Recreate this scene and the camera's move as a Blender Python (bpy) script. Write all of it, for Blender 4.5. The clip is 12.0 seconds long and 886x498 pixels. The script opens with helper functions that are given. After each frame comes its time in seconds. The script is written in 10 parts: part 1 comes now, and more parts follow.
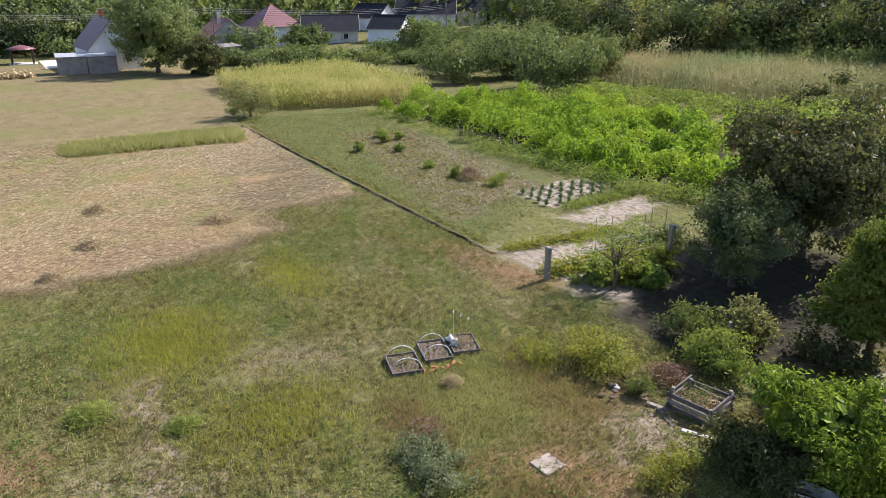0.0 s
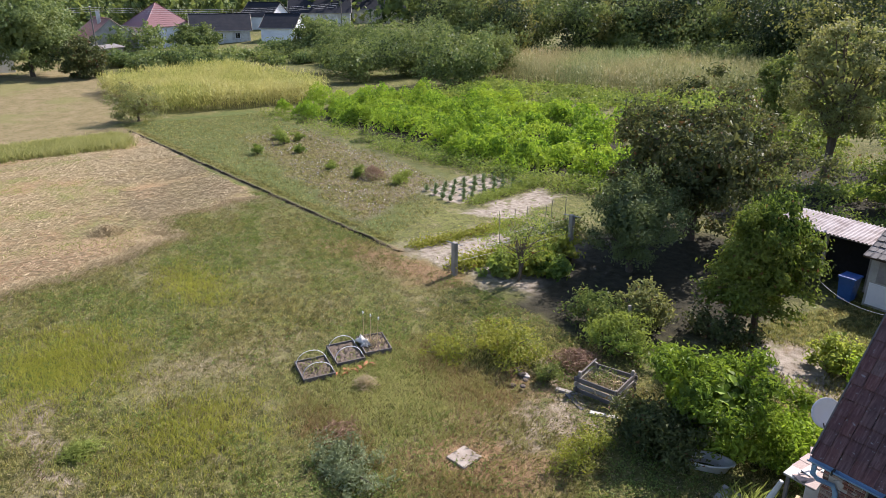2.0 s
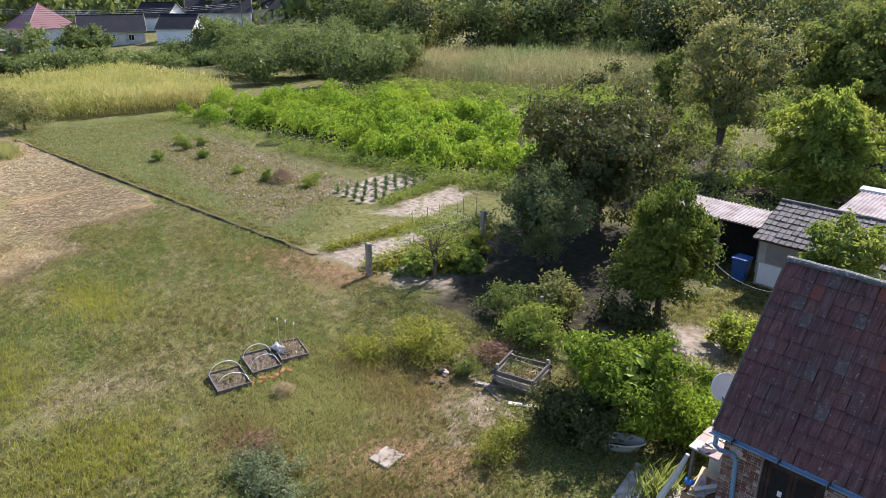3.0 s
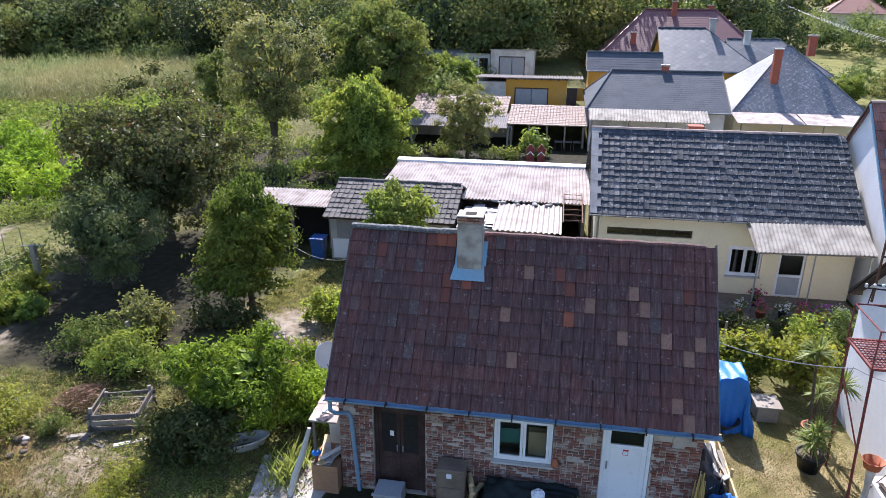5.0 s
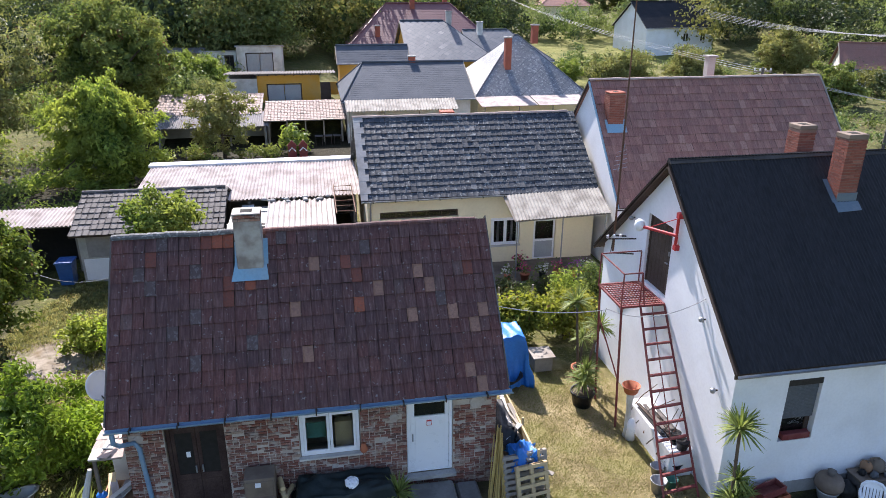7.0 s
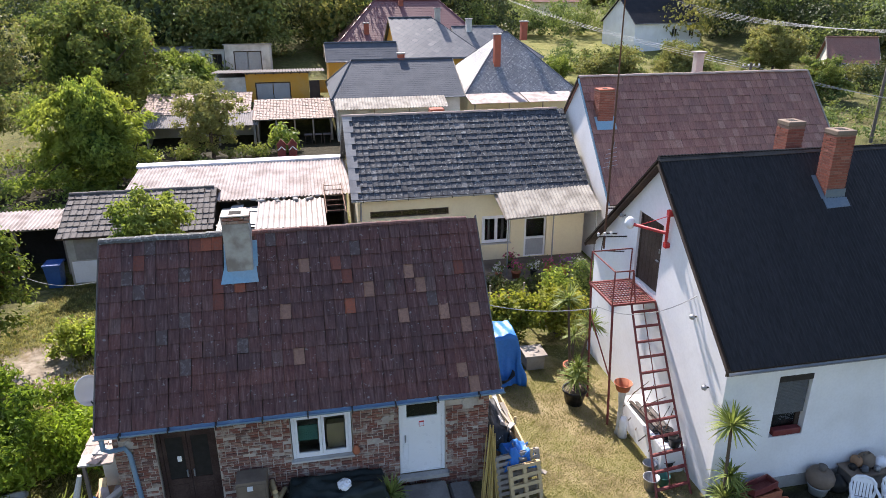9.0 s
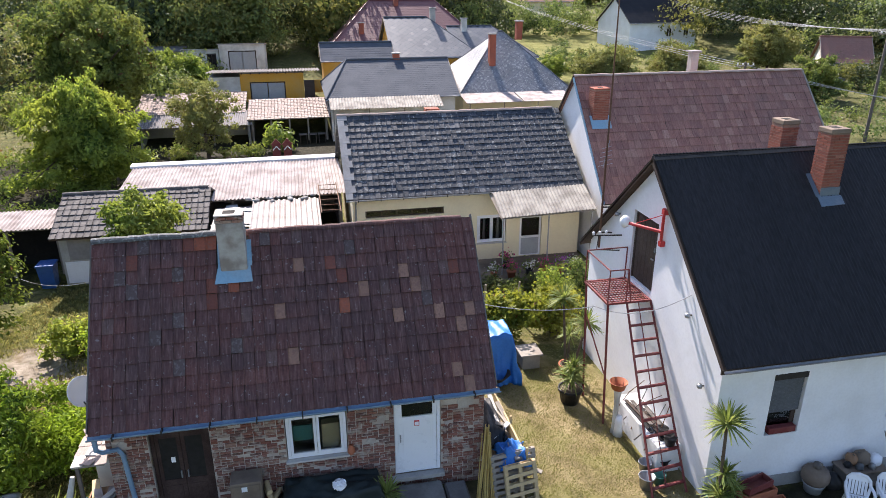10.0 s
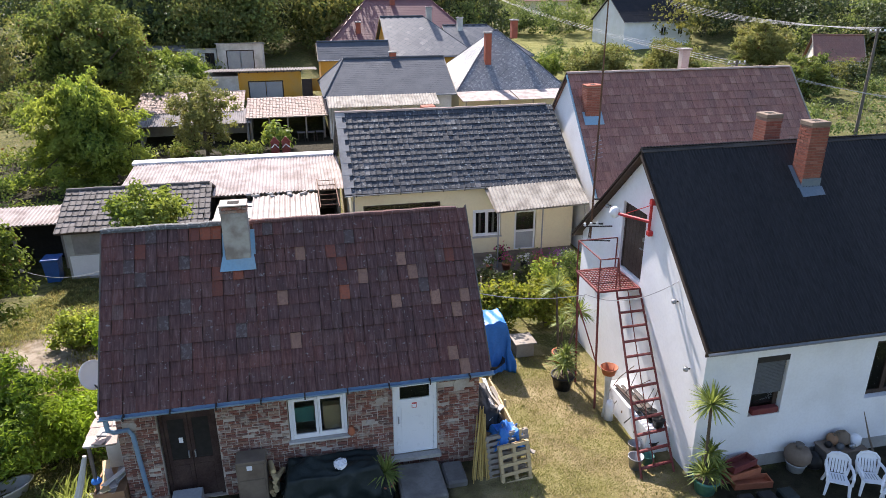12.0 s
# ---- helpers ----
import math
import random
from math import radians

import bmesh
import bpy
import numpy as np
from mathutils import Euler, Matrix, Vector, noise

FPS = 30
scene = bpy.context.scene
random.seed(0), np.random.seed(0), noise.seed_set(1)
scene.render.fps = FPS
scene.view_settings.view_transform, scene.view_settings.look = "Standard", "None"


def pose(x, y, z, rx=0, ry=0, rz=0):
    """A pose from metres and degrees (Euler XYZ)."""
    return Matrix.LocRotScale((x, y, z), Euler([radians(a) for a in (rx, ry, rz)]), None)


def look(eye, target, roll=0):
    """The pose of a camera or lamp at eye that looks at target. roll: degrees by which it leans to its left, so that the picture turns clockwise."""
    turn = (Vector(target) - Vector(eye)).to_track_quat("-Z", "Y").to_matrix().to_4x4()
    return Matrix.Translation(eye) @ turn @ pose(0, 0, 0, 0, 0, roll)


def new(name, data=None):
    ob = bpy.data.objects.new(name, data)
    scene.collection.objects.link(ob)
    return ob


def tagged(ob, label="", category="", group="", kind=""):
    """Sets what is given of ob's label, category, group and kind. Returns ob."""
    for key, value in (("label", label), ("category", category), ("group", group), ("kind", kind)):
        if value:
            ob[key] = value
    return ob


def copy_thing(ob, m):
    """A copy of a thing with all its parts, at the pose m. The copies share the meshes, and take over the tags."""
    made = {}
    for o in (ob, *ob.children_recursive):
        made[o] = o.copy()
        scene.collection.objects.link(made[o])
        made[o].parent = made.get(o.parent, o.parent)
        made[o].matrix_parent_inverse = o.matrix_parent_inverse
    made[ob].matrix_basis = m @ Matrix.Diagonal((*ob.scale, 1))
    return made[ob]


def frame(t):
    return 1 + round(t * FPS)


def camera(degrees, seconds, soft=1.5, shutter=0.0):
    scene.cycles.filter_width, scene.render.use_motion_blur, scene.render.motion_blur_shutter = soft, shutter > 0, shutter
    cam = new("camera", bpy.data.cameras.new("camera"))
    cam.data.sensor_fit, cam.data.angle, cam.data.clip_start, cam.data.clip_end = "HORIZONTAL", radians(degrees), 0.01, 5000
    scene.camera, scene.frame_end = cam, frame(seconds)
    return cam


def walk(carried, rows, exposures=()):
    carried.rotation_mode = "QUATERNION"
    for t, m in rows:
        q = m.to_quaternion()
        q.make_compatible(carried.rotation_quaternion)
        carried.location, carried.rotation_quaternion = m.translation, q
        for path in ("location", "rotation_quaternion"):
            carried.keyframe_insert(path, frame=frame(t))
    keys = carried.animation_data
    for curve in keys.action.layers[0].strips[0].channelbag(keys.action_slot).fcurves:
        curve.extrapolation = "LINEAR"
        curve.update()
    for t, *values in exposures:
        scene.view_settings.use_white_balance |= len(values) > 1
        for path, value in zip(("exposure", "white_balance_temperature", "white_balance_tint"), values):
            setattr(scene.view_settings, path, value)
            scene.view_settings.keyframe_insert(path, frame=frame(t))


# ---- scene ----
cam = camera(65.9, 12.0, soft=0.7)
PATH = [
    (0, (4.718, -13.323, 11.465), (3.078, -12.433, 10.746), 0.0),
    (0.5, (4.745, -13.316, 11.498), (3.112, -12.413, 10.777), -0.0),
    (1, (4.729, -13.268, 11.467), (3.131, -12.306, 10.746), -0.0),
    (1.5, (4.725, -13.263, 11.44), (3.173, -12.228, 10.719), 0.0),
    (2, (4.702, -13.274, 11.438), (3.208, -12.157, 10.715), 0.1),
    (2.5, (4.766, -13.24, 11.483), (3.341, -12.039, 10.757), 0.1),
    (2.7, (4.78, -13.238, 11.479), (3.388, -12.0, 10.753), 0.1),
    (4.3, (4.893, -13.188, 11.204), (4.106, -11.49, 10.498), 0.1),
    (4.5, (4.912, -13.169, 11.174), (4.273, -11.41, 10.468), 0.1),
    (5, (4.909, -13.155, 11.177), (4.595, -11.312, 10.466), 0.2),
    (5.5, (4.887, -13.163, 11.13), (4.899, -11.293, 10.42), 0.3),
    (6, (4.836, -13.181, 11.113), (5.109, -11.331, 10.404), 0.4),
    (6.5, (4.721, -13.162, 11.077), (5.065, -11.325, 10.365), 0.5),
    (7, (4.638, -13.208, 10.992), (4.984, -11.374, 10.274), 0.2),
    (9, (4.67, -13.136, 11.049), (5.04, -11.31, 10.322), -0.1),
    (9.5, (4.669, -13.121, 11.034), (5.046, -11.297, 10.306), -0.1),
    (10, (4.697, -13.106, 11.013), (5.079, -11.283, 10.286), -0.1),
    (10.5, (4.711, -13.116, 11.015), (5.098, -11.293, 10.287), -0.1),
    (11, (4.636, -13.533, 11.03), (5.026, -11.712, 10.303), -0.2),
    (11.5, (4.613, -13.683, 11.016), (5.003, -11.861, 10.288), -0.2),
    (12, (4.581, -13.802, 11.008), (4.971, -11.981, 10.28), -0.2),
]
walk(cam, [(t, look(eye, target, roll)) for t, eye, target, roll in PATH],
     exposures=[(0, 0.78, 6250, 18), (2.7, 0.90, 6200, 19), (4.5, 1.04, 6000, 19), (5.5, 1.18, 5950, 19), (7, 1.18, 6200, 18), (9, 1.17, 6550, 18), (12, 1.17, 6550, 18)])

# ---- light: clear late-summer midday, sun behind the roofs ----
SUN_EL, SUN_X, SUN_Y = radians(42.4), -0.135, 0.991
sun_data = bpy.data.lights.new("sun", "SUN")
sun_data.energy, sun_data.angle, sun_data.color = 5.4, radians(0.53), (1.0, 0.935, 0.855)
sun = new("sun", sun_data)
sun_way = Vector((SUN_X * math.cos(SUN_EL), SUN_Y * math.cos(SUN_EL), math.sin(SUN_EL)))
sun.rotation_euler = sun_way.to_track_quat("Z", "Y").to_euler()
sun.location = (0, 0, 60)
world = bpy.data.worlds.new("sky")
world.use_nodes = True
scene.world = world
sky = world.node_tree.nodes.new("ShaderNodeTexSky")
sky.sky_type, sky.sun_disc = "NISHITA", False
sky.sun_elevation, sky.sun_rotation = SUN_EL, math.atan2(SUN_X, SUN_Y)
world.node_tree.links.new(sky.outputs[0], world.node_tree.nodes["Background"].inputs[0])
world.node_tree.nodes["Background"].inputs[1].default_value = 0.13

# ---- small building kit ----
rng = np.random.default_rng(7)


def smooth(a):
    a = np.clip(a, 0, 1)
    return a * a * (3 - 2 * a)


def ground_z(x, y):
    """Height of the land: level field, a yard that drops to the white house, a slope behind the barns, hills far off."""
    x, y = np.asarray(x, float), np.asarray(y, float)
    z = -0.35 - 0.55 * smooth((x - 8.5) / 4.5) * (1 - smooth((y - 20) / 10))
    z = z + 1.9 * smooth((x + 22) / 14) * smooth((y - 40.5) / 5) * (1 - 0.8 * smooth((x - 6) / 3))
    z = z + 3.0 * smooth((x + 40) / 30) * smooth((y - 50) / 50)
    far = np.hypot(x - 5, y + 13)
    z = z + 55 * smooth((far - 165) / 330) + 2.5 * smooth((far - 100) / 60) * smooth((y - 20) / 40)
    return z


ORIGIN = {}


def thing(name, label, category, base=(0, 0, 0), group="", kind=""):
    ob = new(name)
    ob.location = base
    ORIGIN[ob.name] = Vector(base)
    return tagged(ob, label, category, group, kind)


def part(name, bm, material, parent=None, label=""):
    """Link a bmesh, given in world metres, as one mesh under a thing or a part."""
    me = bpy.data.meshes.new(name)
    org = ORIGIN.get(parent.name, Vector()) if parent else Vector()
    bmesh.ops.translate(bm, verts=bm.verts, vec=-org)
    bmesh.ops.recalc_face_normals(bm, faces=bm.faces)
    bm.to_mesh(me)
    bm.free()
    me.materials.append(material)
    ob = new(name, me)
    if parent:
        ob.parent = parent
    ORIGIN[ob.name] = org
    if label:
        tagged(ob, label)
    return ob


def solo(name, bm, material, label, category, base=(0, 0, 0), group="", kind=""):
    """A thing of one single mesh, with its origin at base."""
    me = bpy.data.meshes.new(name)
    bmesh.ops.translate(bm, verts=bm.verts, vec=-Vector(base))
    bmesh.ops.recalc_face_normals(bm, faces=bm.faces)
    bm.to_mesh(me)
    bm.free()
    me.materials.append(material)
    ob = new(name, me)
    ob.location = base
    ORIGIN[ob.name] = Vector(base)
    return tagged(ob, label, category, group, kind)


def box(x0, x1, y0, y1, z0, z1, bevel=0.0, bm=None, turn=None):
    bm = bm or bmesh.new()
    m = Matrix.Translation(((x0 + x1) / 2, (y0 + y1) / 2, (z0 + z1) / 2))
    if turn is not None:
        m = m @ pose(0, 0, 0, *turn)
    m = m @ Matrix.Diagonal((x1 - x0, y1 - y0, z1 - z0, 1))
    made = bmesh.ops.create_cube(bm, size=1, matrix=m)["verts"]
    if bevel:
        edges = list({e for v in made for e in v.link_edges})
        bmesh.ops.bevel(bm, geom=edges, offset=bevel, segments=1, affect="EDGES")
    return bm


def hexa(bm, corners):
    """A block from its eight corners: four below, four above, both in one turning sense."""
    v = [bm.verts.new(c) for c in corners]
    for q in ((3, 2, 1, 0), (4, 5, 6, 7), (0, 1, 5, 4), (1, 2, 6, 5), (2, 3, 7, 6), (3, 0, 4, 7)):
        bm.faces.new([v[i] for i in q])
    return bm


def tube(points, radii, n=8, bm=None, caps=True):
    """A round bar through the points; radii may taper."""
    bm = bm or bmesh.new()
    pts = [Vector(p) for p in points]
    if not hasattr(radii, "__len__"):
        radii = [radii] * len(pts)
    rings = []
    for i, p in enumerate(pts):
        d = (pts[min(i + 1, len(pts) - 1)] - pts[max(i - 1, 0)]).normalized()
        side = d.cross(Vector((0, 0, 1)) if abs(d.z) < 0.9 else Vector((1, 0, 0))).normalized()
        up = side.cross(d)
        rings.append([bm.verts.new(p + radii[i] * (math.cos(a) * side + math.sin(a) * up)) for a in (2 * math.pi * k / n for k in range(n))])
    for a, b in zip(rings, rings[1:]):
        for k in range(n):
            bm.faces.new((a[k], a[(k + 1) % n], b[(k + 1) % n], b[k]))
    if caps:
        bm.faces.new(rings[0][::-1])
        bm.faces.new(rings[-1])
    return bm


def lathe(profile, centre, n=16, bm=None):
    """Turned shape from (radius, height) pairs."""
    bm = bm or bmesh.new()
    rings = [[bm.verts.new((centre[0] + r * math.cos(2 * math.pi * k / n), centre[1] + r * math.sin(2 * math.pi * k / n), centre[2] + h)) for k in range(n)] for r, h in profile]
    for a, b in zip(rings, rings[1:]):
        for k in range(n):
            bm.faces.new((a[k], a[(k + 1) % n], b[(k + 1) % n], b[k]))
    bm.faces.new(rings[0][::-1])
    bm.faces.new(rings[-1])
    for f in bm.faces:
        f.smooth = True
    return bm


def wall(origin, along, length, base, top, thick, openings=(), bm=None, breaks=()):
    """An upright wall from origin along a level direction; its thickness lies to the left of that way.
    top: a height or a function of the run; openings: (u0, u1, z0, z1), cut right through."""
    bm = bm or bmesh.new()
    d = Vector((along[0], along[1], 0)).normalized()
    inn = Vector((-d.y, d.x, 0)) * thick
    o = Vector((origin[0], origin[1], 0))
    at_top = top if callable(top) else (lambda u: top)
    cuts = sorted({0.0, length, *breaks, *[u for w in openings for u in w[:2]]})
    for u0, u1 in zip(cuts, cuts[1:]):
        holes = sorted((w[2], w[3]) for w in openings if w[0] <= u0 + 1e-6 and w[1] >= u1 - 1e-6)
        z = base
        for lo, hi in [*holes, (None, None)]:
            ends = (at_top(u0), at_top(u1)) if lo is None else (lo, lo)
            if min(ends) > z + 1e-4 or (lo is None and max(ends) > z + 1e-4):
                a, b = o + d * u0, o + d * u1
                low = [a + Vector((0, 0, z)), b + Vector((0, 0, z)), b + inn + Vector((0, 0, z)), a + inn + Vector((0, 0, z))]
                up = [a + Vector((0, 0, ends[0])), b + Vector((0, 0, ends[1])), b + inn + Vector((0, 0, ends[1])), a + inn + Vector((0, 0, ends[0]))]
                hexa(bm, low + up)
            z = hi
    bmesh.ops.remove_doubles(bm, verts=bm.verts, dist=1e-4)
    return bm


def slab(a, b, c, d, thick, bm=None):
    """A sloping board: four corners of its top face, thickness downwards along its normal."""
    bm = bm or bmesh.new()
    p = [Vector(q) for q in (a, b, c, d)]
    n = (p[1] - p[0]).cross(p[3] - p[0]).normalized()
    if n.z < 0:
        n = -n
    return hexa(bm, [q - n * thick for q in p] + p)


def fast_mesh(name, verts, faces, material, smooth_faces=False):
    """verts (N, 3), faces (M, k) as arrays."""
    me = bpy.data.meshes.new(name)
    verts, faces = np.ascontiguousarray(verts, np.float32), np.ascontiguousarray(faces, np.int32)
    k = faces.shape[1]
    me.vertices.add(len(verts))
    me.vertices.foreach_set("co", verts.ravel())
    me.loops.add(faces.size)
    me.loops.foreach_set("vertex_index", faces.ravel())
    me.polygons.add(len(faces))
    me.polygons.foreach_set("loop_start", np.arange(0, faces.size, k, dtype=np.int32))
    me.polygons.foreach_set("loop_total", np.full(len(faces), k, np.int32))
    me.update(calc_edges=True)
    me.polygons.foreach_set("use_smooth", np.full(len(faces), smooth_faces, bool))
    me.materials.append(material)
    return me


# ---- materials ----
def start_mat(name):
    m = bpy.data.materials.new(name)
    m.use_nodes = True
    nt = m.node_tree
    return m, nt, nt.nodes, nt.links, nt.nodes["Principled BSDF"]


def pos_noise(nt, scale, detail=4, stretch=None, rough=0.55, local=False):
    """Noise over the real place (or the object's own space), scale per metre."""
    if local:
        src = nt.nodes.new("ShaderNodeTexCoord").outputs["Object"]
    else:
        src = nt.nodes.new("ShaderNodeNewGeometry").outputs["Position"]
    if stretch:
        mp = nt.nodes.new("ShaderNodeMapping")
        mp.inputs["Scale"].default_value = stretch
        nt.links.new(src, mp.inputs[0])
        src = mp.outputs[0]
    n = nt.nodes.new("ShaderNodeTexNoise")
    n.inputs["Scale"].default_value, n.inputs["Detail"].default_value, n.inputs["Roughness"].default_value = scale, detail, rough
    nt.links.new(src, n.inputs["Vector"])
    return n.outputs["Fac"]


def ramp(nt, fac, stops, mode="LINEAR"):
    r = nt.nodes.new("ShaderNodeValToRGB")
    r.color_ramp.interpolation = mode
    while len(r.color_ramp.elements) < len(stops):
        r.color_ramp.elements.new(0.5)
    for e, (p, c) in zip(r.color_ramp.elements, stops):
        e.position, e.color = p, (*c, 1) if len(c) == 3 else c
    nt.links.new(fac, r.inputs[0])
    return r.outputs[0]


def mix(nt, fac, a, b, kind="MIX"):
    m = nt.nodes.new("ShaderNodeMix")
    m.data_type, m.blend_type, m.clamp_factor = "RGBA", kind, True
    for sock, v in ((m.inputs["Factor"], fac), (m.inputs["A"], a), (m.inputs["B"], b)):
        if isinstance(v, (int, float)):
            sock.default_value = v
        elif isinstance(v, tuple):
            sock.default_value = (*v, 1) if len(v) == 3 else v
        else:
            nt.links.new(v, sock)
    return m.outputs["Result"]


def rerange(nt, fac, lo, hi, a=0.0, b=1.0, kind="SMOOTHSTEP"):
    m = nt.nodes.new("ShaderNodeMapRange")
    m.interpolation_type = kind
    m.inputs[1].default_value, m.inputs[2].default_value, m.inputs[3].default_value, m.inputs[4].default_value = lo, hi, a, b
    nt.links.new(fac, m.inputs[0])
    return m.outputs[0]


def calc(nt, op, a, b=0.0):
    m = nt.nodes.new("ShaderNodeMath")
    m.operation = op
    for sock, v in ((m.inputs[0], a), (m.inputs[1], b)):
        if isinstance(v, (int, float)):
            sock.default_value = v
        else:
            nt.links.new(v, sock)
    return m.outputs[0]


def bump(nt, bsdf, height, strength=0.4, distance=0.02):
    b = nt.nodes.new("ShaderNodeBump")
    b.inputs["Strength"].default_value, b.inputs["Distance"].default_value = strength, distance
    nt.links.new(height, b.inputs["Height"])
    nt.links.new(b.outputs[0], bsdf.inputs["Normal"])


def chance(nt, source):
    if source == "object":
        return nt.nodes.new("ShaderNodeObjectInfo").outputs["Random"]
    return nt.nodes.new("ShaderNodeNewGeometry").outputs["Random Per Island"]


def surface(name, base, stain, fine=18.0, coarse=0.8, amount=0.6, rough=0.8, metal=0.0, relief=0.3, depth=0.01, stretch=None, spec=0.3, grain=0.25):
    """A weathered everyday surface: base colour, broad stains and fine grain."""
    m, nt, nodes, links, bsdf = start_mat(name)
    big = rerange(nt, pos_noise(nt, coarse, 6, stretch), 0.38, 0.68)
    small = pos_noise(nt, fine, 5, stretch)
    col = mix(nt, calc(nt, "MULTIPLY", big, amount), base, stain)
    dark = tuple(c * 0.55 for c in base)
    col = mix(nt, rerange(nt, small, 0.35, 0.75, 0.0, grain), col, dark)
    links.new(col, bsdf.inputs["Base Color"])
    bsdf.inputs["Metallic"].default_value, bsdf.inputs["Specular IOR Level"].default_value = metal, spec
    links.new(rerange(nt, small, 0.3, 0.7, max(0.05, rough - 0.1), min(1, rough + 0.1)), bsdf.inputs["Roughness"])
    if relief:
        bump(nt, bsdf, small, relief, depth)
    return m


def pieces(name, stops, source, fine=25.0, spots=None, rough=0.8, relief=0.4, spot_scale=9.0, spot_at=(0.6, 0.68), spec=0.3, broad=0.0, broad_col=(0.03, 0.03, 0.03), streak=0.0, streak_col=(0.2, 0.15, 0.14)):
    """Tiles, bricks, boards: colour by chance for each piece, grain within it, spots of lichen or lime, streaks down the slope."""
    m, nt, nodes, links, bsdf = start_mat(name)
    col = ramp(nt, chance(nt, source), stops, "CONSTANT" if len(stops) > 6 else "LINEAR")
    small = pos_noise(nt, fine, 5)
    col = mix(nt, rerange(nt, small, 0.3, 0.8, 0.0, 0.5), col, tuple(c * 0.45 for c in stops[0][1]))
    if broad:
        col = mix(nt, rerange(nt, pos_noise(nt, 0.7, 4), 0.4, 0.65, 0.0, broad), col, broad_col)
    if spots:
        col = mix(nt, rerange(nt, pos_noise(nt, spot_scale, 3), spot_at[0], spot_at[1], 0.0, 0.85), col, spots)
    if streak:
        run = pos_noise(nt, 26, 4, (1, 0.10, 0.10))
        col = mix(nt, rerange(nt, run, 0.50, 0.68, 0.0, streak), col, streak_col)
        col = mix(nt, rerange(nt, run, 0.48, 0.32, 0.0, streak), col, tuple(c * 0.35 for c in stops[0][1]))
        small = calc(nt, "ADD", small, run)
    links.new(col, bsdf.inputs["Base Color"])
    bsdf.inputs["Roughness"].default_value, bsdf.inputs["Specular IOR Level"].default_value = rough, spec
    bump(nt, bsdf, small, relief, 0.008)
    return m


def leaf_mat(name, dark, light, tip=None, glow=0.35, source="island", patch=0.35, rough=0.55, brown=0.0, tuft=0.0, through_tint=(1.3, 1.25, 0.9), haze=0.05):
    """Foliage: colour by chance from leaf to leaf and in patches, some light comes through."""
    m, nt, nodes, links, bsdf = start_mat(name)
    stops = [(0.0, dark), (0.55, tuple((a + b) / 2 for a, b in zip(dark, light))), (1.0, light)]
    col = ramp(nt, chance(nt, source), stops)
    big = rerange(nt, pos_noise(nt, patch, 3), 0.35, 0.68)
    col = mix(nt, calc(nt, "MULTIPLY", big, 0.65), col, tip or light)
    if tuft:
        col = mix(nt, rerange(nt, pos_noise(nt, tuft, 3), 0.45, 0.60, 0, 0.75), col, tuple(c * 0.45 for c in dark))
    if brown:
        col = mix(nt, rerange(nt, chance(nt, source), 1 - brown, 1 - brown * 0.8), col, (0.16, 0.09, 0.04))
    # Sky haze and leaf sheen, mixed into the base colour as blue-grey
    if haze:
        col = mix(nt, haze, col, (0.17, 0.185, 0.20))
    links.new(col, bsdf.inputs["Base Color"])
    bsdf.inputs["Roughness"].default_value, bsdf.inputs["Specular IOR Level"].default_value = rough, 0.2
    tr = nodes.new("ShaderNodeBsdfTranslucent")
    links.new(mix(nt, 1.0, col, through_tint, "MULTIPLY"), tr.inputs["Color"])
    sh = nodes.new("ShaderNodeMixShader")
    sh.inputs[0].default_value = glow
    links.new(bsdf.outputs[0], sh.inputs[1])
    links.new(tr.outputs[0], sh.inputs[2])
    links.new(sh.outputs[0], nodes["Material Output"].inputs["Surface"])
    return m


def glass_mat(name, tint=(0.9, 0.95, 0.95)):
    m, nt, nodes, links, bsdf = start_mat(name)
    bsdf.inputs["Base Color"].default_value = (*tint, 1)
    bsdf.inputs["Roughness"].default_value = 0.02
    bsdf.inputs["Transmission Weight"].default_value = 1.0
    bsdf.inputs["IOR"].default_value = 1.45
    return m


PLASTER_WHITE = surface("white_lime_plaster", (0.80, 0.81, 0.825), (0.66, 0.66, 0.65), 14, 0.7, 0.55, 0.9, relief=0.25, grain=0.12)
PLASTER_YELLOW = surface("cream_yellow_plaster", (0.82, 0.73, 0.50), (0.72, 0.62, 0.42), 12, 0.6, 0.5, 0.9, grain=0.12)
PLASTER_OCHRE = surface("ochre_plaster", (0.60, 0.31, 0.045), (0.52, 0.34, 0.12), 10, 0.8, 0.6, 0.9, grain=0.15)
PLASTER_GREY = surface("grey_cement_plaster", (0.42, 0.41, 0.38), (0.28, 0.27, 0.25), 14, 1.2, 0.7, 0.9)
PLASTER_DIRTY = surface("stained_whitewash", (0.62, 0.61, 0.57), (0.36, 0.34, 0.30), 10, 1.0, 0.8, 0.9)
MORTAR = surface("lime_mortar", (0.50, 0.44, 0.38), (0.33, 0.26, 0.21), 30, 2.0, 0.7, 0.95, relief=0.6, depth=0.02)
BRICK_MORTAR = surface("sooty_brick_mortar", (0.27, 0.17, 0.13), (0.19, 0.12, 0.095), 30, 2.0, 0.7, 0.95, relief=0.6, depth=0.02)
RENDER_PATCH = surface("old_render", (0.46, 0.42, 0.38), (0.33, 0.27, 0.23), 20, 2.2, 0.7, 0.95, relief=0.5)
CONCRETE = surface("worn_concrete", (0.36, 0.35, 0.33), (0.22, 0.21, 0.20), 16, 1.1, 0.7, 0.9, relief=0.35)
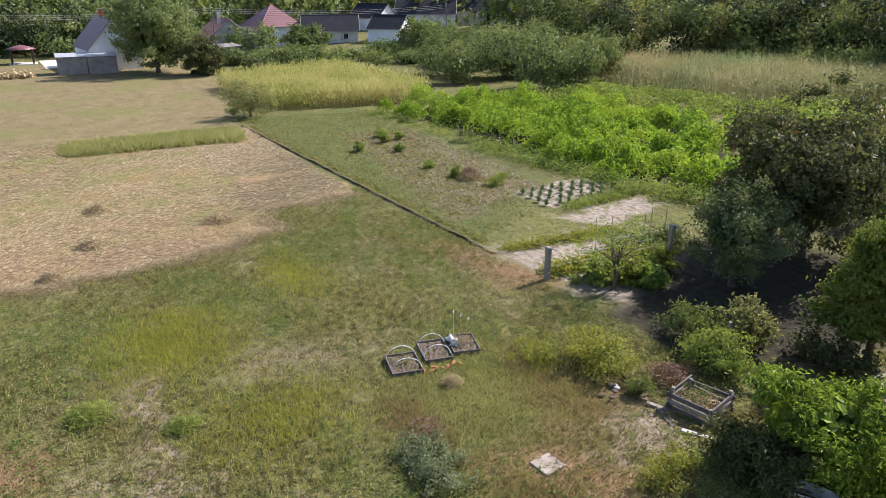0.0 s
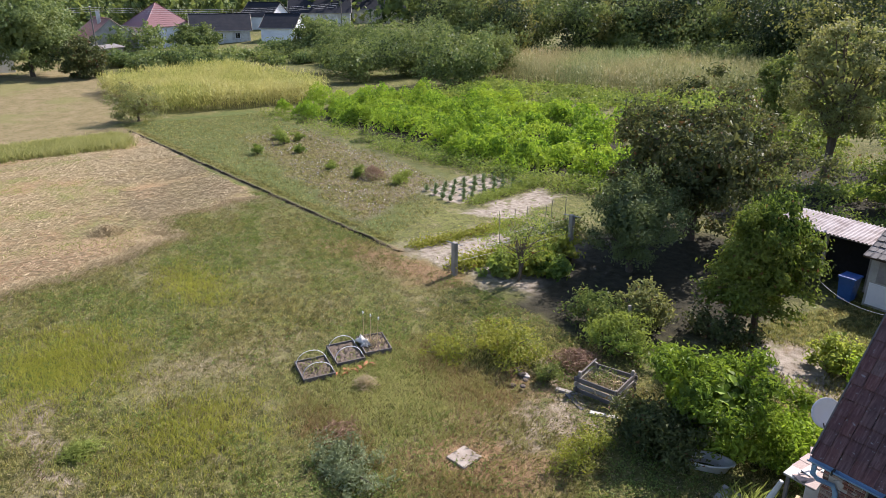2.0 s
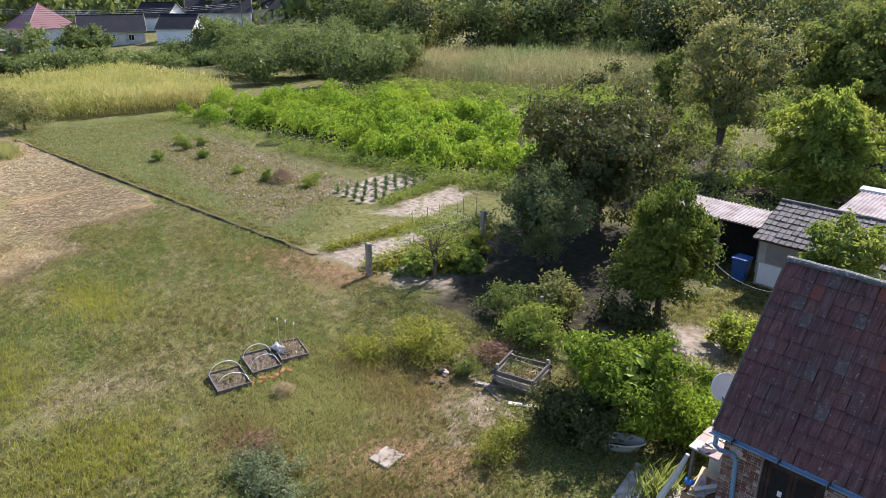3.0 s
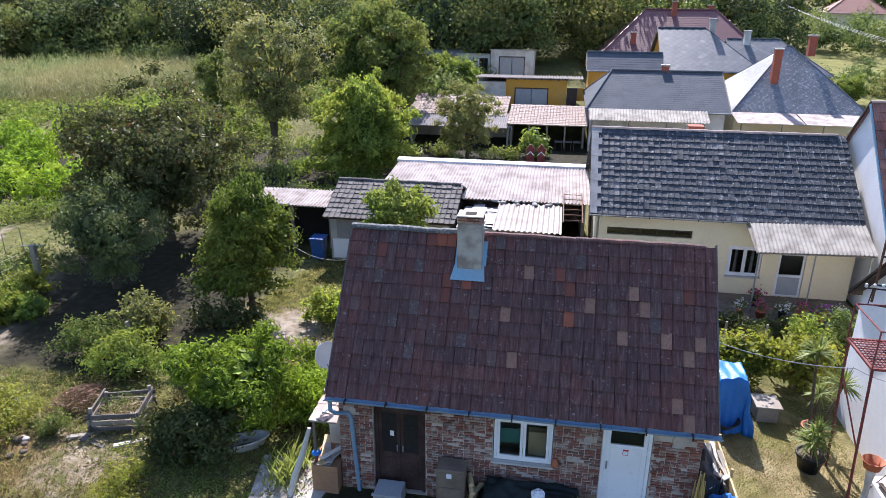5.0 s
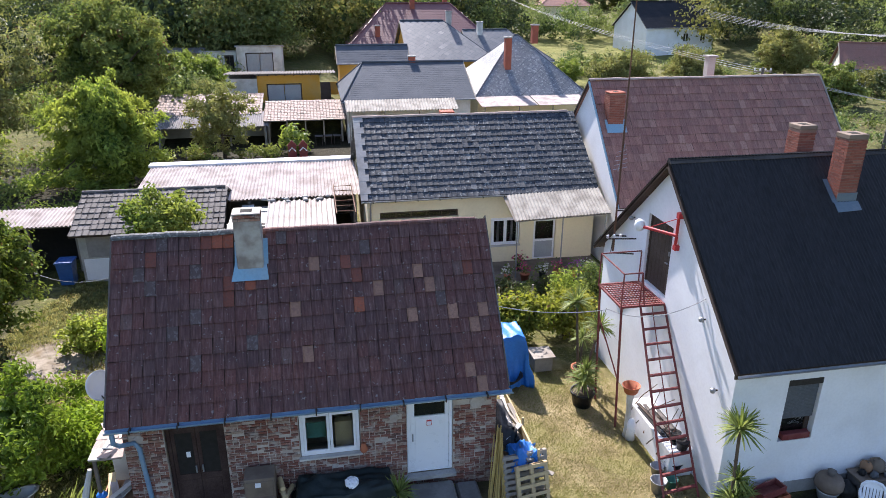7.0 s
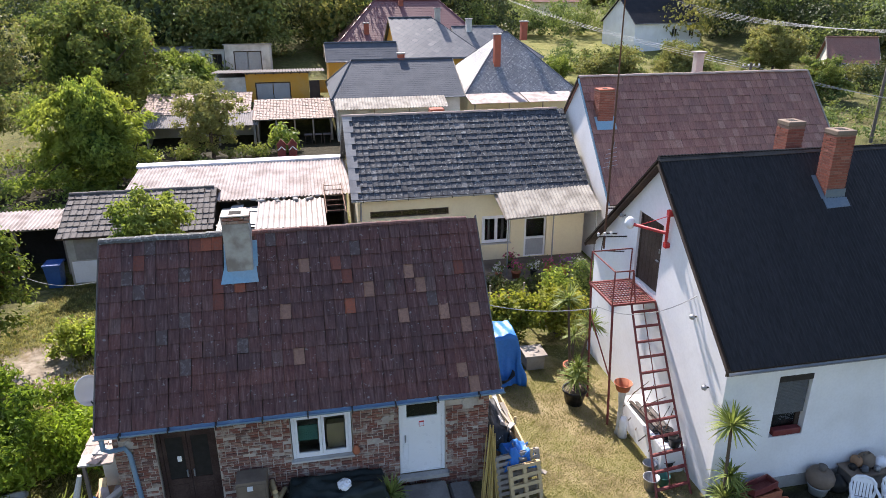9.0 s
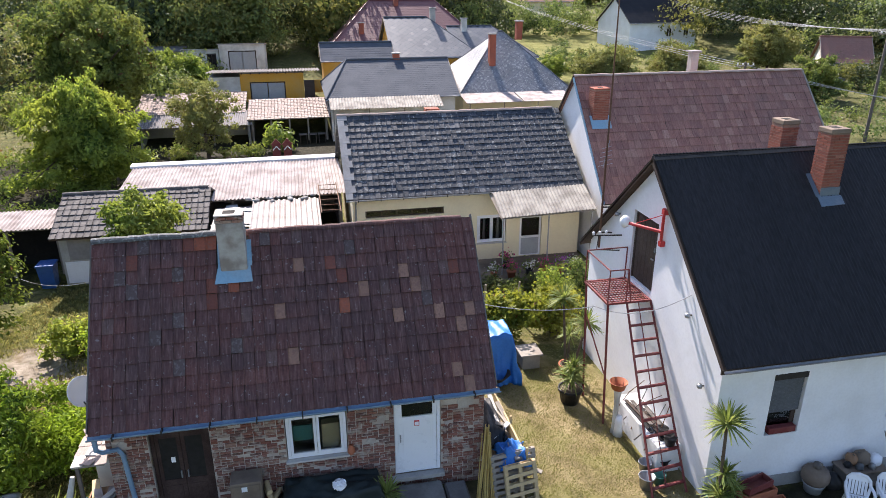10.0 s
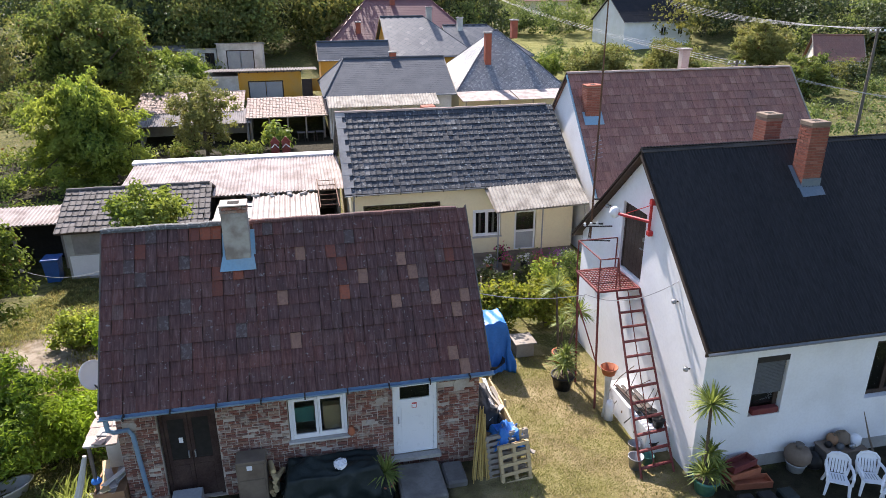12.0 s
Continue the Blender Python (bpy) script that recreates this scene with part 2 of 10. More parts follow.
CONCRETE_PALE = surface("pale_concrete", (0.55, 0.53, 0.49), (0.40, 0.37, 0.33), 16, 1.4, 0.6, 0.9)
BLUE_ZINC = surface("blue_painted_zinc", (0.16, 0.27, 0.40), (0.26, 0.36, 0.44), 20, 2.0, 0.6, 0.45, relief=0.1, spec=0.5)
BLUE_FLASH = surface("light_blue_flashing", (0.20, 0.36, 0.47), (0.27, 0.34, 0.37), 18, 2.0, 0.6, 0.5, relief=0.1, spec=0.5)
DULL_FLASH = surface("dull_blue_grey_flashing", (0.105, 0.15, 0.195), (0.16, 0.18, 0.20), 18, 2.0, 0.6, 0.5, relief=0.1, spec=0.5)
GREY_ZINC = surface("grey_zinc", (0.36, 0.37, 0.38), (0.24, 0.24, 0.24), 18, 1.5, 0.5, 0.45, 0.6, relief=0.1)
BITUMEN = surface("black_bitumen_sheet", (0.014, 0.015, 0.018), (0.024, 0.024, 0.027), 26, 0.6, 0.7, 0.8, relief=0.6, depth=0.02, spec=0.3, stretch=(1, 0.16, 0.16), grain=0.7)
WOOD_GREY = surface("weathered_grey_wood", (0.30, 0.27, 0.23), (0.20, 0.17, 0.14), 22, 1.5, 0.7, 0.85, relief=0.4)
WOOD_DARK = surface("dark_stained_wood", (0.055, 0.038, 0.030), (0.10, 0.075, 0.06), 20, 1.2, 0.6, 0.75, relief=0.4)
WOOD_PEELED = surface("peeled_red_brown_paint", (0.038, 0.020, 0.017), (0.085, 0.055, 0.045), 24, 2.5, 0.7, 0.8, relief=0.5)
WOOD_PALE = surface("pale_softwood", (0.52, 0.40, 0.22), (0.40, 0.30, 0.18), 22, 1.5, 0.6, 0.8, relief=0.3)
BAMBOO = surface("yellow_cane", (0.50, 0.36, 0.12), (0.36, 0.24, 0.08), 22, 2.5, 0.6, 0.6, relief=0.2)
RUST_RED = surface("red_oxide_paint", (0.16, 0.032, 0.032), (0.23, 0.085, 0.07), 20, 2.5, 0.6, 0.6, relief=0.15)
BRIGHT_RED = surface("bright_red_paint", (0.55, 0.03, 0.03), (0.40, 0.03, 0.03), 20, 3, 0.5, 0.4, relief=0.05, spec=0.5)
RUST = surface("rusty_iron", (0.12, 0.06, 0.035), (0.18, 0.10, 0.06), 24, 3, 0.6, 0.8, relief=0.3)
PVC = surface("white_plastic", (0.80, 0.81, 0.83), (0.72, 0.73, 0.75), 6, 1, 0.4, 0.35, relief=0.0, spec=0.5, grain=0.03)
PLASTIC_BLUE = surface("blue_plastic", (0.02, 0.09, 0.30), (0.03, 0.12, 0.34), 8, 1, 0.4, 0.45, relief=0.05, spec=0.5)
PLASTIC_BLACK = surface("black_plastic", (0.015, 0.015, 0.016), (0.03, 0.03, 0.03), 8, 1, 0.4, 0.5, relief=0.1)
PLASTIC_GREEN = surface("teal_plastic", (0.06, 0.20, 0.17), (0.05, 0.15, 0.13), 8, 1, 0.4, 0.5, relief=0.05)
TARP_BLUE = surface("blue_tarpaulin", (0.02, 0.16, 0.50), (0.03, 0.20, 0.55), 14, 1.5, 0.5, 0.5, relief=0.3, depth=0.02, spec=0.4)
TARP_DARK = surface("dark_green_tarpaulin", (0.012, 0.020, 0.020), (0.025, 0.034, 0.034), 8, 1.4, 0.6, 0.55, relief=0.5, depth=0.03)
TERRACOTTA = surface("terracotta", (0.42, 0.14, 0.07), (0.34, 0.13, 0.08), 14, 2, 0.5, 0.75, relief=0.1)
BRICK_RED = surface("red_chimney_brick", (0.34, 0.10, 0.06), (0.24, 0.08, 0.06), 20, 2, 0.6, 0.85, relief=0.3)
SLATE_SHEET = surface("grey_slate_sheet", (0.095, 0.107, 0.125), (0.062, 0.072, 0.086), 16, 0.8, 0.6, 0.85, relief=0.3, spec=0.12)
CORR_GREY = surface("grey_fibre_cement", (0.27, 0.255, 0.25), (0.17, 0.155, 0.15), 10, 0.9, 0.75, 0.8, relief=0.3)
CORR_PINK = surface("weathered_pinkish_sheet", (0.37, 0.33, 0.315), (0.19, 0.152, 0.14), 8, 1.5, 0.85, 0.75, relief=0.3)
TIN_PALE = surface("pale_tin_sheet", (0.33, 0.305, 0.285), (0.20, 0.145, 0.12), 9, 1.0, 0.7, 0.55, 0.3, relief=0.2)
# Near-black paint that stands for the shade inside rooms, flues and sheds
INSIDE_SHADE = surface("painted_inside_shade", (0.020, 0.018, 0.016), (0.035, 0.03, 0.025), 8, 1, 0.5, 0.95, relief=0)
SOIL = surface("dark_garden_soil", (0.10, 0.075, 0.055), (0.16, 0.12, 0.09), 22, 2, 0.6, 0.95, relief=0.9, depth=0.04)
DOOR_GREY = surface("grey_painted_sheet", (0.36, 0.38, 0.39), (0.30, 0.31, 0.31), 14, 1.5, 0.5, 0.5, relief=0.1)
GLASS = glass_mat("window_glass")
BARK = surface("grey_brown_bark", (0.10, 0.075, 0.055), (0.15, 0.12, 0.09), 24, 3, 0.7, 0.95, relief=0.9, depth=0.03)
WIRE = surface("pale_cable", (0.45, 0.45, 0.46), (0.4, 0.4, 0.4), 5, 1, 0.3, 0.5, relief=0)
BLACK_IRON = surface("dark_iron", (0.03, 0.028, 0.027), (0.05, 0.04, 0.035), 14, 2, 0.5, 0.6, relief=0.1)

MAROON_STOPS = [(0.0, (0.117, 0.052, 0.047)), (0.30, (0.136, 0.057, 0.049)), (0.52, (0.114, 0.055, 0.051)), (0.70, (0.145, 0.061, 0.052)), (0.82, (0.130, 0.068, 0.061)), (0.92, (0.158, 0.068, 0.057)), (0.97, (0.142, 0.088, 0.078))]
GREY_STOPS = [(0.0, (0.040, 0.050, 0.062)), (0.45, (0.052, 0.062, 0.076)), (0.8, (0.046, 0.056, 0.069)), (0.92, (0.066, 0.076, 0.088)), (0.97, (0.10, 0.108, 0.116)), (0.985, (0.17, 0.175, 0.18)), (1.0, (0.04, 0.046, 0.056))]
PURPLE_STOPS = [(0.0, (0.25, 0.122, 0.098)), (0.35, (0.31, 0.150, 0.118)), (0.6, (0.225, 0.115, 0.096)), (0.85, (0.35, 0.175, 0.135)), (1.0, (0.40, 0.235, 0.185))]
BRICK_STOPS = [(0.0, (0.22, 0.085, 0.060)), (0.22, (0.29, 0.13, 0.095)), (0.40, (0.25, 0.105, 0.080)), (0.52, (0.32, 0.185, 0.140)), (0.66, (0.19, 0.085, 0.070)), (0.78, (0.36, 0.26, 0.205)), (0.92, (0.15, 0.085, 0.072))]
CLAY_STOPS = [(0.0, (0.365, 0.285, 0.245)), (0.5, (0.39, 0.31, 0.268)), (1.0, (0.335, 0.26, 0.222))]
DARKTILE_STOPS = [(0.0, (0.085, 0.078, 0.074)), (0.5, (0.125, 0.115, 0.108)), (1.0, (0.165, 0.152, 0.145))]
SLATE_STOPS = [(0.0, (0.105, 0.117, 0.132)), (0.5, (0.145, 0.157, 0.17)), (0.85, (0.125, 0.137, 0.15)), (1.0, (0.21, 0.22, 0.225))]
TILE_MAROON = pieces("maroon_roof_tile", MAROON_STOPS, "object", spots=(0.24, 0.22, 0.21), spot_scale=13, spot_at=(0.63, 0.72), broad=0.55, broad_col=(0.062, 0.042, 0.043), streak=0.5, streak_col=(0.19, 0.115, 0.105))
TILE_MAROON_REST = pieces("maroon_roof_tile_rest", MAROON_STOPS, "island", spots=(0.24, 0.22, 0.21), spot_scale=13, spot_at=(0.63, 0.72), broad=0.55, broad_col=(0.062, 0.042, 0.043), streak=0.5, streak_col=(0.19, 0.115, 0.105))
def odd_tile(name, colour, speck):
    return pieces(name, [(0.0, colour), (1.0, tuple(c * 0.8 for c in colour))], "object", spots=speck, spot_scale=14, spot_at=(0.52, 0.62), relief=0.5)


RIDGE_LICHEN = odd_tile("lichened_ridge_tile", (0.10, 0.105, 0.105), (0.21, 0.225, 0.22))
TILE_BEIGE = odd_tile("bleached_beige_tile", (0.31, 0.175, 0.125), (0.20, 0.11, 0.085))
TILE_ORANGE = odd_tile("newer_orange_tile", (0.32, 0.10, 0.058), (0.20, 0.085, 0.06))
TILE_RED = odd_tile("brick_red_tile", (0.20, 0.070, 0.05), (0.13, 0.055, 0.045))
TILE_ASH = odd_tile("lichened_grey_tile", (0.115, 0.082, 0.078), (0.15, 0.125, 0.118))
TILE_GREY = pieces("mossy_grey_tile", GREY_STOPS, "object", spots=(0.27, 0.29, 0.29), spot_scale=7, spot_at=(0.57, 0.70), rough=0.6, relief=0.8)
TILE_GREY_REST = pieces("mossy_grey_tile_rest", GREY_STOPS, "island", spots=(0.27, 0.29, 0.29), spot_scale=7, spot_at=(0.57, 0.70), rough=0.6, relief=0.8)
TILE_PURPLE = pieces("faded_red_tile", PURPLE_STOPS, "island", broad=0.35, broad_col=(0.20, 0.125, 0.105), streak=0.35, streak_col=(0.40, 0.25, 0.20))
TILE_CLAY = pieces("bleached_clay_tile", CLAY_STOPS, "island", broad=0.3, broad_col=(0.45, 0.36, 0.32))
TILE_DARK = pieces("dark_brown_tile", DARKTILE_STOPS, "island", spots=(0.2, 0.2, 0.19), spot_at=(0.66, 0.75))
SLATE = pieces("diamond_slate", SLATE_STOPS, "island", rough=0.45, spots=(0.08, 0.085, 0.09), spot_scale=3, spot_at=(0.64, 0.70), spec=0.45)
BROWN_SLAB = surface("earth_smeared_concrete", (0.34, 0.295, 0.24), (0.20, 0.155, 0.115), 14, 2.4, 0.8, 0.95, relief=0.5)
BROWN_CEMENT = surface("earth_stained_cement", (0.22, 0.17, 0.13), (0.12, 0.09, 0.07), 14, 1.4, 0.7, 0.95, relief=0.5)
DARK_CEMENT = surface("damp_dark_cement", (0.19, 0.182, 0.170), (0.10, 0.095, 0.088), 16, 1.6, 0.8, 0.9, relief=0.5)
BLIND_GREY = surface("dark_grey_blind", (0.115, 0.122, 0.13), (0.085, 0.09, 0.095), 12, 1.5, 0.5, 0.5, relief=0.05)
WOOD_OLD = surface("dark_weathered_board", (0.14, 0.125, 0.115), (0.08, 0.07, 0.06), 20, 2, 0.6, 0.9, relief=0.4)
CORR_DARK = surface("dark_fibre_sheet", (0.17, 0.155, 0.145), (0.10, 0.09, 0.085), 10, 0.9, 0.7, 0.85, relief=0.3)
BITUMEN_GREY = surface("weathered_bitumen_strip", (0.07, 0.062, 0.056), (0.03, 0.028, 0.028), 14, 1.5, 0.7, 0.85, relief=0.5)
WOOD_PLY = surface("orange_brown_plywood", (0.33, 0.19, 0.105), (0.22, 0.13, 0.08), 14, 1.5, 0.5, 0.8, relief=0.15)
CARDBOARD = surface("damp_cardboard", (0.20, 0.155, 0.115), (0.12, 0.09, 0.068), 9, 2, 0.7, 0.95, relief=0.2)
RENDER_STAINED = surface("stained_chimney_render", (0.40, 0.385, 0.355), (0.20, 0.165, 0.14), 12, 2.6, 0.85, 0.95, relief=0.5)
SLATE_PALE = pieces("pale_diamond_slate", [(0.0, (0.175, 0.187, 0.205)), (0.5, (0.205, 0.217, 0.232)), (0.85, (0.19, 0.203, 0.217)), (1.0, (0.26, 0.27, 0.275))], "island", rough=0.42, spots=(0.40, 0.405, 0.39), spot_scale=6, spot_at=(0.56, 0.64), spec=0.5, broad=0.6, broad_col=(0.11, 0.115, 0.12), streak=0.3, streak_col=(0.30, 0.305, 0.30))
AWNING = surface("bleached_fibre_sheet", (0.42, 0.39, 0.34), (0.20, 0.18, 0.155), 9, 1.8, 0.9, 0.8, relief=0.3)
FAR_MAROON = pieces("far_maroon_roof", [(0.0, (0.16, 0.06, 0.062)), (1.0, (0.20, 0.078, 0.078))], "island", rough=0.45, spec=0.5)
BRICK_CHIM = pieces("chimney_brick", [(0.0, (0.25, 0.080, 0.055)), (0.5, (0.31, 0.11, 0.075)), (0.8, (0.21, 0.075, 0.055)), (1.0, (0.36, 0.16, 0.115))], "island", rough=0.9, relief=0.6)
BRICK = pieces("old_brick", BRICK_STOPS, "object", spots=(0.37, 0.32, 0.275), spot_scale=5.0, spot_at=(0.51, 0.66), rough=0.92, relief=0.9, broad=0.25, broad_col=(0.14, 0.095, 0.08))
BRICK_REST = pieces("old_brick_rest", BRICK_STOPS, "island", spots=(0.37, 0.32, 0.275), spot_scale=5.0, spot_at=(0.51, 0.66), rough=0.92, relief=0.9, broad=0.25, broad_col=(0.14, 0.095, 0.08))

LEAF_DARK = leaf_mat("walnut_leaves", (0.022, 0.038, 0.013), (0.125, 0.150, 0.050), (0.150, 0.155, 0.050), 0.26, brown=0.03, haze=0.02)
LEAF_MID = leaf_mat("fruit_tree_leaves", (0.042, 0.078, 0.022), (0.215, 0.275, 0.07), (0.25, 0.275, 0.072), 0.36, brown=0.02, haze=0.02)
LEAF_WALNUT = leaf_mat("dull_walnut_leaves", (0.022, 0.035, 0.012), (0.145, 0.165, 0.060), (0.16, 0.16, 0.058), 0.30, brown=0.03, haze=0.02)
LEAF_PLUM = leaf_mat("plum_leaves", (0.020, 0.047, 0.011), (0.185, 0.255, 0.045), (0.235, 0.26, 0.048), 0.40, brown=0.02, haze=0.0)
LEAF_YOUNG = leaf_mat("bright_green_leaves", (0.070, 0.125, 0.026), (0.235, 0.315, 0.065), (0.265, 0.305, 0.07), 0.42, haze=0.0)
LEAF_MAPLE = leaf_mat("maple_leaves", (0.055, 0.110, 0.022), (0.30, 0.385, 0.075), (0.35, 0.385, 0.078), 0.50, haze=0.0)
LEAF_LILAC = leaf_mat("lilac_leaves", (0.012, 0.042, 0.008), (0.25, 0.36, 0.042), (0.30, 0.39, 0.048), 0.34, haze=0.0)
LEAF_THICKET = leaf_mat("thicket_leaves", (0.070, 0.150, 0.020), (0.27, 0.41, 0.038), (0.32, 0.41, 0.046), 0.46, haze=0.0)
LEAF_OLIVE = leaf_mat("willow_olive_leaves", (0.095, 0.118, 0.042), (0.26, 0.285, 0.105), (0.29, 0.28, 0.10), 0.42, brown=0.02, haze=0.02)
LEAF_YELLOW = leaf_mat("yellowing_leaves", (0.11, 0.145, 0.022), (0.29, 0.31, 0.05), (0.32, 0.31, 0.055), 0.45, brown=0.02, haze=0.0)
LEAF_WOODS = leaf_mat("woodland_leaves", (0.030, 0.056, 0.022), (0.185, 0.245, 0.070), (0.22, 0.255, 0.075), 0.34, patch=0.09, haze=0.03)
# Dark crowns: the shaded side of backlit trees is put into the leaf colour
LEAF_WOODS_SHADED = leaf_mat("shade_dark_woodland_leaves", (0.012, 0.024, 0.010), (0.065, 0.095, 0.030), (0.08, 0.105, 0.035), 0.18, patch=0.2, haze=0.03)
LEAF_WOODS_WARM = leaf_mat("yellowing_woodland_leaves", (0.060, 0.080, 0.026), (0.24, 0.25, 0.072), (0.26, 0.25, 0.075), 0.36, patch=0.12, haze=0.03)
LEAF_WOODS_PALE = leaf_mat("pale_woodland_leaves", (0.055, 0.098, 0.034), (0.20, 0.26, 0.085), (0.24, 0.275, 0.09), 0.36, patch=0.12, haze=0.03)
LEAF_CORN = leaf_mat("ripening_corn_leaves", (0.22, 0.25, 0.05), (0.52, 0.50, 0.15), (0.58, 0.52, 0.20), 0.52, patch=0.2, through_tint=(1, 1, 1), haze=0.0)
LEAF_CORN_DRY = leaf_mat("drying_corn_leaves", (0.12, 0.19, 0.055), (0.40, 0.43, 0.17), (0.50, 0.37, 0.19), 0.42, patch=0.06, through_tint=(1, 1, 1), haze=0.0)
LEAF_PALM = leaf_mat("yucca_blades", (0.09, 0.14, 0.03), (0.28, 0.33, 0.09), None, 0.35)
GRASS = leaf_mat("meadow_grass", (0.145, 0.165, 0.036), (0.43, 0.40, 0.125), (0.41, 0.35, 0.145), 0.55, patch=0.5, brown=0.05, tuft=3.2, through_tint=(1, 1, 1), haze=0.0)
GRASS_TALL = leaf_mat("tall_green_grass", (0.16, 0.21, 0.04), (0.32, 0.36, 0.09), None, 0.55, through_tint=(1, 1, 1), haze=0.0)
GRASS_YELLOW = leaf_mat("yellow_green_grass", (0.20, 0.22, 0.03), (0.40, 0.39, 0.07), None, 0.55, through_tint=(1, 1, 1), haze=0.0)
GRASS_BROWN = leaf_mat("dead_brown_grass", (0.15, 0.095, 0.04), (0.34, 0.24, 0.12), (0.26, 0.25, 0.08), 0.5, patch=0.9, through_tint=(1, 1, 1), haze=0.0)
LEAF_WEED = leaf_mat("broad_weed_leaves", (0.085, 0.125, 0.030), (0.22, 0.27, 0.075), (0.15, 0.21, 0.05), 0.35, patch=0.6, haze=0.0)
LEAF_HERB = leaf_mat("olive_herb_leaves", (0.12, 0.12, 0.045), (0.30, 0.26, 0.12), (0.16, 0.14, 0.06), 0.3, patch=0.8, haze=0.0)
LEAF_FROST = leaf_mat("frosted_grey_leaves", (0.085, 0.115, 0.055), (0.235, 0.275, 0.15), None, 0.3, haze=0.0)
LEAF_CABBAGE = leaf_mat("blue_green_cabbage_leaves", (0.05, 0.085, 0.04), (0.16, 0.22, 0.10), None, 0.25, haze=0.0)
LEAF_SILVER = leaf_mat("grey_green_leaves", (0.034, 0.054, 0.022), (0.18, 0.22, 0.085), None, 0.30, haze=0.01)
# Dark roofing; its colour also holds the shade of slopes facing off the sun
DARK_SLATE = surface("shade_dark_old_roofing", (0.028, 0.030, 0.036), (0.040, 0.040, 0.044), 14, 0.8, 0.6, 0.9, relief=0.3, spec=0.08)
STRAW = leaf_mat("cut_straw", (0.28, 0.22, 0.12), (0.54, 0.44, 0.27), (0.40, 0.32, 0.18), 0.4, patch=0.3, through_tint=(1, 1, 1), haze=0.0)
GRASS_DRY = leaf_mat("dry_long_grass", (0.17, 0.165, 0.055), (0.38, 0.33, 0.15), (0.26, 0.28, 0.07), 0.6, patch=0.6, through_tint=(1, 1, 1), haze=0.0)
GRASS_PALE = leaf_mat("pale_feathery_grass", (0.22, 0.235, 0.06), (0.38, 0.37, 0.14), None, 0.6, through_tint=(1, 1, 1), haze=0.0)

# ---- the land: one sheet out to the hills ----
def field_mask(nt, px, py, corners, soft=0.8):
    """1 inside a convex field outline (turning left), from the wobbled place."""
    best = None
    for (ax, ay), (bx, by) in zip(corners, corners[1:] + corners[:1]):
        ln = math.hypot(bx - ax, by - ay)
        nx, ny = -(by - ay) / ln, (bx - ax) / ln
        d = calc(nt, "ADD", calc(nt, "ADD", calc(nt, "MULTIPLY", px, nx), calc(nt, "MULTIPLY", py, ny)), -(nx * ax + ny * ay))
        best = d if best is None else calc(nt, "MINIMUM", best, d)
    return rerange(nt, best, -soft, soft)


HAY_NEAR = [(-57, -60), (-26.3, -60), (-26.2, -16), (-26.5, -10.8), (-27.9, -6.6), (-28.7, -5.1), (-32.1, -4.6), (-57, -4.6)]
HAY_FAR = [(-57, -5.2), (-32.1, -5.2), (-32.1, -4.6), (-33.2, 1.2), (-57, 0.2)]


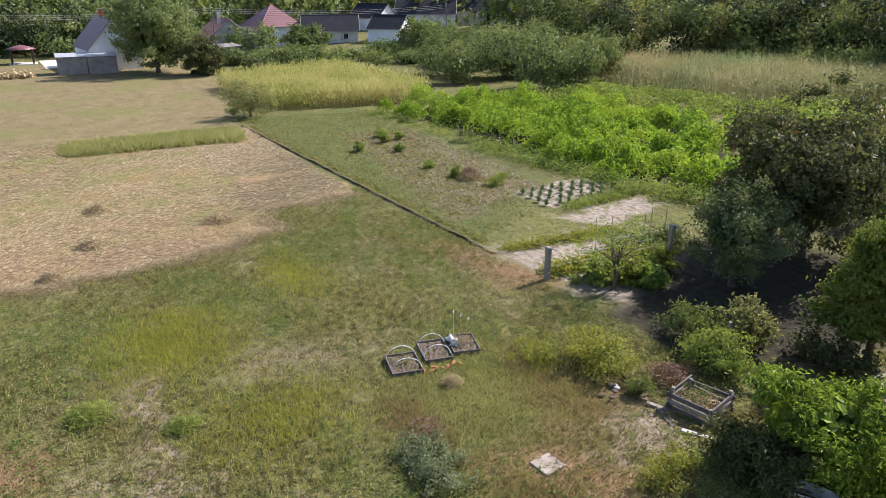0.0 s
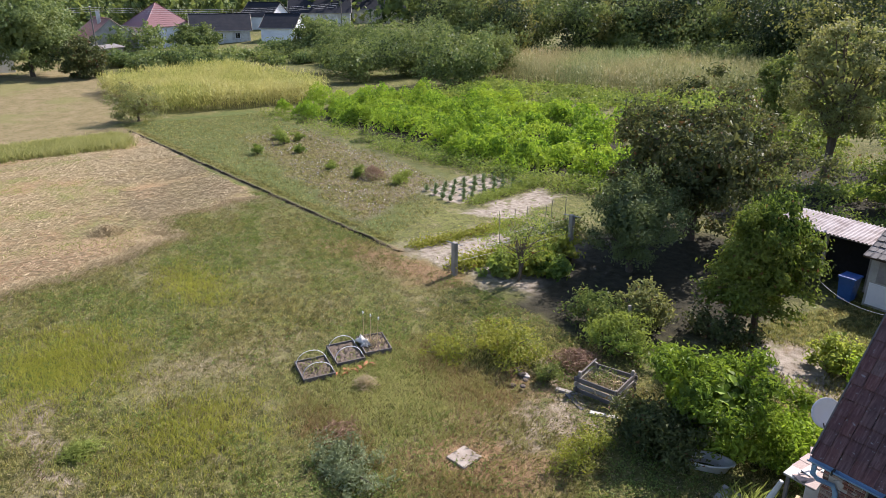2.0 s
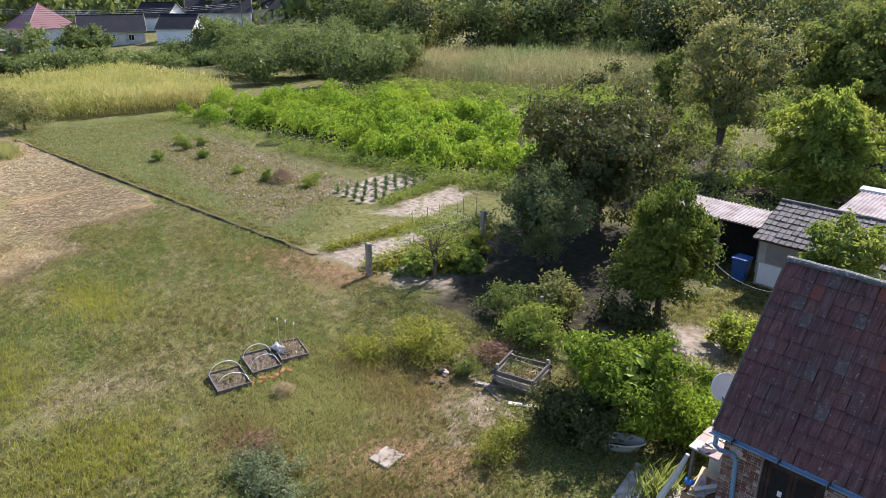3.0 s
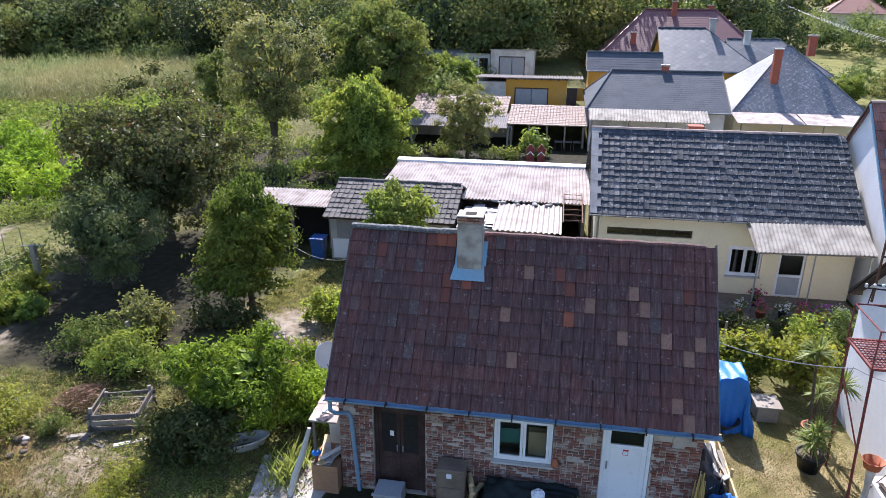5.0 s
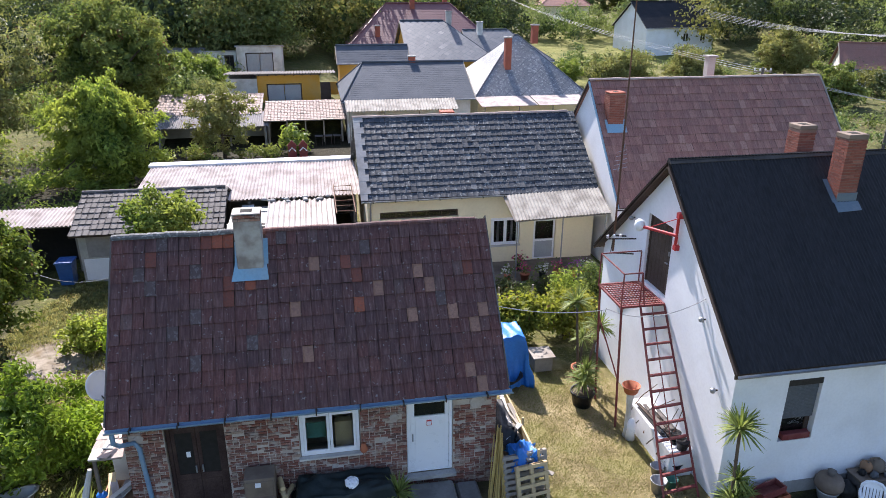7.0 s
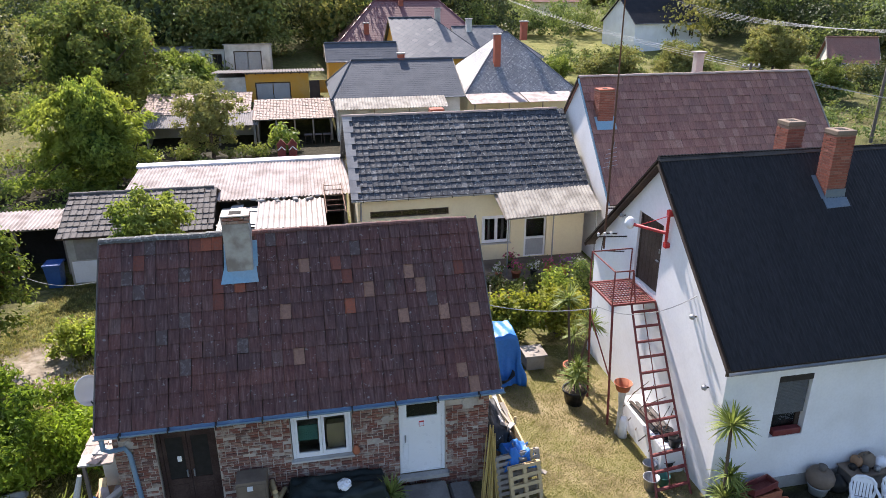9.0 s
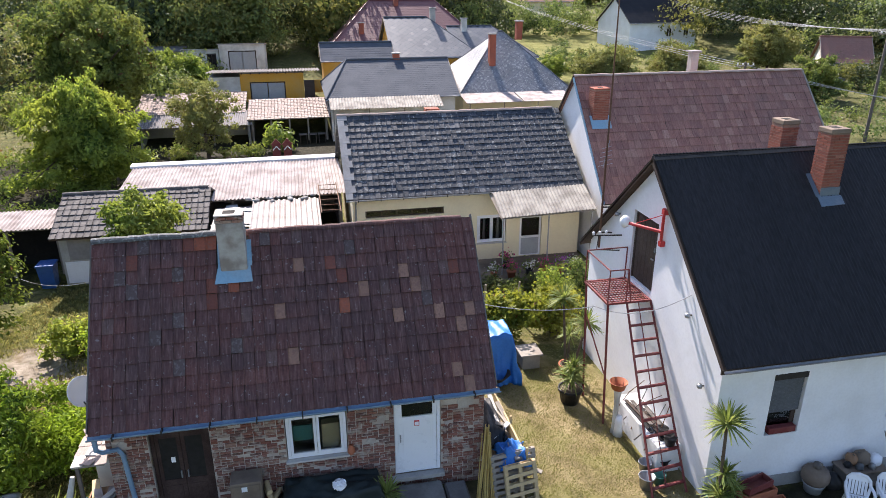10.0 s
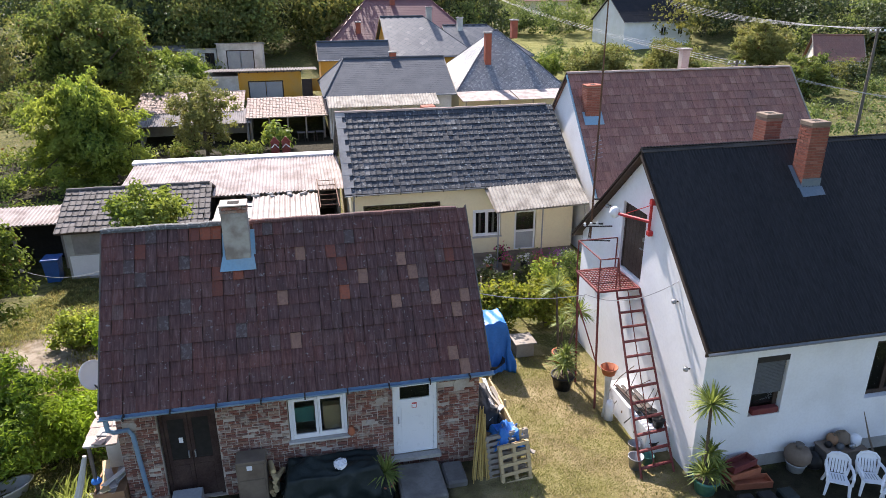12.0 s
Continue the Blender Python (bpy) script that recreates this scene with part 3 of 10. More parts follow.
def ground_material():
    m, nt, nodes, links, bsdf = start_mat("meadow_ground")
    geo = nodes.new("ShaderNodeNewGeometry")
    sep = nodes.new("ShaderNodeSeparateXYZ")
    links.new(geo.outputs["Position"], sep.inputs[0])
    wob = rerange(nt, pos_noise(nt, 0.55, 5), 0.0, 1.0, -1.6, 1.6, "LINEAR")
    wob2 = rerange(nt, pos_noise(nt, 0.75, 5, (1, -1, 1)), 0.0, 1.0, -1.6, 1.6, "LINEAR")
    px, py = calc(nt, "ADD", sep.outputs[0], wob), calc(nt, "ADD", sep.outputs[1], wob2)
    fine, mid, big = pos_noise(nt, 26, 6), pos_noise(nt, 1.6, 6), pos_noise(nt, 0.22, 4)
    tiny = pos_noise(nt, 90, 3)
    grass = ramp(nt, mid, [(0.3, (0.075, 0.09, 0.022)), (0.5, (0.14, 0.135, 0.036)), (0.7, (0.22, 0.185, 0.08))])
    grass = mix(nt, rerange(nt, big, 0.42, 0.62, 0, 0.6), grass, (0.145, 0.16, 0.034))
    grass = mix(nt, rerange(nt, fine, 0.5, 0.75, 0, 0.55), grass, (0.20, 0.165, 0.085))
    grass = mix(nt, rerange(nt, pos_noise(nt, 7, 5), 0.5, 0.7, 0, 0.6), grass, (0.045, 0.055, 0.016))
    grass = mix(nt, rerange(nt, pos_noise(nt, 0.9, 5, (0.6, 1.4, 1)), 0.56, 0.7, 0, 0.7), grass, (0.26, 0.215, 0.13))
    grass = mix(nt, rerange(nt, pos_noise(nt, 3.2, 3), 0.45, 0.60, 0, 0.65), grass, (0.055, 0.062, 0.020))
    grass = mix(nt, rerange(nt, pos_noise(nt, 11, 3), 0.54, 0.66, 0, 0.6), grass, (0.27, 0.23, 0.12))
    grass = mix(nt, rerange(nt, tiny, 0.4, 0.7, 0, 0.4), grass, (0.035, 0.045, 0.012))
    col = grass
    hay = ramp(nt, pos_noise(nt, 3.5, 8, (0.5, 1.6, 1)), [(0.3, (0.16, 0.12, 0.058)), (0.5, (0.235, 0.18, 0.092)), (0.72, (0.32, 0.255, 0.145))])
    hay = mix(nt, rerange(nt, pos_noise(nt, 0.35, 4), 0.45, 0.62, 0, 0.75), hay, (0.17, 0.165, 0.058))
    hay = mix(nt, rerange(nt, pos_noise(nt, 0.22, 3, (1, 1.3, 2)), 0.52, 0.66, 0, 0.7), hay, (0.27, 0.175, 0.095))
    lawn = ramp(nt, pos_noise(nt, 0.8, 6), [(0.3, (0.15, 0.125, 0.055)), (0.55, (0.20, 0.16, 0.08)), (0.75, (0.24, 0.18, 0.105))])
    lawn = mix(nt, rerange(nt, pos_noise(nt, 4, 6), 0.48, 0.66, 0, 0.6), lawn, (0.10, 0.09, 0.035))
    lawn = mix(nt, rerange(nt, pos_noise(nt, 0.12, 4), 0.5, 0.62, 0, 0.6), lawn, (0.15, 0.15, 0.05))
    dirt = ramp(nt, pos_noise(nt, 2.0, 7), [(0.3, (0.10, 0.085, 0.050)), (0.5, (0.15, 0.115, 0.075)), (0.62, (0.10, 0.105, 0.038)), (0.8, (0.19, 0.15, 0.10))])
    dirt = mix(nt, rerange(nt, pos_noise(nt, 6, 2), 0.64, 0.68, 0, 0.8), dirt, (0.48, 0.45, 0.40))
    sand = ramp(nt, pos_noise(nt, 3, 6), [(0.32, (0.15, 0.12, 0.08)), (0.5, (0.27, 0.23, 0.178)), (0.72, (0.40, 0.35, 0.285))])
    sand = mix(nt, rerange(nt, pos_noise(nt, 1.3, 5), 0.55, 0.66, 0, 0.8), sand, (0.12, 0.125, 0.045))
    green = ramp(nt, mid, [(0.3, (0.060, 0.080, 0.020)), (0.6, (0.095, 0.115, 0.032)), (0.8, (0.14, 0.135, 0.055))])
    yard = ramp(nt, pos_noise(nt, 1.2, 7), [(0.3, (0.12, 0.10, 0.042)), (0.5, (0.235, 0.19, 0.095)), (0.7, (0.37, 0.30, 0.18))])
    yard = mix(nt, rerange(nt, pos_noise(nt, 0.6, 4), 0.5, 0.65, 0, 0.6), yard, (0.14, 0.14, 0.035))
    slope_grass = ramp(nt, pos_noise(nt, 0.6, 6), [(0.3, (0.12, 0.13, 0.035)), (0.55, (0.19, 0.19, 0.055)), (0.75, (0.26, 0.23, 0.09))])
    rusty = ramp(nt, pos_noise(nt, 4, 6), [(0.3, (0.13, 0.085, 0.04)), (0.7, (0.25, 0.16, 0.085))])
    reddish = ramp(nt, pos_noise(nt, 3.5, 8, (0.6, 1.5, 1)), [(0.3, (0.17, 0.11, 0.055)), (0.5, (0.25, 0.17, 0.095)), (0.72, (0.34, 0.25, 0.15))])
    dry = ramp(nt, pos_noise(nt, 4, 7), [(0.3, (0.11, 0.10, 0.045)), (0.5, (0.21, 0.175, 0.10)), (0.7, (0.33, 0.28, 0.18))])
    trodden = ramp(nt, pos_noise(nt, 2.6, 7), [(0.35, (0.10, 0.105, 0.035)), (0.48, (0.19, 0.15, 0.095)), (0.66, (0.33, 0.275, 0.20))])
    # Dark soil; the shade under trees, thicket and walls is put into its colour
    soil_with_shade = ramp(nt, pos_noise(nt, 3, 6), [(0.3, (0.018, 0.018, 0.010)), (0.6, (0.038, 0.034, 0.020)), (0.8, (0.06, 0.056, 0.026))])
    scrub = ramp(nt, pos_noise(nt, 0.7, 6), [(0.3, (0.05, 0.06, 0.018)), (0.55, (0.10, 0.10, 0.035)), (0.75, (0.19, 0.15, 0.075))])
    for layer, corners, soft in (
        (scrub, [(30, 18), (90, -10), (140, 60), (70, 75), (40, 48)], 2.0),
        (slope_grass, [(32, 62), (44, 64), (60, 90), (46, 104), (38, 92)], 2.0),
        (lawn, [(-125, -60), (-57, -60), (-57, 1), (-88, 6), (-125, 4)], 1.0),
        (green, [(-62, 0.2), (-22, 3), (-30, 13), (-62, 12.5)], 1.0),
        (dirt, [(-50, 6.8), (-25.5, 3.6), (-29, 12.5), (-50, 12.5)], 0.9),
        (hay, HAY_NEAR, 0.3),
        (hay, HAY_FAR, 0.3),
        (reddish, [(-30, -60), (-26.3, -60), (-26.2, -17), (-26.5, -10.8), (-27.9, -6.6), (-31, -6.2), (-31, -20)], 1.6),
        (dry, [(-16.6, -9.4), (-15.2, -9.4), (-14.8, -5.4), (-16.0, -5.4)], 1.5),
        (dry, [(-12.4, -15.0), (-9.0, -15.0), (-9.0, -13.6), (-12.4, -13.6)], 0.8),
        (reddish, [(-5.4, 7.2), (-3.3, 6.8), (-3.4, 8.8), (-5.2, 9.2)], 0.35),
        (trodden, [(-8.6, -4.6), (-5.8, -4.6), (-5.6, 0.4), (-8.0, 0.6)], 0.6),
        (trodden, [(-17, -13.3), (-4, -13.3), (-4, -12.4), (-17, -12.4)], 0.5),
        (rusty, [(-14.6, -17.4), (-11.5, -17.4), (-11.8, -15.4), (-14.2, -15.4)], 0.8),
        (sand, [(-28.5, 9.3), (-25.3, 9.9), (-26.1, 16.0), (-29.4, 15.2)], 0.25),
        (sand, [(-23.6, 9.4), (-21.2, 9.9), (-22.1, 15.8), (-24.2, 16.2)], 0.35),
        (sand, [(-21.4, 3.2), (-12.4, 4.6), (-14.6, 11.2), (-20.4, 11)], 0.7),
        (rusty, [(-24, 0.6), (-16.5, 1.4), (-15.5, 3.8), (-23, 2.8)], 0.7),
        (rusty, [(-8.2, -5.6), (-3.5, -5.6), (-5.2, -2.2), (-8.6, -2.0)], 0.9),
        (rusty, [(-10.8, -2.8), (-8.2, -2.8), (-8.0, 0.2), (-9.8, 0.4)], 0.7),
        # shade painted with the soil: orchard, thicket, house fronts, sheds and barn yard
        (soil_with_shade, [(-13.4, 3.4), (-8, 3.6), (-6.6, 7.6), (-7, 17), (-18, 17), (-16.4, 11), (-14.6, 7.0)], 1.0),
        (soil_with_shade, [(-57, 15.4), (-40, 16.6), (-26, 18.6), (-21.6, 21), (-22, 28), (-42, 34), (-58, 29)], 1.0),
        (soil_with_shade, [(13.4, -5), (24, -5), (24, -1), (13.4, -1)], 0.4),
        (soil_with_shade, [(0, -2.2), (6.2, -2.2), (8.3, -0.8), (8.3, 0.2), (0, 0.2)], 0.4),
        (soil_with_shade, [(-22, 19), (-4, 19), (-4, 34), (-20, 38)], 1.2),
        (soil_with_shade, [(-9, 32.5), (9, 31), (9, 42), (-9, 44)], 1.2),
        (yard, [(8.2, -4), (13.8, -4), (13.8, 5.6), (8.2, 5.6)], 0.7),
        (sand, [(-6.6, 7.2), (-2.0, 6.4), (-2.0, 9.0), (-6.6, 9.2)], 0.6),
    ):
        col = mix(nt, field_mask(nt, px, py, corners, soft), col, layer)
    # the worn furrow between the plots, with its thin shadow line painted dark
    line = calc(nt, "ABSOLUTE", calc(nt, "ADD", calc(nt, "ADD", calc(nt, "MULTIPLY", sep.outputs[0], -0.0795), calc(nt, "MULTIPLY", sep.outputs[1], 0.9968)), -4.66), 0)
    within = calc(nt, "MULTIPLY", rerange(nt, sep.outputs[0], -60, -57), rerange(nt, sep.outputs[0], -22, -20, 1, 0))
    col = mix(nt, calc(nt, "MULTIPLY", rerange(nt, line, 0.08, 0.26, 0.95, 0), within), col, (0.050, 0.040, 0.024))
    links.new(col, bsdf.inputs["Base Color"])
    bsdf.inputs["Roughness"].default_value, bsdf.inputs["Specular IOR Level"].default_value = 0.95, 0.15
    bump(nt, bsdf, calc(nt, "ADD", fine, mid), 0.9, 0.06)
    return m


GROUND = ground_material()


def axis_steps(spans):
    out = []
    for a, b, s in spans:
        out += list(np.arange(a, b, s))
    return np.array(out + [spans[-1][1]])


gx = axis_steps([(-900, -160, 40), (-160, -60, 5), (-60, -34, 1), (-34, 22, 0.4), (22, 80, 2), (80, 700, 40)])
gy = axis_steps([(-300, -60, 40), (-60, -24, 4), (-24, 16, 0.4), (16, 70, 1), (70, 160, 5), (160, 900, 40)])
X, Y = np.meshgrid(gx, gy, indexing="ij")
Z = ground_z(X, Y)
near = np.exp(-((np.hypot(X + 12, Y + 2) / 30) ** 2))
flat = smooth((np.abs(X - 11) - 9) / 4) + smooth((np.abs(Y - 4) - 9) / 4)
bumps = (np.sin(X * 1.9 + 1.3 * np.sin(Y * 0.7)) * np.sin(Y * 1.7 + 0.9 * np.sin(X * 1.1)) + 0.5 * np.sin(X * 4.3 + Y * 2.1) * np.sin(Y * 3.7 - X * 1.6))
Z = Z + 0.035 * bumps * near * np.clip(flat, 0, 1)
n0, n1 = X.shape
idx = np.arange(n0 * n1).reshape(n0, n1)
quads = np.stack([idx[:-1, :-1], idx[1:, :-1], idx[1:, 1:], idx[:-1, 1:]], -1).reshape(-1, 4)
ground = tagged(new("ground", fast_mesh("ground", np.stack([X, Y, Z], -1).reshape(-1, 3), quads, GROUND, True)), "dry meadow, mown hay and worn garden soil running to wooded hills", "ground", kind="structure")


# ---- foliage kit ----
def leaf_cloud(centres, sizes, gen, slim=0.5, droop=0.0, up=0.4, facing=None, loose=0.55):
    """Small folded leaves at the centres: arrays of corners and quads. facing: the way each leaf's upper side looks, more or less."""
    n = len(centres)
    a = gen.normal(size=(n, 3))
    if facing is None:
        a[:, 2] = a[:, 2] * 0.65 - droop
        a /= np.linalg.norm(a, axis=1)[:, None]
        b = gen.normal(size=(n, 3))
        b[:, 2] *= 1 - up
        b -= a * (a * b).sum(1)[:, None]
        b /= np.linalg.norm(b, axis=1)[:, None]
        c = np.cross(a, b)
    else:
        c = facing + gen.normal(size=(n, 3)) * loose
        c /= np.linalg.norm(c, axis=1)[:, None]
        a[:, 2] -= droop
        a -= c * (a * c).sum(1)[:, None]
        a /= np.linalg.norm(a, axis=1)[:, None]
        b = np.cross(c, a)
    s = np.asarray(sizes, float)[:, None]
    fold = 0.18 * s * c
    v = np.stack([centres - a * s / 2, centres + b * s * slim / 2 + fold, centres + a * s / 2, centres - b * s * slim / 2 + fold], 1)
    return v.reshape(-1, 3), np.arange(4 * n).reshape(n, 4)


def join_arrays(chunks):
    vs, fs, k = [], [], 0
    for v, f in chunks:
        vs.append(v)
        fs.append(f + k)
        k += len(v)
    return np.concatenate(vs), np.concatenate(fs)


def crown_points(gen, centre, radii, clumps, per, clump_r, hollow=0.45, lumpy=0.25):
    """Leaf places in clumps over an uneven egg-shaped crown. Returns the places, the clump centres and the way each leaf looks."""
    d = gen.normal(size=(clumps, 3))
    d /= np.linalg.norm(d, axis=1)[:, None]
    r = hollow + (1 - hollow) * gen.random(clumps) ** 0.5
    r *= 1 + lumpy * (np.sin(3 * d[:, 0] + 5 * d[:, 1] + gen.random() * 6) * np.sin(4 * d[:, 2] + gen.random() * 6))
    mids = np.asarray(centre) + d * r[:, None] * np.asarray(radii)
    cr = clump_r * gen.uniform(0.6, 1.35, clumps)
    off = gen.normal(size=(clumps, per, 3)) * 0.5
    off[..., 2] = np.where(off[..., 2] < 0, off[..., 2] * 0.5, off[..., 2] * 0.8)
    pts = mids[:, None] + off * cr[:, None, None]
    face = off * 1.1 + d[:, None] * 0.45 + np.array([0, 0, 0.45])
    face /= np.linalg.norm(face, axis=-1)[..., None]
    return pts.reshape(-1, 3), mids, face.reshape(-1, 3)


def inner_mass(gen, centre, radii, count, size, depth=0.62):
    """Broad overlapping leaf sprays deep in a crown, which close it against the light."""
    d = gen.normal(size=(count, 3))
    d /= np.linalg.norm(d, axis=1)[:, None]
    pts = np.asarray(centre) + d * np.asarray(radii) * (depth * gen.uniform(0.55, 1.0, count))[:, None]
    return leaf_cloud(pts, gen.uniform(0.7, 1.3, count) * size, gen, 0.8, 0.0, facing=d, loose=0.35)


def tree(name, label, at, height, radii, leaf, seed, trunk_r=0.14, crown_z=None, clumps=70, per=60, clump_r=0.55, size=0.16, slim=0.5, category="tree", stems=1, limbs=7, droop=0.2, hollow=0.45, lumpy=0.25, inner=1.0, taper=0.0, group="trees round the yard"):
    """A tree on its trunk. taper: how much the crown narrows from its base to its top."""
    gen = np.random.default_rng(seed)
    clump_r, per = clump_r * 0.78, int(per * 1.25)
    x, y = at
    z = float(ground_z(x, y))
    top = thing(name, label, category, (x, y, z), group)
    cz = crown_z if crown_z is not None else height - radii[2]
    pts, mids, face = crown_points(gen, (0, 0, cz), radii, clumps, per, clump_r, hollow, lumpy)
    ok = pts[:, 2] > 0.12
    pts, face = pts[ok], face[ok]
    v, f = join_arrays([leaf_cloud(pts, gen.uniform(0.7, 1.3, len(pts)) * size, gen, slim, droop, facing=face, loose=0.7), inner_mass(gen, (0, 0, cz), radii, int(inner * 1100), min(radii) * 0.17)])
    if taper:
        rise = np.clip((v[:, 2] - cz) / radii[2], -1, 1)
        v[:, :2] *= (1 - taper * rise)[:, None]
        v[:, 2] += taper * radii[2] * 0.35 * np.clip(rise, 0, 1) ** 2
    crown = new("crown", fast_mesh("crown", v, f, leaf))
    crown.parent = top
    bm = bmesh.new()
    for s in range(stems):
        lean = gen.normal(size=2) * (0.10 if stems == 1 else 0.35)
        path = [(lean[0] * k * k * cz * 0.25 + 0.05 * gen.normal(), lean[1] * k * k * cz * 0.25 + 0.05 * gen.normal(), -0.1 + k * cz * 1.05) for k in (0, 0.15, 0.4, 0.7, 1)]
        path[0] = (gen.normal() * 0.12 * (stems > 1), gen.normal() * 0.12 * (stems > 1), -0.1)
        tube(path, [trunk_r * 1.25, trunk_r, trunk_r * 0.85, trunk_r * 0.6, trunk_r * 0.25], 8, bm)
        for m in mids[gen.choice(len(mids), min(limbs, len(mids)), replace=False)]:
            k = gen.uniform(0.35, 0.75)
            base = Vector((lean[0] * k * k * cz * 0.25, lean[1] * k * k * cz * 0.25, k * cz))
            tip = Vector(m)
            tube([base, base.lerp(tip, 0.5) + Vector((0, 0, 0.12 * (tip - base).length)), tip], [trunk_r * 0.5, trunk_r * 0.28, trunk_r * 0.08], 6, bm)
    me = bpy.data.meshes.new("trunk")
    bm.to_mesh(me)
    bm.free()
    me.materials.append(BARK)
    trunk = new("trunk", me)
    trunk.parent = top
    return top


def bush(name, label, at, radii, leaf, seed, clumps=40, per=60, clump_r=0.4, size=0.12, slim=0.5, category="bush", lift=0.85, hollow=0.3, group="", inner=340):
    """A low leafy bush with a few woody stems."""
    gen = np.random.default_rng(seed)
    x, y = at
    z = float(ground_z(x, y))
    top = thing(name, label, category, (x, y, z), group)
    pts, mids, face = crown_points(gen, (0, 0, radii[2] * lift), radii, clumps, per, clump_r, hollow, 0.3)
    ok = pts[:, 2] > 0.03
    pts, face = pts[ok], face[ok]
    v, f = join_arrays([leaf_cloud(pts, gen.uniform(0.6, 1.4, len(pts)) * size, gen, slim, 0.2, facing=face, loose=0.7), inner_mass(gen, (0, 0, radii[2] * lift), radii, inner, min(radii) * 0.18, 0.68)])
    v[:, 2] = np.maximum(v[:, 2], 0.02)
    leaves = new("leaves", fast_mesh("leaves", v, f, leaf))
    leaves.parent = top
    bm = bmesh.new()
    for m in mids[:: max(1, len(mids) // 9)]:
        tube([(m[0] * 0.15, m[1] * 0.15, -0.05), (m[0] * 0.5, m[1] * 0.5, m[2] * 0.6), m], [0.03, 0.02, 0.008], 5, bm)
    me = bpy.data.meshes.new("stems")
    bm.to_mesh(me)
    bm.free()
    me.materials.append(BARK)
    stems = new("stems", me)
    stems.parent = top
    return top


def stuff(name, chunks, material, label, category):
    v, f = join_arrays(chunks)
    return tagged(new(name, fast_mesh(name, v, f, material)), label, category, kind="stuff")


def inside(px, py, corners):
    ok = np.ones(len(px), bool)
    for (ax, ay), (bx, by) in zip(corners, corners[1:] + corners[:1]):
        ok &= (bx - ax) * (py - ay) - (by - ay) * (px - ax) > 0
    return ok


def scatter(gen, corners, count):
    c = np.array(corners)
    lo, hi = c.min(0), c.max(0)
    out = np.zeros((0, 2))
    for _ in range(60):
        if len(out) >= count:
            break
        p = gen.uniform(lo, hi, (count * 2, 2))
        out = np.concatenate([out, p[inside(p[:, 0], p[:, 1], corners)]])
    return out[:count]


def blades(gen, xy, height, width, lean=0.5, per=4, spread=0.05):
    """Tufts of thin bent blades: each a narrow kite."""
    n = len(xy) * per
    base = np.repeat(xy, per, 0) + gen.normal(size=(n, 2)) * spread
    z = ground_z(base[:, 0], base[:, 1]) - 0.01
    h = np.repeat(np.broadcast_to(height, len(xy)), per) * gen.uniform(0.5, 1.2, n)
    w = width * gen.uniform(0.7, 1.3, n)
    ang = gen.uniform(0, 2 * np.pi, n)
    d = np.stack([np.cos(ang), np.sin(ang)], 1)
    s = np.stack([-d[:, 1], d[:, 0]], 1)
    out = d * (h * lean * gen.uniform(0.2, 1.2, n))[:, None]
    v = np.stack([
        np.c_[base - s * w[:, None] * 0.5, z],
        np.c_[base + s * w[:, None] * 0.5, z],
        np.c_[base + out * 0.45 + s * w[:, None] * 0.5, z + h * 0.6],
        np.c_[base + out, z + h],
    ], 1)
    return v.reshape(-1, 3), np.arange(4 * n).reshape(n, 4)


# ---- meadow growth ----
gen = np.random.default_rng(11)
MEADOW = [(-34, -26), (6, -14), (6, -2), (-1, 3.5), (-14, 3.5), (-21, 2.9), (-34, 1.75)]
in_hay = lambda q: inside(q[:, 0], q[:, 1], HAY_NEAR) | inside(q[:, 0], q[:, 1], HAY_FAR)
by_house = lambda q: (q[:, 0] > -0.6) & (q[:, 1] > -2.6)
sway = lambda q, k: np.sin(q[:, 0] * 0.9 * k + 2 * np.sin(q[:, 1] * 0.6 * k)) * np.sin(q[:, 1] * 1.1 * k + np.sin(q[:, 0] * 0.4 * k))
xy = scatter(gen, MEADOW, 80000)
xy = xy[~in_hay(xy) & ~by_house(xy)]
xy = xy[np.hypot(xy[:, 0] + 6.95, xy[:, 1] + 3.85) > 0.55]
xy = xy[sway(xy, 1) + gen.normal(size=len(xy)) * 0.7 > -0.5]
h = 0.10 + 0.09 * (np.sin(xy[:, 0] * 0.5 + 1.1) * np.sin(xy[:, 1] * 0.45 + 0.4) > 0.1)
stuff("meadow_grass", [blades(gen, xy, h * 0.75, 0.018, 1.4, 3, 0.08)], GRASS, "short meadow grass, green with dry patches", "grass")
# broad-leaved weeds in loose colonies, and bleached straws lying between them
xy = scatter(gen, MEADOW, 60000)
xy = xy[~in_hay(xy) & ~by_house(xy)]
lush = sway(xy, 0.55) + 0.6 * sway(xy + 7.3, 1.9) + gen.normal(size=len(xy)) * 0.45
for name, pick, leaf, label in (("meadow_weeds", lush > 0.35, LEAF_WEED, "low broad-leaved weeds in green colonies over the meadow"), ("meadow_herbs", (lush < -0.2) & (lush > -0.75), LEAF_HERB, "dull olive herbs scattered through the dry grass")):
    q = np.repeat(xy[pick], 4, 0)
    q = q + gen.normal(size=q.shape) * 0.07
    pz = ground_z(q[:, 0], q[:, 1]) + 0.02 + gen.random(len(q)) * 0.09
    stuff(name, [leaf_cloud(np.c_[q, pz], gen.uniform(0.05, 0.12, len(q)), gen, 0.45, facing=np.tile((0, 0, 1.0), (len(q), 1)), loose=0.6)], leaf, label, "weeds")
xy = np.concatenate([scatter(gen, MEADOW, 9000), gen.normal(size=(1100, 2)) * (1.3, 2.6) + (-15.7, -7.6)])
xy = xy[~in_hay(xy) & ~by_house(xy)]
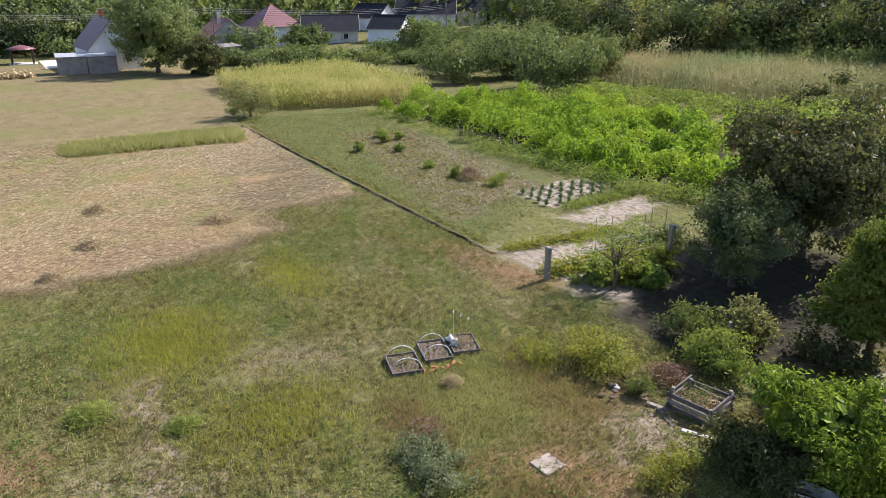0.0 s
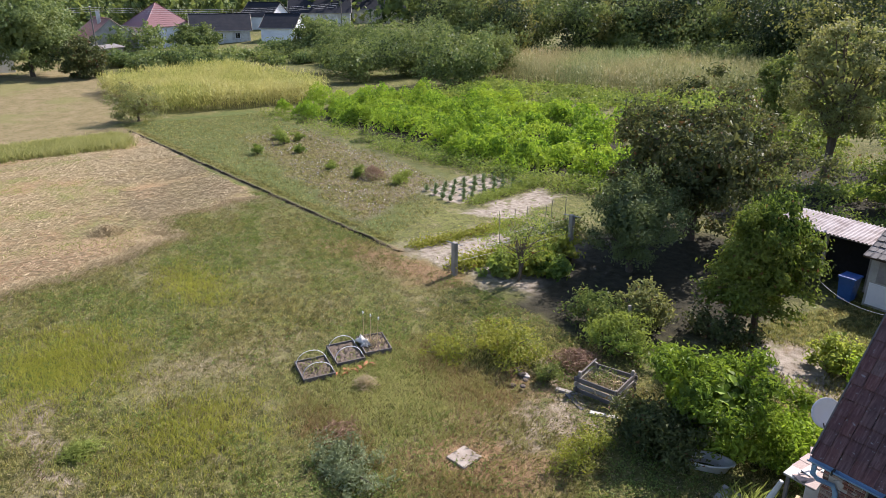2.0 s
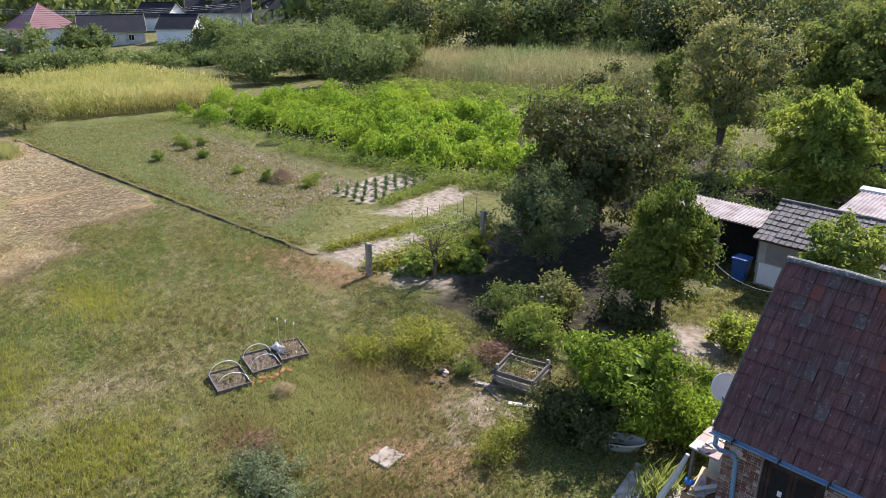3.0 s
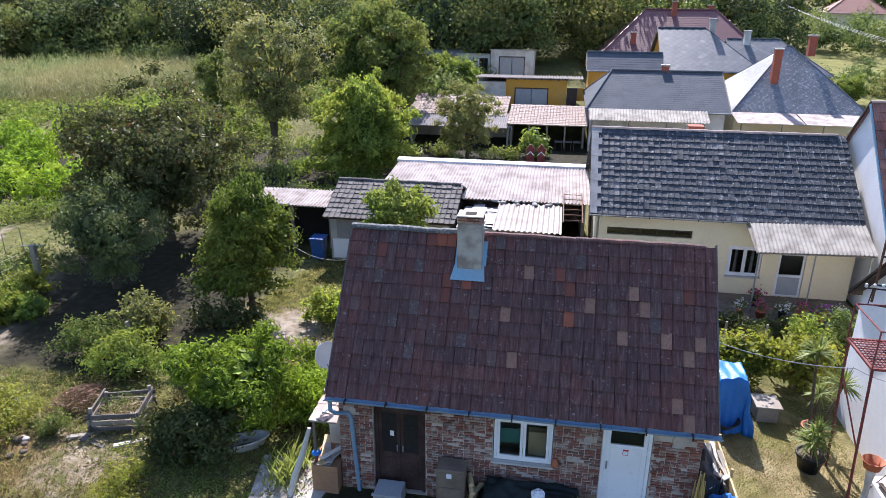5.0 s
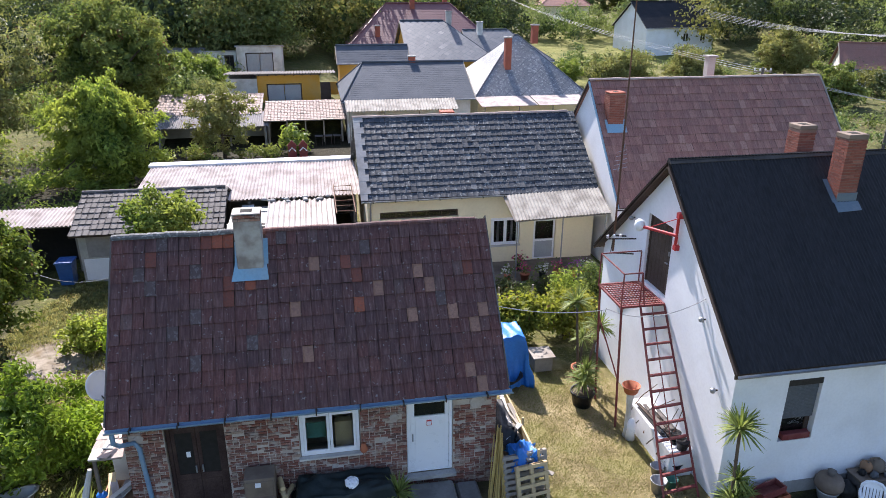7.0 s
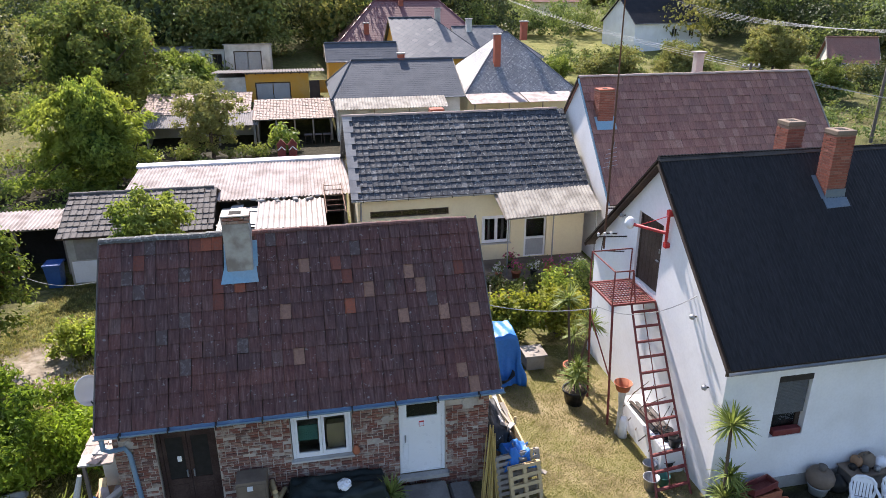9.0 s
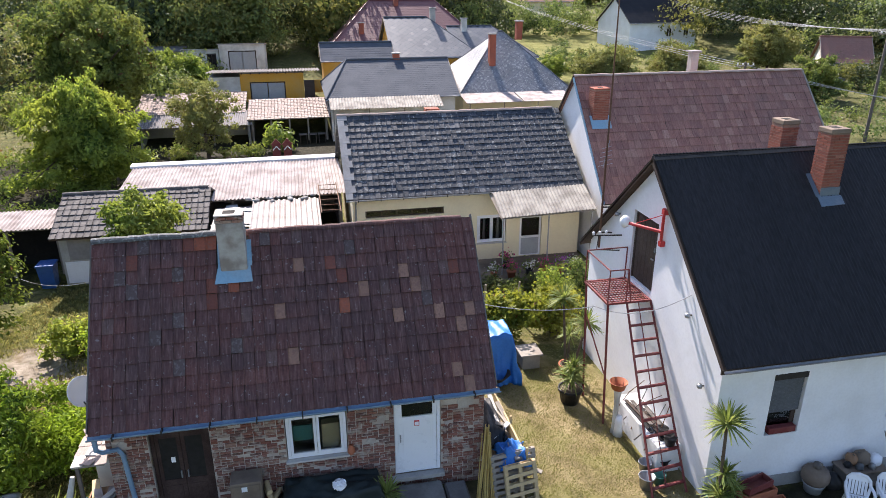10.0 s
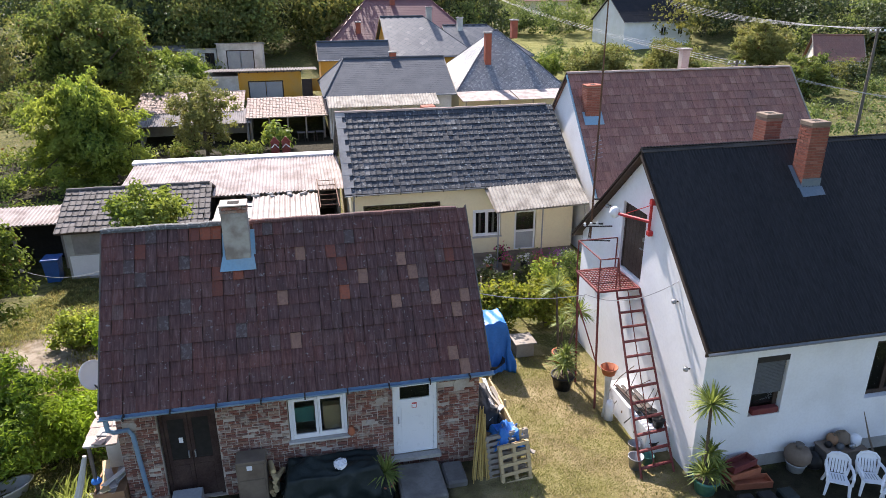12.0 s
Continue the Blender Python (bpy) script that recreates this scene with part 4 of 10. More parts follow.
stuff("loose_straw", [blades(gen, xy, 0.05, 0.014, 4.0, 2, 0.12)], STRAW, "bleached straws and clippings lying in the meadow", "straw")
xy = np.concatenate([gen.normal(size=(2600, 2)) * (1.5, 1.3) + (-18.6, -11.6), gen.normal(size=(1200, 2)) * (1.1, 1.2) + (-12.4, -9.4), gen.normal(size=(900, 2)) * (1.5, 0.8) + (-22.5, -6.0)])
stuff("yellow_grass", [blades(gen, xy, 0.20, 0.013, 0.7, 4, 0.10)], GRASS_YELLOW, "taller yellow-green grass in soft patches", "grass")
xy = np.concatenate([gen.normal(size=(500, 2)) * (0.7, 0.9) + (-6.0, -4.9), gen.normal(size=(700, 2)) * (1.3, 0.6) + (-10.3, -1.7), gen.normal(size=(500, 2)) * (1.2, 0.4) + (-9.9, -6.2)])
xy = xy[np.hypot(xy[:, 0] + 6.95, xy[:, 1] + 3.85) > 0.75]
stuff("brown_grass", [blades(gen, xy, 0.22, 0.011, 0.9, 4, 0.12)], GRASS_BROWN, "dead reddish-brown grass going to seed", "grass")
xy = np.concatenate([gen.normal(size=(2200, 2)) * (1.7, 1.1) + c for c in ((-10.4, -3.4), (-11.0, -2.2), (-10.8, -4.9))])
xy = xy[np.hypot(xy[:, 0] + 6.95, xy[:, 1] + 3.85) > 0.6]
stuff("long_grass", [blades(gen, xy, 0.16, 0.010, 0.7, 5, 0.10)], GRASS_PALE, "long uncut grass beside the garden boxes", "grass")
xy = scatter(gen, [(-56, -14), (-52, -14), (-51.6, -1.6), (-56.3, -1.1)], 6000) + gen.normal(size=(6000, 2)) * 0.35
stuff("tall_grass_strip", [blades(gen, xy, 0.5, 0.04, 0.7, 4, 0.14)], GRASS_PALE, "strip of tall pale green grass left uncut", "grass")


def strands(g, xy, length, width, angle, wild=0.35):
    """Loose straws lying roughly along an angle, each a thin kite raised a little off the ground."""
    n = len(xy)
    t = angle + g.normal(size=n) * wild
    d = np.stack([np.cos(t), np.sin(t)], 1) * (length * g.uniform(0.5, 1.3, n))[:, None]
    s = np.stack([-np.sin(t), np.cos(t)], 1) * width
    z = ground_z(xy[:, 0], xy[:, 1]) + 0.01
    z1, z2 = z + g.random(n) * 0.05, z + g.random(n) * 0.08
    v = np.stack([np.c_[xy - d * 0.5, z], np.c_[xy + s, z1 + 0.02], np.c_[xy + d * 0.5, z2], np.c_[xy - s, z1]], 1)
    return v.reshape(-1, 3), np.arange(4 * n).reshape(n, 4)


xy = np.concatenate([scatter(gen, [(-57, -30), (-26.2, -30), *HAY_NEAR[2:]], 52000), scatter(gen, HAY_FAR, 26000)])
swirl = np.sin(xy[:, 0] * 0.55 + 1.6 * np.sin(xy[:, 1] * 0.35)) * np.sin(xy[:, 1] * 0.28 + 1.2 * np.sin(xy[:, 0] * 0.4)) + 0.5 * np.sin(xy[:, 0] * 2.1 + 0.5 * np.sin(xy[:, 1] * 0.9))
thick = swirl + gen.normal(size=len(xy)) * 0.55 > -0.15
flow = 1.45 + 0.5 * np.sin(xy[:, 1] * 0.25 + xy[:, 0] * 0.2)
stuff("stubble", [blades(gen, xy[~thick][:14000], 0.07, 0.03, 1.4, 2, 0.12)], GRASS_TALL, "green stubble showing between the cut hay", "stubble")
xy, flow = xy[thick], flow[thick]
stuff("cut_hay", [strands(gen, xy, 0.42, 0.013, flow, 0.75)], STRAW, "thin layer of cut and bleached hay", "hay")
edge = np.linspace(0, 1, 5200)[:, None]
knots = np.array([(-26.2, -26), *HAY_NEAR[2:7], HAY_FAR[3]])
rim = np.concatenate([knots[k] + (knots[k + 1] - knots[k]) * edge[:: (1, 2, 3, 6, 4, 3)[k]] for k in range(6)])
rim += gen.normal(size=rim.shape) * 0.22 + 0.3 * np.sin(rim[:, ::-1] * 2.3)
stuff("hay_swath", [blades(gen, rim, 0.11, 0.022, 2.6, 3, 0.12)], STRAW, "swath of raked hay along the mown edge", "hay")
xy = scatter(gen, [(8.8, -3), (13.4, -3), (13.4, 5.4), (8.8, 5.4)], 9000)
stuff("yard_grass", [blades(gen, xy, 0.05, 0.016, 1.3, 3, 0.05)], GRASS_DRY, "short scorched grass of the yard", "grass")
xy = scatter(gen, [(-6, 0.2), (-1, 4), (-1, 12), (-5, 15), (-6.5, 9.5)], 7000)
xy = xy[np.hypot((xy[:, 0] + 4.4) / 1.2, (xy[:, 1] - 8.0) / 1.1) > 1]
stuff("orchard_grass", [blades(gen, xy, 0.12, 0.02, 0.9, 4, 0.08)], GRASS, "green grass under the fruit trees", "grass")
xy = scatter(gen, [(-61, 0.0), (-22, 3.1), (-25, 9.0), (-60, 13)], 12000)
stuff("plot_grass", [blades(gen, xy, 0.09, 0.04, 1.2, 3, 0.12)], GRASS, "short grass growing over the fallow plot", "grass")
fx = gen.uniform(-57.5, -22, 3000)
xy = np.c_[fx, 4.66 + 0.0797 * fx + 0.62 + gen.normal(size=3000) * 0.16]
stuff("furrow_grass", [blades(gen, xy, 0.10, 0.03, 1.1, 3, 0.08)], GRASS, "grass along the furrow between two plots", "grass")


def furrow_bank():
    """A low crumbling bank of dug soil along the furrow."""
    g = np.random.default_rng(91)
    n = 150
    x = np.linspace(-58, -20.5, n)
    y = 4.66 / 0.9968 + 0.0797 * x + g.normal(size=n) * 0.03
    z = ground_z(x, y)
    hgt = 0.06 + 0.035 * np.sin(x * 1.7) * np.sin(x * 0.63) + g.random(n) * 0.05
    prof = ((-0.16, -0.3, 0), (-0.07, 0.2, 1), (0.0, 1.0, 1), (0.16, 0.5, 1), (0.40, -0.3, 0))
    v = np.stack([np.c_[x, y + a + g.normal(size=n) * 0.025 * c, z + hgt * b] for a, b, c in prof], 1).reshape(-1, 3)
    k = len(prof)
    idx = np.arange(n * k).reshape(n, k)
    f = np.stack([idx[:-1, :-1], idx[1:, :-1], idx[1:, 1:], idx[:-1, 1:]], -1).reshape(-1, 4)
    return tagged(new("bank", fast_mesh("bank", v, f, GROUND)), "low grassy bank of dug soil along the furrow", "bank", kind="structure")


furrow_bank()


def hay_mound(at, r, seed):
    g = np.random.default_rng(seed)
    n = 900
    p = g.normal(size=(n, 2)) * r * 0.45
    hgt = 0.42 * np.exp(-(np.hypot(p[:, 0], p[:, 1]) / (0.7 * r)) ** 2) * g.random(n)
    z = float(ground_z(*at))
    v, f = leaf_cloud(np.c_[p, hgt], g.uniform(0.25, 0.6, n), g, 0.07)
    ob = new("hay_mound", fast_mesh("hay_mound", v, f, STRAW))
    ob.location = (at[0], at[1], z)
    return tagged(ob, "small raked heap of bleached hay on the mown field", "hay heap", "hay heaps on the field")


for k, (at, r) in enumerate((((-31.6, -7.4), 0.9), ((-30.6, -13.6), 0.6), ((-36.5, -13.0), 0.7), ((-26.9, -15.3), 0.5))):
    hay_mound(at, r, 40 + k)


# ---- corn ----
def corn(name, corners, material, label, seed, high=2.1, row=0.8, step=0.25):
    g = np.random.default_rng(seed)
    c = np.array(corners)
    lo, hi = c.min(0), c.max(0)
    px, py = np.meshgrid(np.arange(lo[0], hi[0], row), np.arange(lo[1], hi[1], step), indexing="ij")
    px, py = px.ravel() + g.normal(size=px.size) * 0.06, py.ravel() + g.normal(size=py.size) * 0.06
    ok = inside(px, py, corners)
    px, py = px[ok], py[ok]
    pz = ground_z(px, py)
    n = len(px)
    hgt = high * g.uniform(0.8, 1.12, n)
    chunks = []
    w = 0.025
    v = np.stack([np.c_[px - w, py, pz], np.c_[px + w, py, pz], np.c_[px + w * 0.4, py, pz + hgt], np.c_[px - w * 0.4, py, pz + hgt]], 1)
    chunks.append((v.reshape(-1, 3), np.arange(4 * n).reshape(n, 4)))
    for k in range(9):
        ang = g.uniform(0, 2 * np.pi, n)
        dx, dy = np.cos(ang), np.sin(ang)
        z0 = pz + hgt * (0.22 + 0.085 * k)
        ln = g.uniform(0.45, 0.8, n) * (1 - 0.03 * k)
        lw = 0.05
        rise = g.uniform(0.1, 0.35, n)
        a = np.c_[px - dy * lw * 0.4, py + dx * lw * 0.4, z0]
        b = np.c_[px + dy * lw * 0.4, py - dx * lw * 0.4, z0]
        m1 = np.c_[px + dx * ln * 0.5 + dy * lw, py + dy * ln * 0.5 - dx * lw, z0 + rise]
        m0 = np.c_[px + dx * ln * 0.5 - dy * lw, py + dy * ln * 0.5 + dx * lw, z0 + rise]
        t = np.c_[px + dx * ln, py + dy * ln, z0 + rise - g.uniform(0.15, 0.5, n)]
        v = np.stack([a, b, m1, m0], 1).reshape(-1, 3)
        chunks.append((v, np.arange(4 * n).reshape(n, 4)))
        v = np.stack([m0, m1, t, t + np.array([0.004, 0.004, 0])], 1).reshape(-1, 3)
        chunks.append((v, np.arange(4 * n).reshape(n, 4)))
    for k in range(3):
        ang = g.uniform(0, 2 * np.pi, n)
        d = np.c_[np.cos(ang) * 0.1, np.sin(ang) * 0.1, np.full(n, 0.28)]
        p = np.c_[px, py, pz + hgt - 0.03]
        s = np.c_[-np.sin(ang), np.cos(ang), np.zeros(n)] * 0.018
        v = np.stack([p - s, p + s, p + d + s, p + d - s], 1).reshape(-1, 3)
        chunks.append((v, np.arange(4 * n).reshape(n, 4)))
    return stuff(name, chunks, material, label, "corn")


corn("corn_field", [(-64.5, 4.6), (-62, 18.6), (-66, 23.5), (-92, 21.5), (-84, 2.8)], LEAF_CORN, "field of ripening yellow-green corn", 3, 2.1)
corn("corn_field_far", [(-75, 52.5), (-59, 48.5), (-47, 49.5), (-36, 62), (-33, 76), (-48, 80), (-66, 71)], LEAF_CORN_DRY, "field of drying corn in front of the woods", 4, 2.9, 1.1, 0.3)

# ---- green thicket ----
gen = np.random.default_rng(21)
THICKET = [(-58.5, 14.2), (-40, 15.6), (-33, 16.6), (-25.5, 17.6), (-20.5, 20), (-20.5, 29.5), (-42, 35.5), (-59.5, 30.5)]
spots = scatter(gen, THICKET, 205)
chunks = []
for sx, sy in spots:
    r = gen.uniform(0.8, 1.7)
    hh = gen.uniform(1.3, 3.3) * (0.75 + 0.25 * np.sin(sx * 0.4) * np.sin(sy * 0.5))
    n = 370
    th, q = gen.uniform(0, 2 * np.pi, n), gen.random(n) ** 0.5
    rr = r * q * (1 + 0.25 * np.sin(3 * th + sx))
    pz = hh * (1 - 0.75 * q**2) * (0.55 + 0.45 * gen.random(n) ** 0.4) + gen.normal(size=n) * 0.08
    p = np.c_[sx + rr * np.cos(th), sy + rr * np.sin(th), np.maximum(pz, 0.15) + ground_z(sx, sy)]
    look_way = np.c_[np.cos(th) * q, np.sin(th) * q, np.full(n, 0.45)]
    chunks.append(leaf_cloud(p, gen.uniform(0.18, 0.40, n), gen, 0.42, 0.3, facing=look_way, loose=0.8))
stuff("thicket", chunks, LEAF_THICKET, "dense thicket of bright green self-sown saplings", "thicket")
front = np.concatenate([np.linspace(a, b, 160)[:, :] for a, b in zip(np.array(THICKET[:4]), np.array(THICKET[1:5]))]) + gen.normal(size=(640, 2)) * 0.9 - np.array([0, 1.0])
p = np.repeat(front, 14, 0) + gen.normal(size=(640 * 14, 2)) * 0.3
p = np.c_[p, ground_z(p[:, 0], p[:, 1]) + gen.random(len(p)) ** 1.3 * 0.8]
stuff("thicket_edge_weeds", [leaf_cloud(p, gen.uniform(0.12, 0.26, len(p)), gen, 0.4)], LEAF_YOUNG, "green weeds along the thicket's edge", "weeds")


# ---- woods on the far sides ----
def woods(name, corners, count, materials, label, seed, high=(6, 12), wide=(2.2, 4.2), per=680, leaf=(0.30, 0.60)):
    """Many trees of a far wood, each with its own lumpy crown; the kinds of tree are told apart by their leaves, crowns
    in painted shade too.
    """
    g = np.random.default_rng(seed)
    sorts = [[] for _ in materials]
    for sx, sy in scatter(g, corners, count):
        hgt, r = g.uniform(*high), g.uniform(*wide)
        z = float(ground_z(sx, sy))
        clumps = 22
        pts, _, face = crown_points(g, (sx, sy, z + hgt * 0.55), (r, r, hgt * 0.45), clumps, per // clumps, r * 0.44, 0.66, 0.35)
        kind = sorts[g.integers(len(materials))]
        kind.append(leaf_cloud(pts, g.uniform(leaf[0], leaf[1], len(pts)), g, 0.6, 0.1, facing=face, loose=0.55))
        kind.append(inner_mass(g, (sx, sy, z + hgt * 0.53), (r, r, hgt * 0.45), per // 4, r * 0.17, 0.74))
    for chunks, material in zip(sorts, materials):
        if chunks:
            stuff(name, chunks, material, label, "woods")


BARN_WOODS = (LEAF_WOODS, LEAF_WOODS_PALE, LEAF_WOODS_WARM, LEAF_WOODS_SHADED)
WOODS, SCRUB = (LEAF_WOODS, LEAF_WOODS_SHADED, LEAF_WOODS_SHADED, LEAF_WOODS_WARM, LEAF_WOODS_PALE), (LEAF_WOODS_PALE, LEAF_WOODS_PALE, LEAF_WOODS)
woods("woods_behind_thicket", [(-75, 30), (-62, 34), (-62, 45), (-72, 60), (-100, 52), (-96, 34)], 58, SCRUB, "belt of mid-green scrubby trees behind the thicket", 31, (3.5, 7.0), (1.8, 3.4), 900, (0.22, 0.42))
woods("woods_middle", [(-82, 84), (-70, 82), (-14, 84), (-12, 100), (-60, 112), (-95, 100)], 76, WOODS, "dark wall of tall trees behind the corn", 32, (8, 15), (3, 5), 1000, (0.28, 0.52))
woods("woods_behind_barns", [(-14, 68), (16, 76), (30, 92), (20, 120), (-20, 105)], 64, BARN_WOODS, "dark trees rising behind the barns", 33, (8, 15), (3, 5), 1000, (0.28, 0.52))
woods("woods_edge_barns", [(-26, 63), (-2, 68), (12, 76), (8, 82), (-26, 72)], 18, BARN_WOODS, "tall dense trees at the edge of the wood", 47, (8, 12.5), (3, 4.4), 1500, (0.26, 0.5))
for patch_of, count, seed in (([(-98, 58), (-78, 57), (-70, 74), (-88, 72)], 19, 48), ([(-72, 76), (-34, 82), (-34, 88), (-74, 85)], 17, 54), ([(-36, 70), (-25, 68), (-22, 80), (-34, 82)], 7, 55)):
    woods("woods_edge_corn", patch_of, count, WOODS, "tall dense trees behind the corn", seed, (7, 12), (3.0, 4.6), 1300, (0.3, 0.55))
woods("corn_back_scrub", [(-74, 72), (-34, 79), (-33, 84), (-74, 79)], 30, SCRUB, "scrub along the back of the corn", 56, (2.5, 5.0), (1.8, 3.0), 420, (0.25, 0.5))
woods("woods_hill_right", [(36, 100), (60, 126), (140, 130), (190, 60), (260, 160), (90, 230)], 170, SCRUB, "wooded hillside behind the last houses", 34, (6, 13), (3, 5), 400, (0.5, 0.95))
woods("woods_right_bank", [(58, 74), (78, 70), (110, 62), (130, 90), (84, 118), (66, 98)], 55, WOODS, "trees on the bank above the lane", 35, (6, 11), (2.5, 4.5))
gen = np.random.default_rng(36)
for name, lo, hi, count in (("woods_far_slope", 168, 200, 250), ("woods_far_hill", 200, 260, 250)):
    ang, rad = gen.uniform(radians(-48), radians(100), count), gen.uniform(lo, hi, count)
    chunks = []
    for a, r in zip(ang, rad):
        sx, sy = 5 - math.sin(a) * r, -13 + math.cos(a) * r
        w, hgt = gen.uniform(4, 6.5), gen.uniform(9, 15)
        pts, _, face = crown_points(gen, (sx, sy, float(ground_z(sx, sy)) + hgt * 0.5), (w, w, hgt * 0.5), 18, 10, w * 0.45, 0.6, 0.3)
        chunks.append(leaf_cloud(pts, gen.uniform(0.9, 1.7, len(pts)), gen, 0.65, 0.1, facing=face, loose=0.5))
        chunks.append(inner_mass(gen, (sx, sy, float(ground_z(sx, sy)) + hgt * 0.48), (w, w, hgt * 0.5), 45, w * 0.42, 0.76))
    stuff(name, chunks, LEAF_WOODS, "dark wooded hillside all along the valley", "woods")
woods("village_gardens", [(-160, -30), (-128, -24), (-118, -2), (-126, 12), (-150, 60), (-170, 40)], 60, SCRUB, "garden trees between the village houses", 38, (2.8, 5.5), (1.8, 3.2), 420, (0.4, 0.75))
woods("lane_scrub", [(30, 66), (48, 60), (72, 66), (52, 76), (36, 92)], 22, SCRUB, "scrub on the grassy slope by the lane", 39, (0.8, 2.4), (0.8, 1.6), 260, (0.25, 0.45))
woods("barn_scrub", [(-15, 47), (-1.5, 47), (-3, 59), (-16, 60)], 26, SCRUB, "green scrub on the slope above the barns", 45, (1.4, 3.2), (1.2, 2.2), 300, (0.25, 0.5))
woods("lane_trees", [(25, 80), (33, 82), (36, 100), (26, 108), (20, 96)], 30, WOODS, "dark trees behind the burgundy roof", 46, (5, 9), (2.2, 3.6))
woods("corn_edge_weeds", [(-58, 33), (-43, 39), (-38, 52), (-64, 45)], 70, (LEAF_YOUNG,), "rank green weeds between the thicket and the corn", 49, (0.3, 0.8), (1.1, 2.0), 200, (0.2, 0.4))
woods("orchard_weeds", [(-23, 19.5), (-6.2, 19.5), (-5, 34), (-19, 41)], 90, (LEAF_YOUNG, LEAF_MID), "rank weeds under the orchard trees", 50, (0.3, 0.9), (0.8, 1.6), 160, (0.12, 0.26))
woods("lane_garden", [(40, 88), (50, 84), (57, 98), (46, 110), (38, 102)], 16, SCRUB, "garden trees beside the lane", 51, (2.5, 5.5), (1.5, 2.8), 420, (0.3, 0.55))
woods("cottage_screen", [(60, 51), (66, 50), (69, 55), (64, 57)], 7, WOODS, "bushes before the red cottage", 52, (2.0, 3.6), (1.2, 2.0), 500, (0.2, 0.36))
woods("barn_yard_weeds", [(-4, 31), (2.2, 31), (2.2, 36), (-4, 38)], 9, (LEAF_MID,), "weeds and shrubs in the barn yard", 53, (0.4, 0.9), (0.5, 1.0), 220, (0.14, 0.26))
woods("bank_scrub", [(36, 22), (58, 18), (72, 44), (52, 54), (40, 44)], 70, SCRUB, "scrub and dry shrubs on the bank by the pole", 42, (0.8, 2.4), (0.7, 1.5), 200, (0.16, 0.34))
woods("cottage_trees", [(70, 63), (82, 42), (90, 50), (84, 66), (60, 70)], 24, WOODS, "dark trees around the red cottage", 43, (5, 9), (2, 3.4), 420, (0.35, 0.6))
woods("valley_scrub", [(-36, 36), (-16, 36), (-14, 58), (-30, 66), (-38, 52)], 46, (LEAF_YOUNG,), "green scrub between the corn and the gardens", 40, (0.9, 2.2), (1.2, 2.2), 300, (0.22, 0.45))
woods("village_trees_behind", [(-168, -70), (-142, -60), (-140, -4), (-158, 8)], 60, WOODS, "trees behind the village gardens", 41, (5, 10), (2.5, 4.2), 300, (0.6, 1.0))
woods("corn_back_hedge", [(-114, 8), (-104, 10), (-98, 34), (-92, 58), (-104, 60), (-114, 34)], 70, SCRUB, "bushes and garden trees behind the corn", 44, (1.2, 2.5), (1.5, 2.6), 420, (0.3, 0.6))


# ---- roofs and windows ----
def slope_frame(origin, along, upslope):
    a, u = Vector(along).normalized(), Vector(upslope).normalized()
    n = a.cross(u)
    m = Matrix((a, u, n)).transposed().to_4x4()
    m.translation = Vector(origin)
    return m


def tile_shape(w, h, roll=0.030, thick=0.015):
    """One interlocking tile: a side roll, a flat pan and a lower lip. x across, y up the slope."""
    prof = [(0.0, 0.004), (0.10 * w, roll), (0.24 * w, 0.006), (0.62 * w, 0.002), (0.985 * w, 0.006)]
    lift = 0.026
    v = [(x, -0.02, z + lift) for x, z in prof] + [(x, h, z) for x, z in prof] + [(x, -0.02, z + lift - thick) for x, z in prof]
    f = [(i, i + 1, i + 6, i + 5) for i in range(4)] + [(10 + i, 11 + i, i + 1, i) for i in range(4)]
    return v, f


def tile_mesh(name, w, h, material, **kw):
    v, f = tile_shape(w, h, **kw)
    me = bpy.data.meshes.new(name)
    me.from_pydata(v, [], f)
    me.materials.append(material)
    return me


def lay_tiles(parent, m, nx, ny, w, h, single, rest, singles, seed, name="roof_tile", jitter=0.006, keep=None, roll=0.030, odd=None):
    """Tile a slope row by row from the eave; the first ones are parts of their own, the others one joined part."""
    g = np.random.default_rng(seed)
    me = tile_mesh(name, w, h, single, roll=roll) if singles else None
    v0, f0 = tile_shape(w, h, roll=roll)
    v0, f0 = np.array(v0), np.array(f0)
    org = ORIGIN.get(parent.name, Vector())
    made, chunks = 0, []
    other = {key: tile_mesh(name, w, h, mat, roll=roll) for key, mat in {k: k for k in set((odd or {}).values())}.items()}
    for j in range(ny):
        wave = 0.012 * math.sin(j * 1.7)
        for i in range(nx):
            if keep and not keep(i, j):
                continue
            t = m @ pose(i * w + g.normal() * jitter, j * h + wave + g.normal() * jitter, 0.004 + abs(g.normal()) * 0.006, g.normal() * 0.8, g.normal() * 0.8, g.normal() * 0.4)
            strange = (odd or {}).get((i, j))
            if strange:
                ob = new(name, other[strange])
                ob.parent = parent
                ob.matrix_basis = Matrix.Translation(-org) @ t @ pose(0, 0, 0.006)
            elif made < singles:
                ob = new(name, me)
                ob.parent = parent
                ob.matrix_basis = Matrix.Translation(-org) @ t
                made += 1
            else:
                q = np.array(t)
                chunks.append((v0 @ q[:3, :3].T + q[:3, 3], f0))
    if chunks:
        v, f = join_arrays(chunks)
        ob = new(name + "_rest", fast_mesh(name + "_rest", v - np.array(org), f, rest))
        ob.parent = parent
        tagged(ob, kind="stuff")


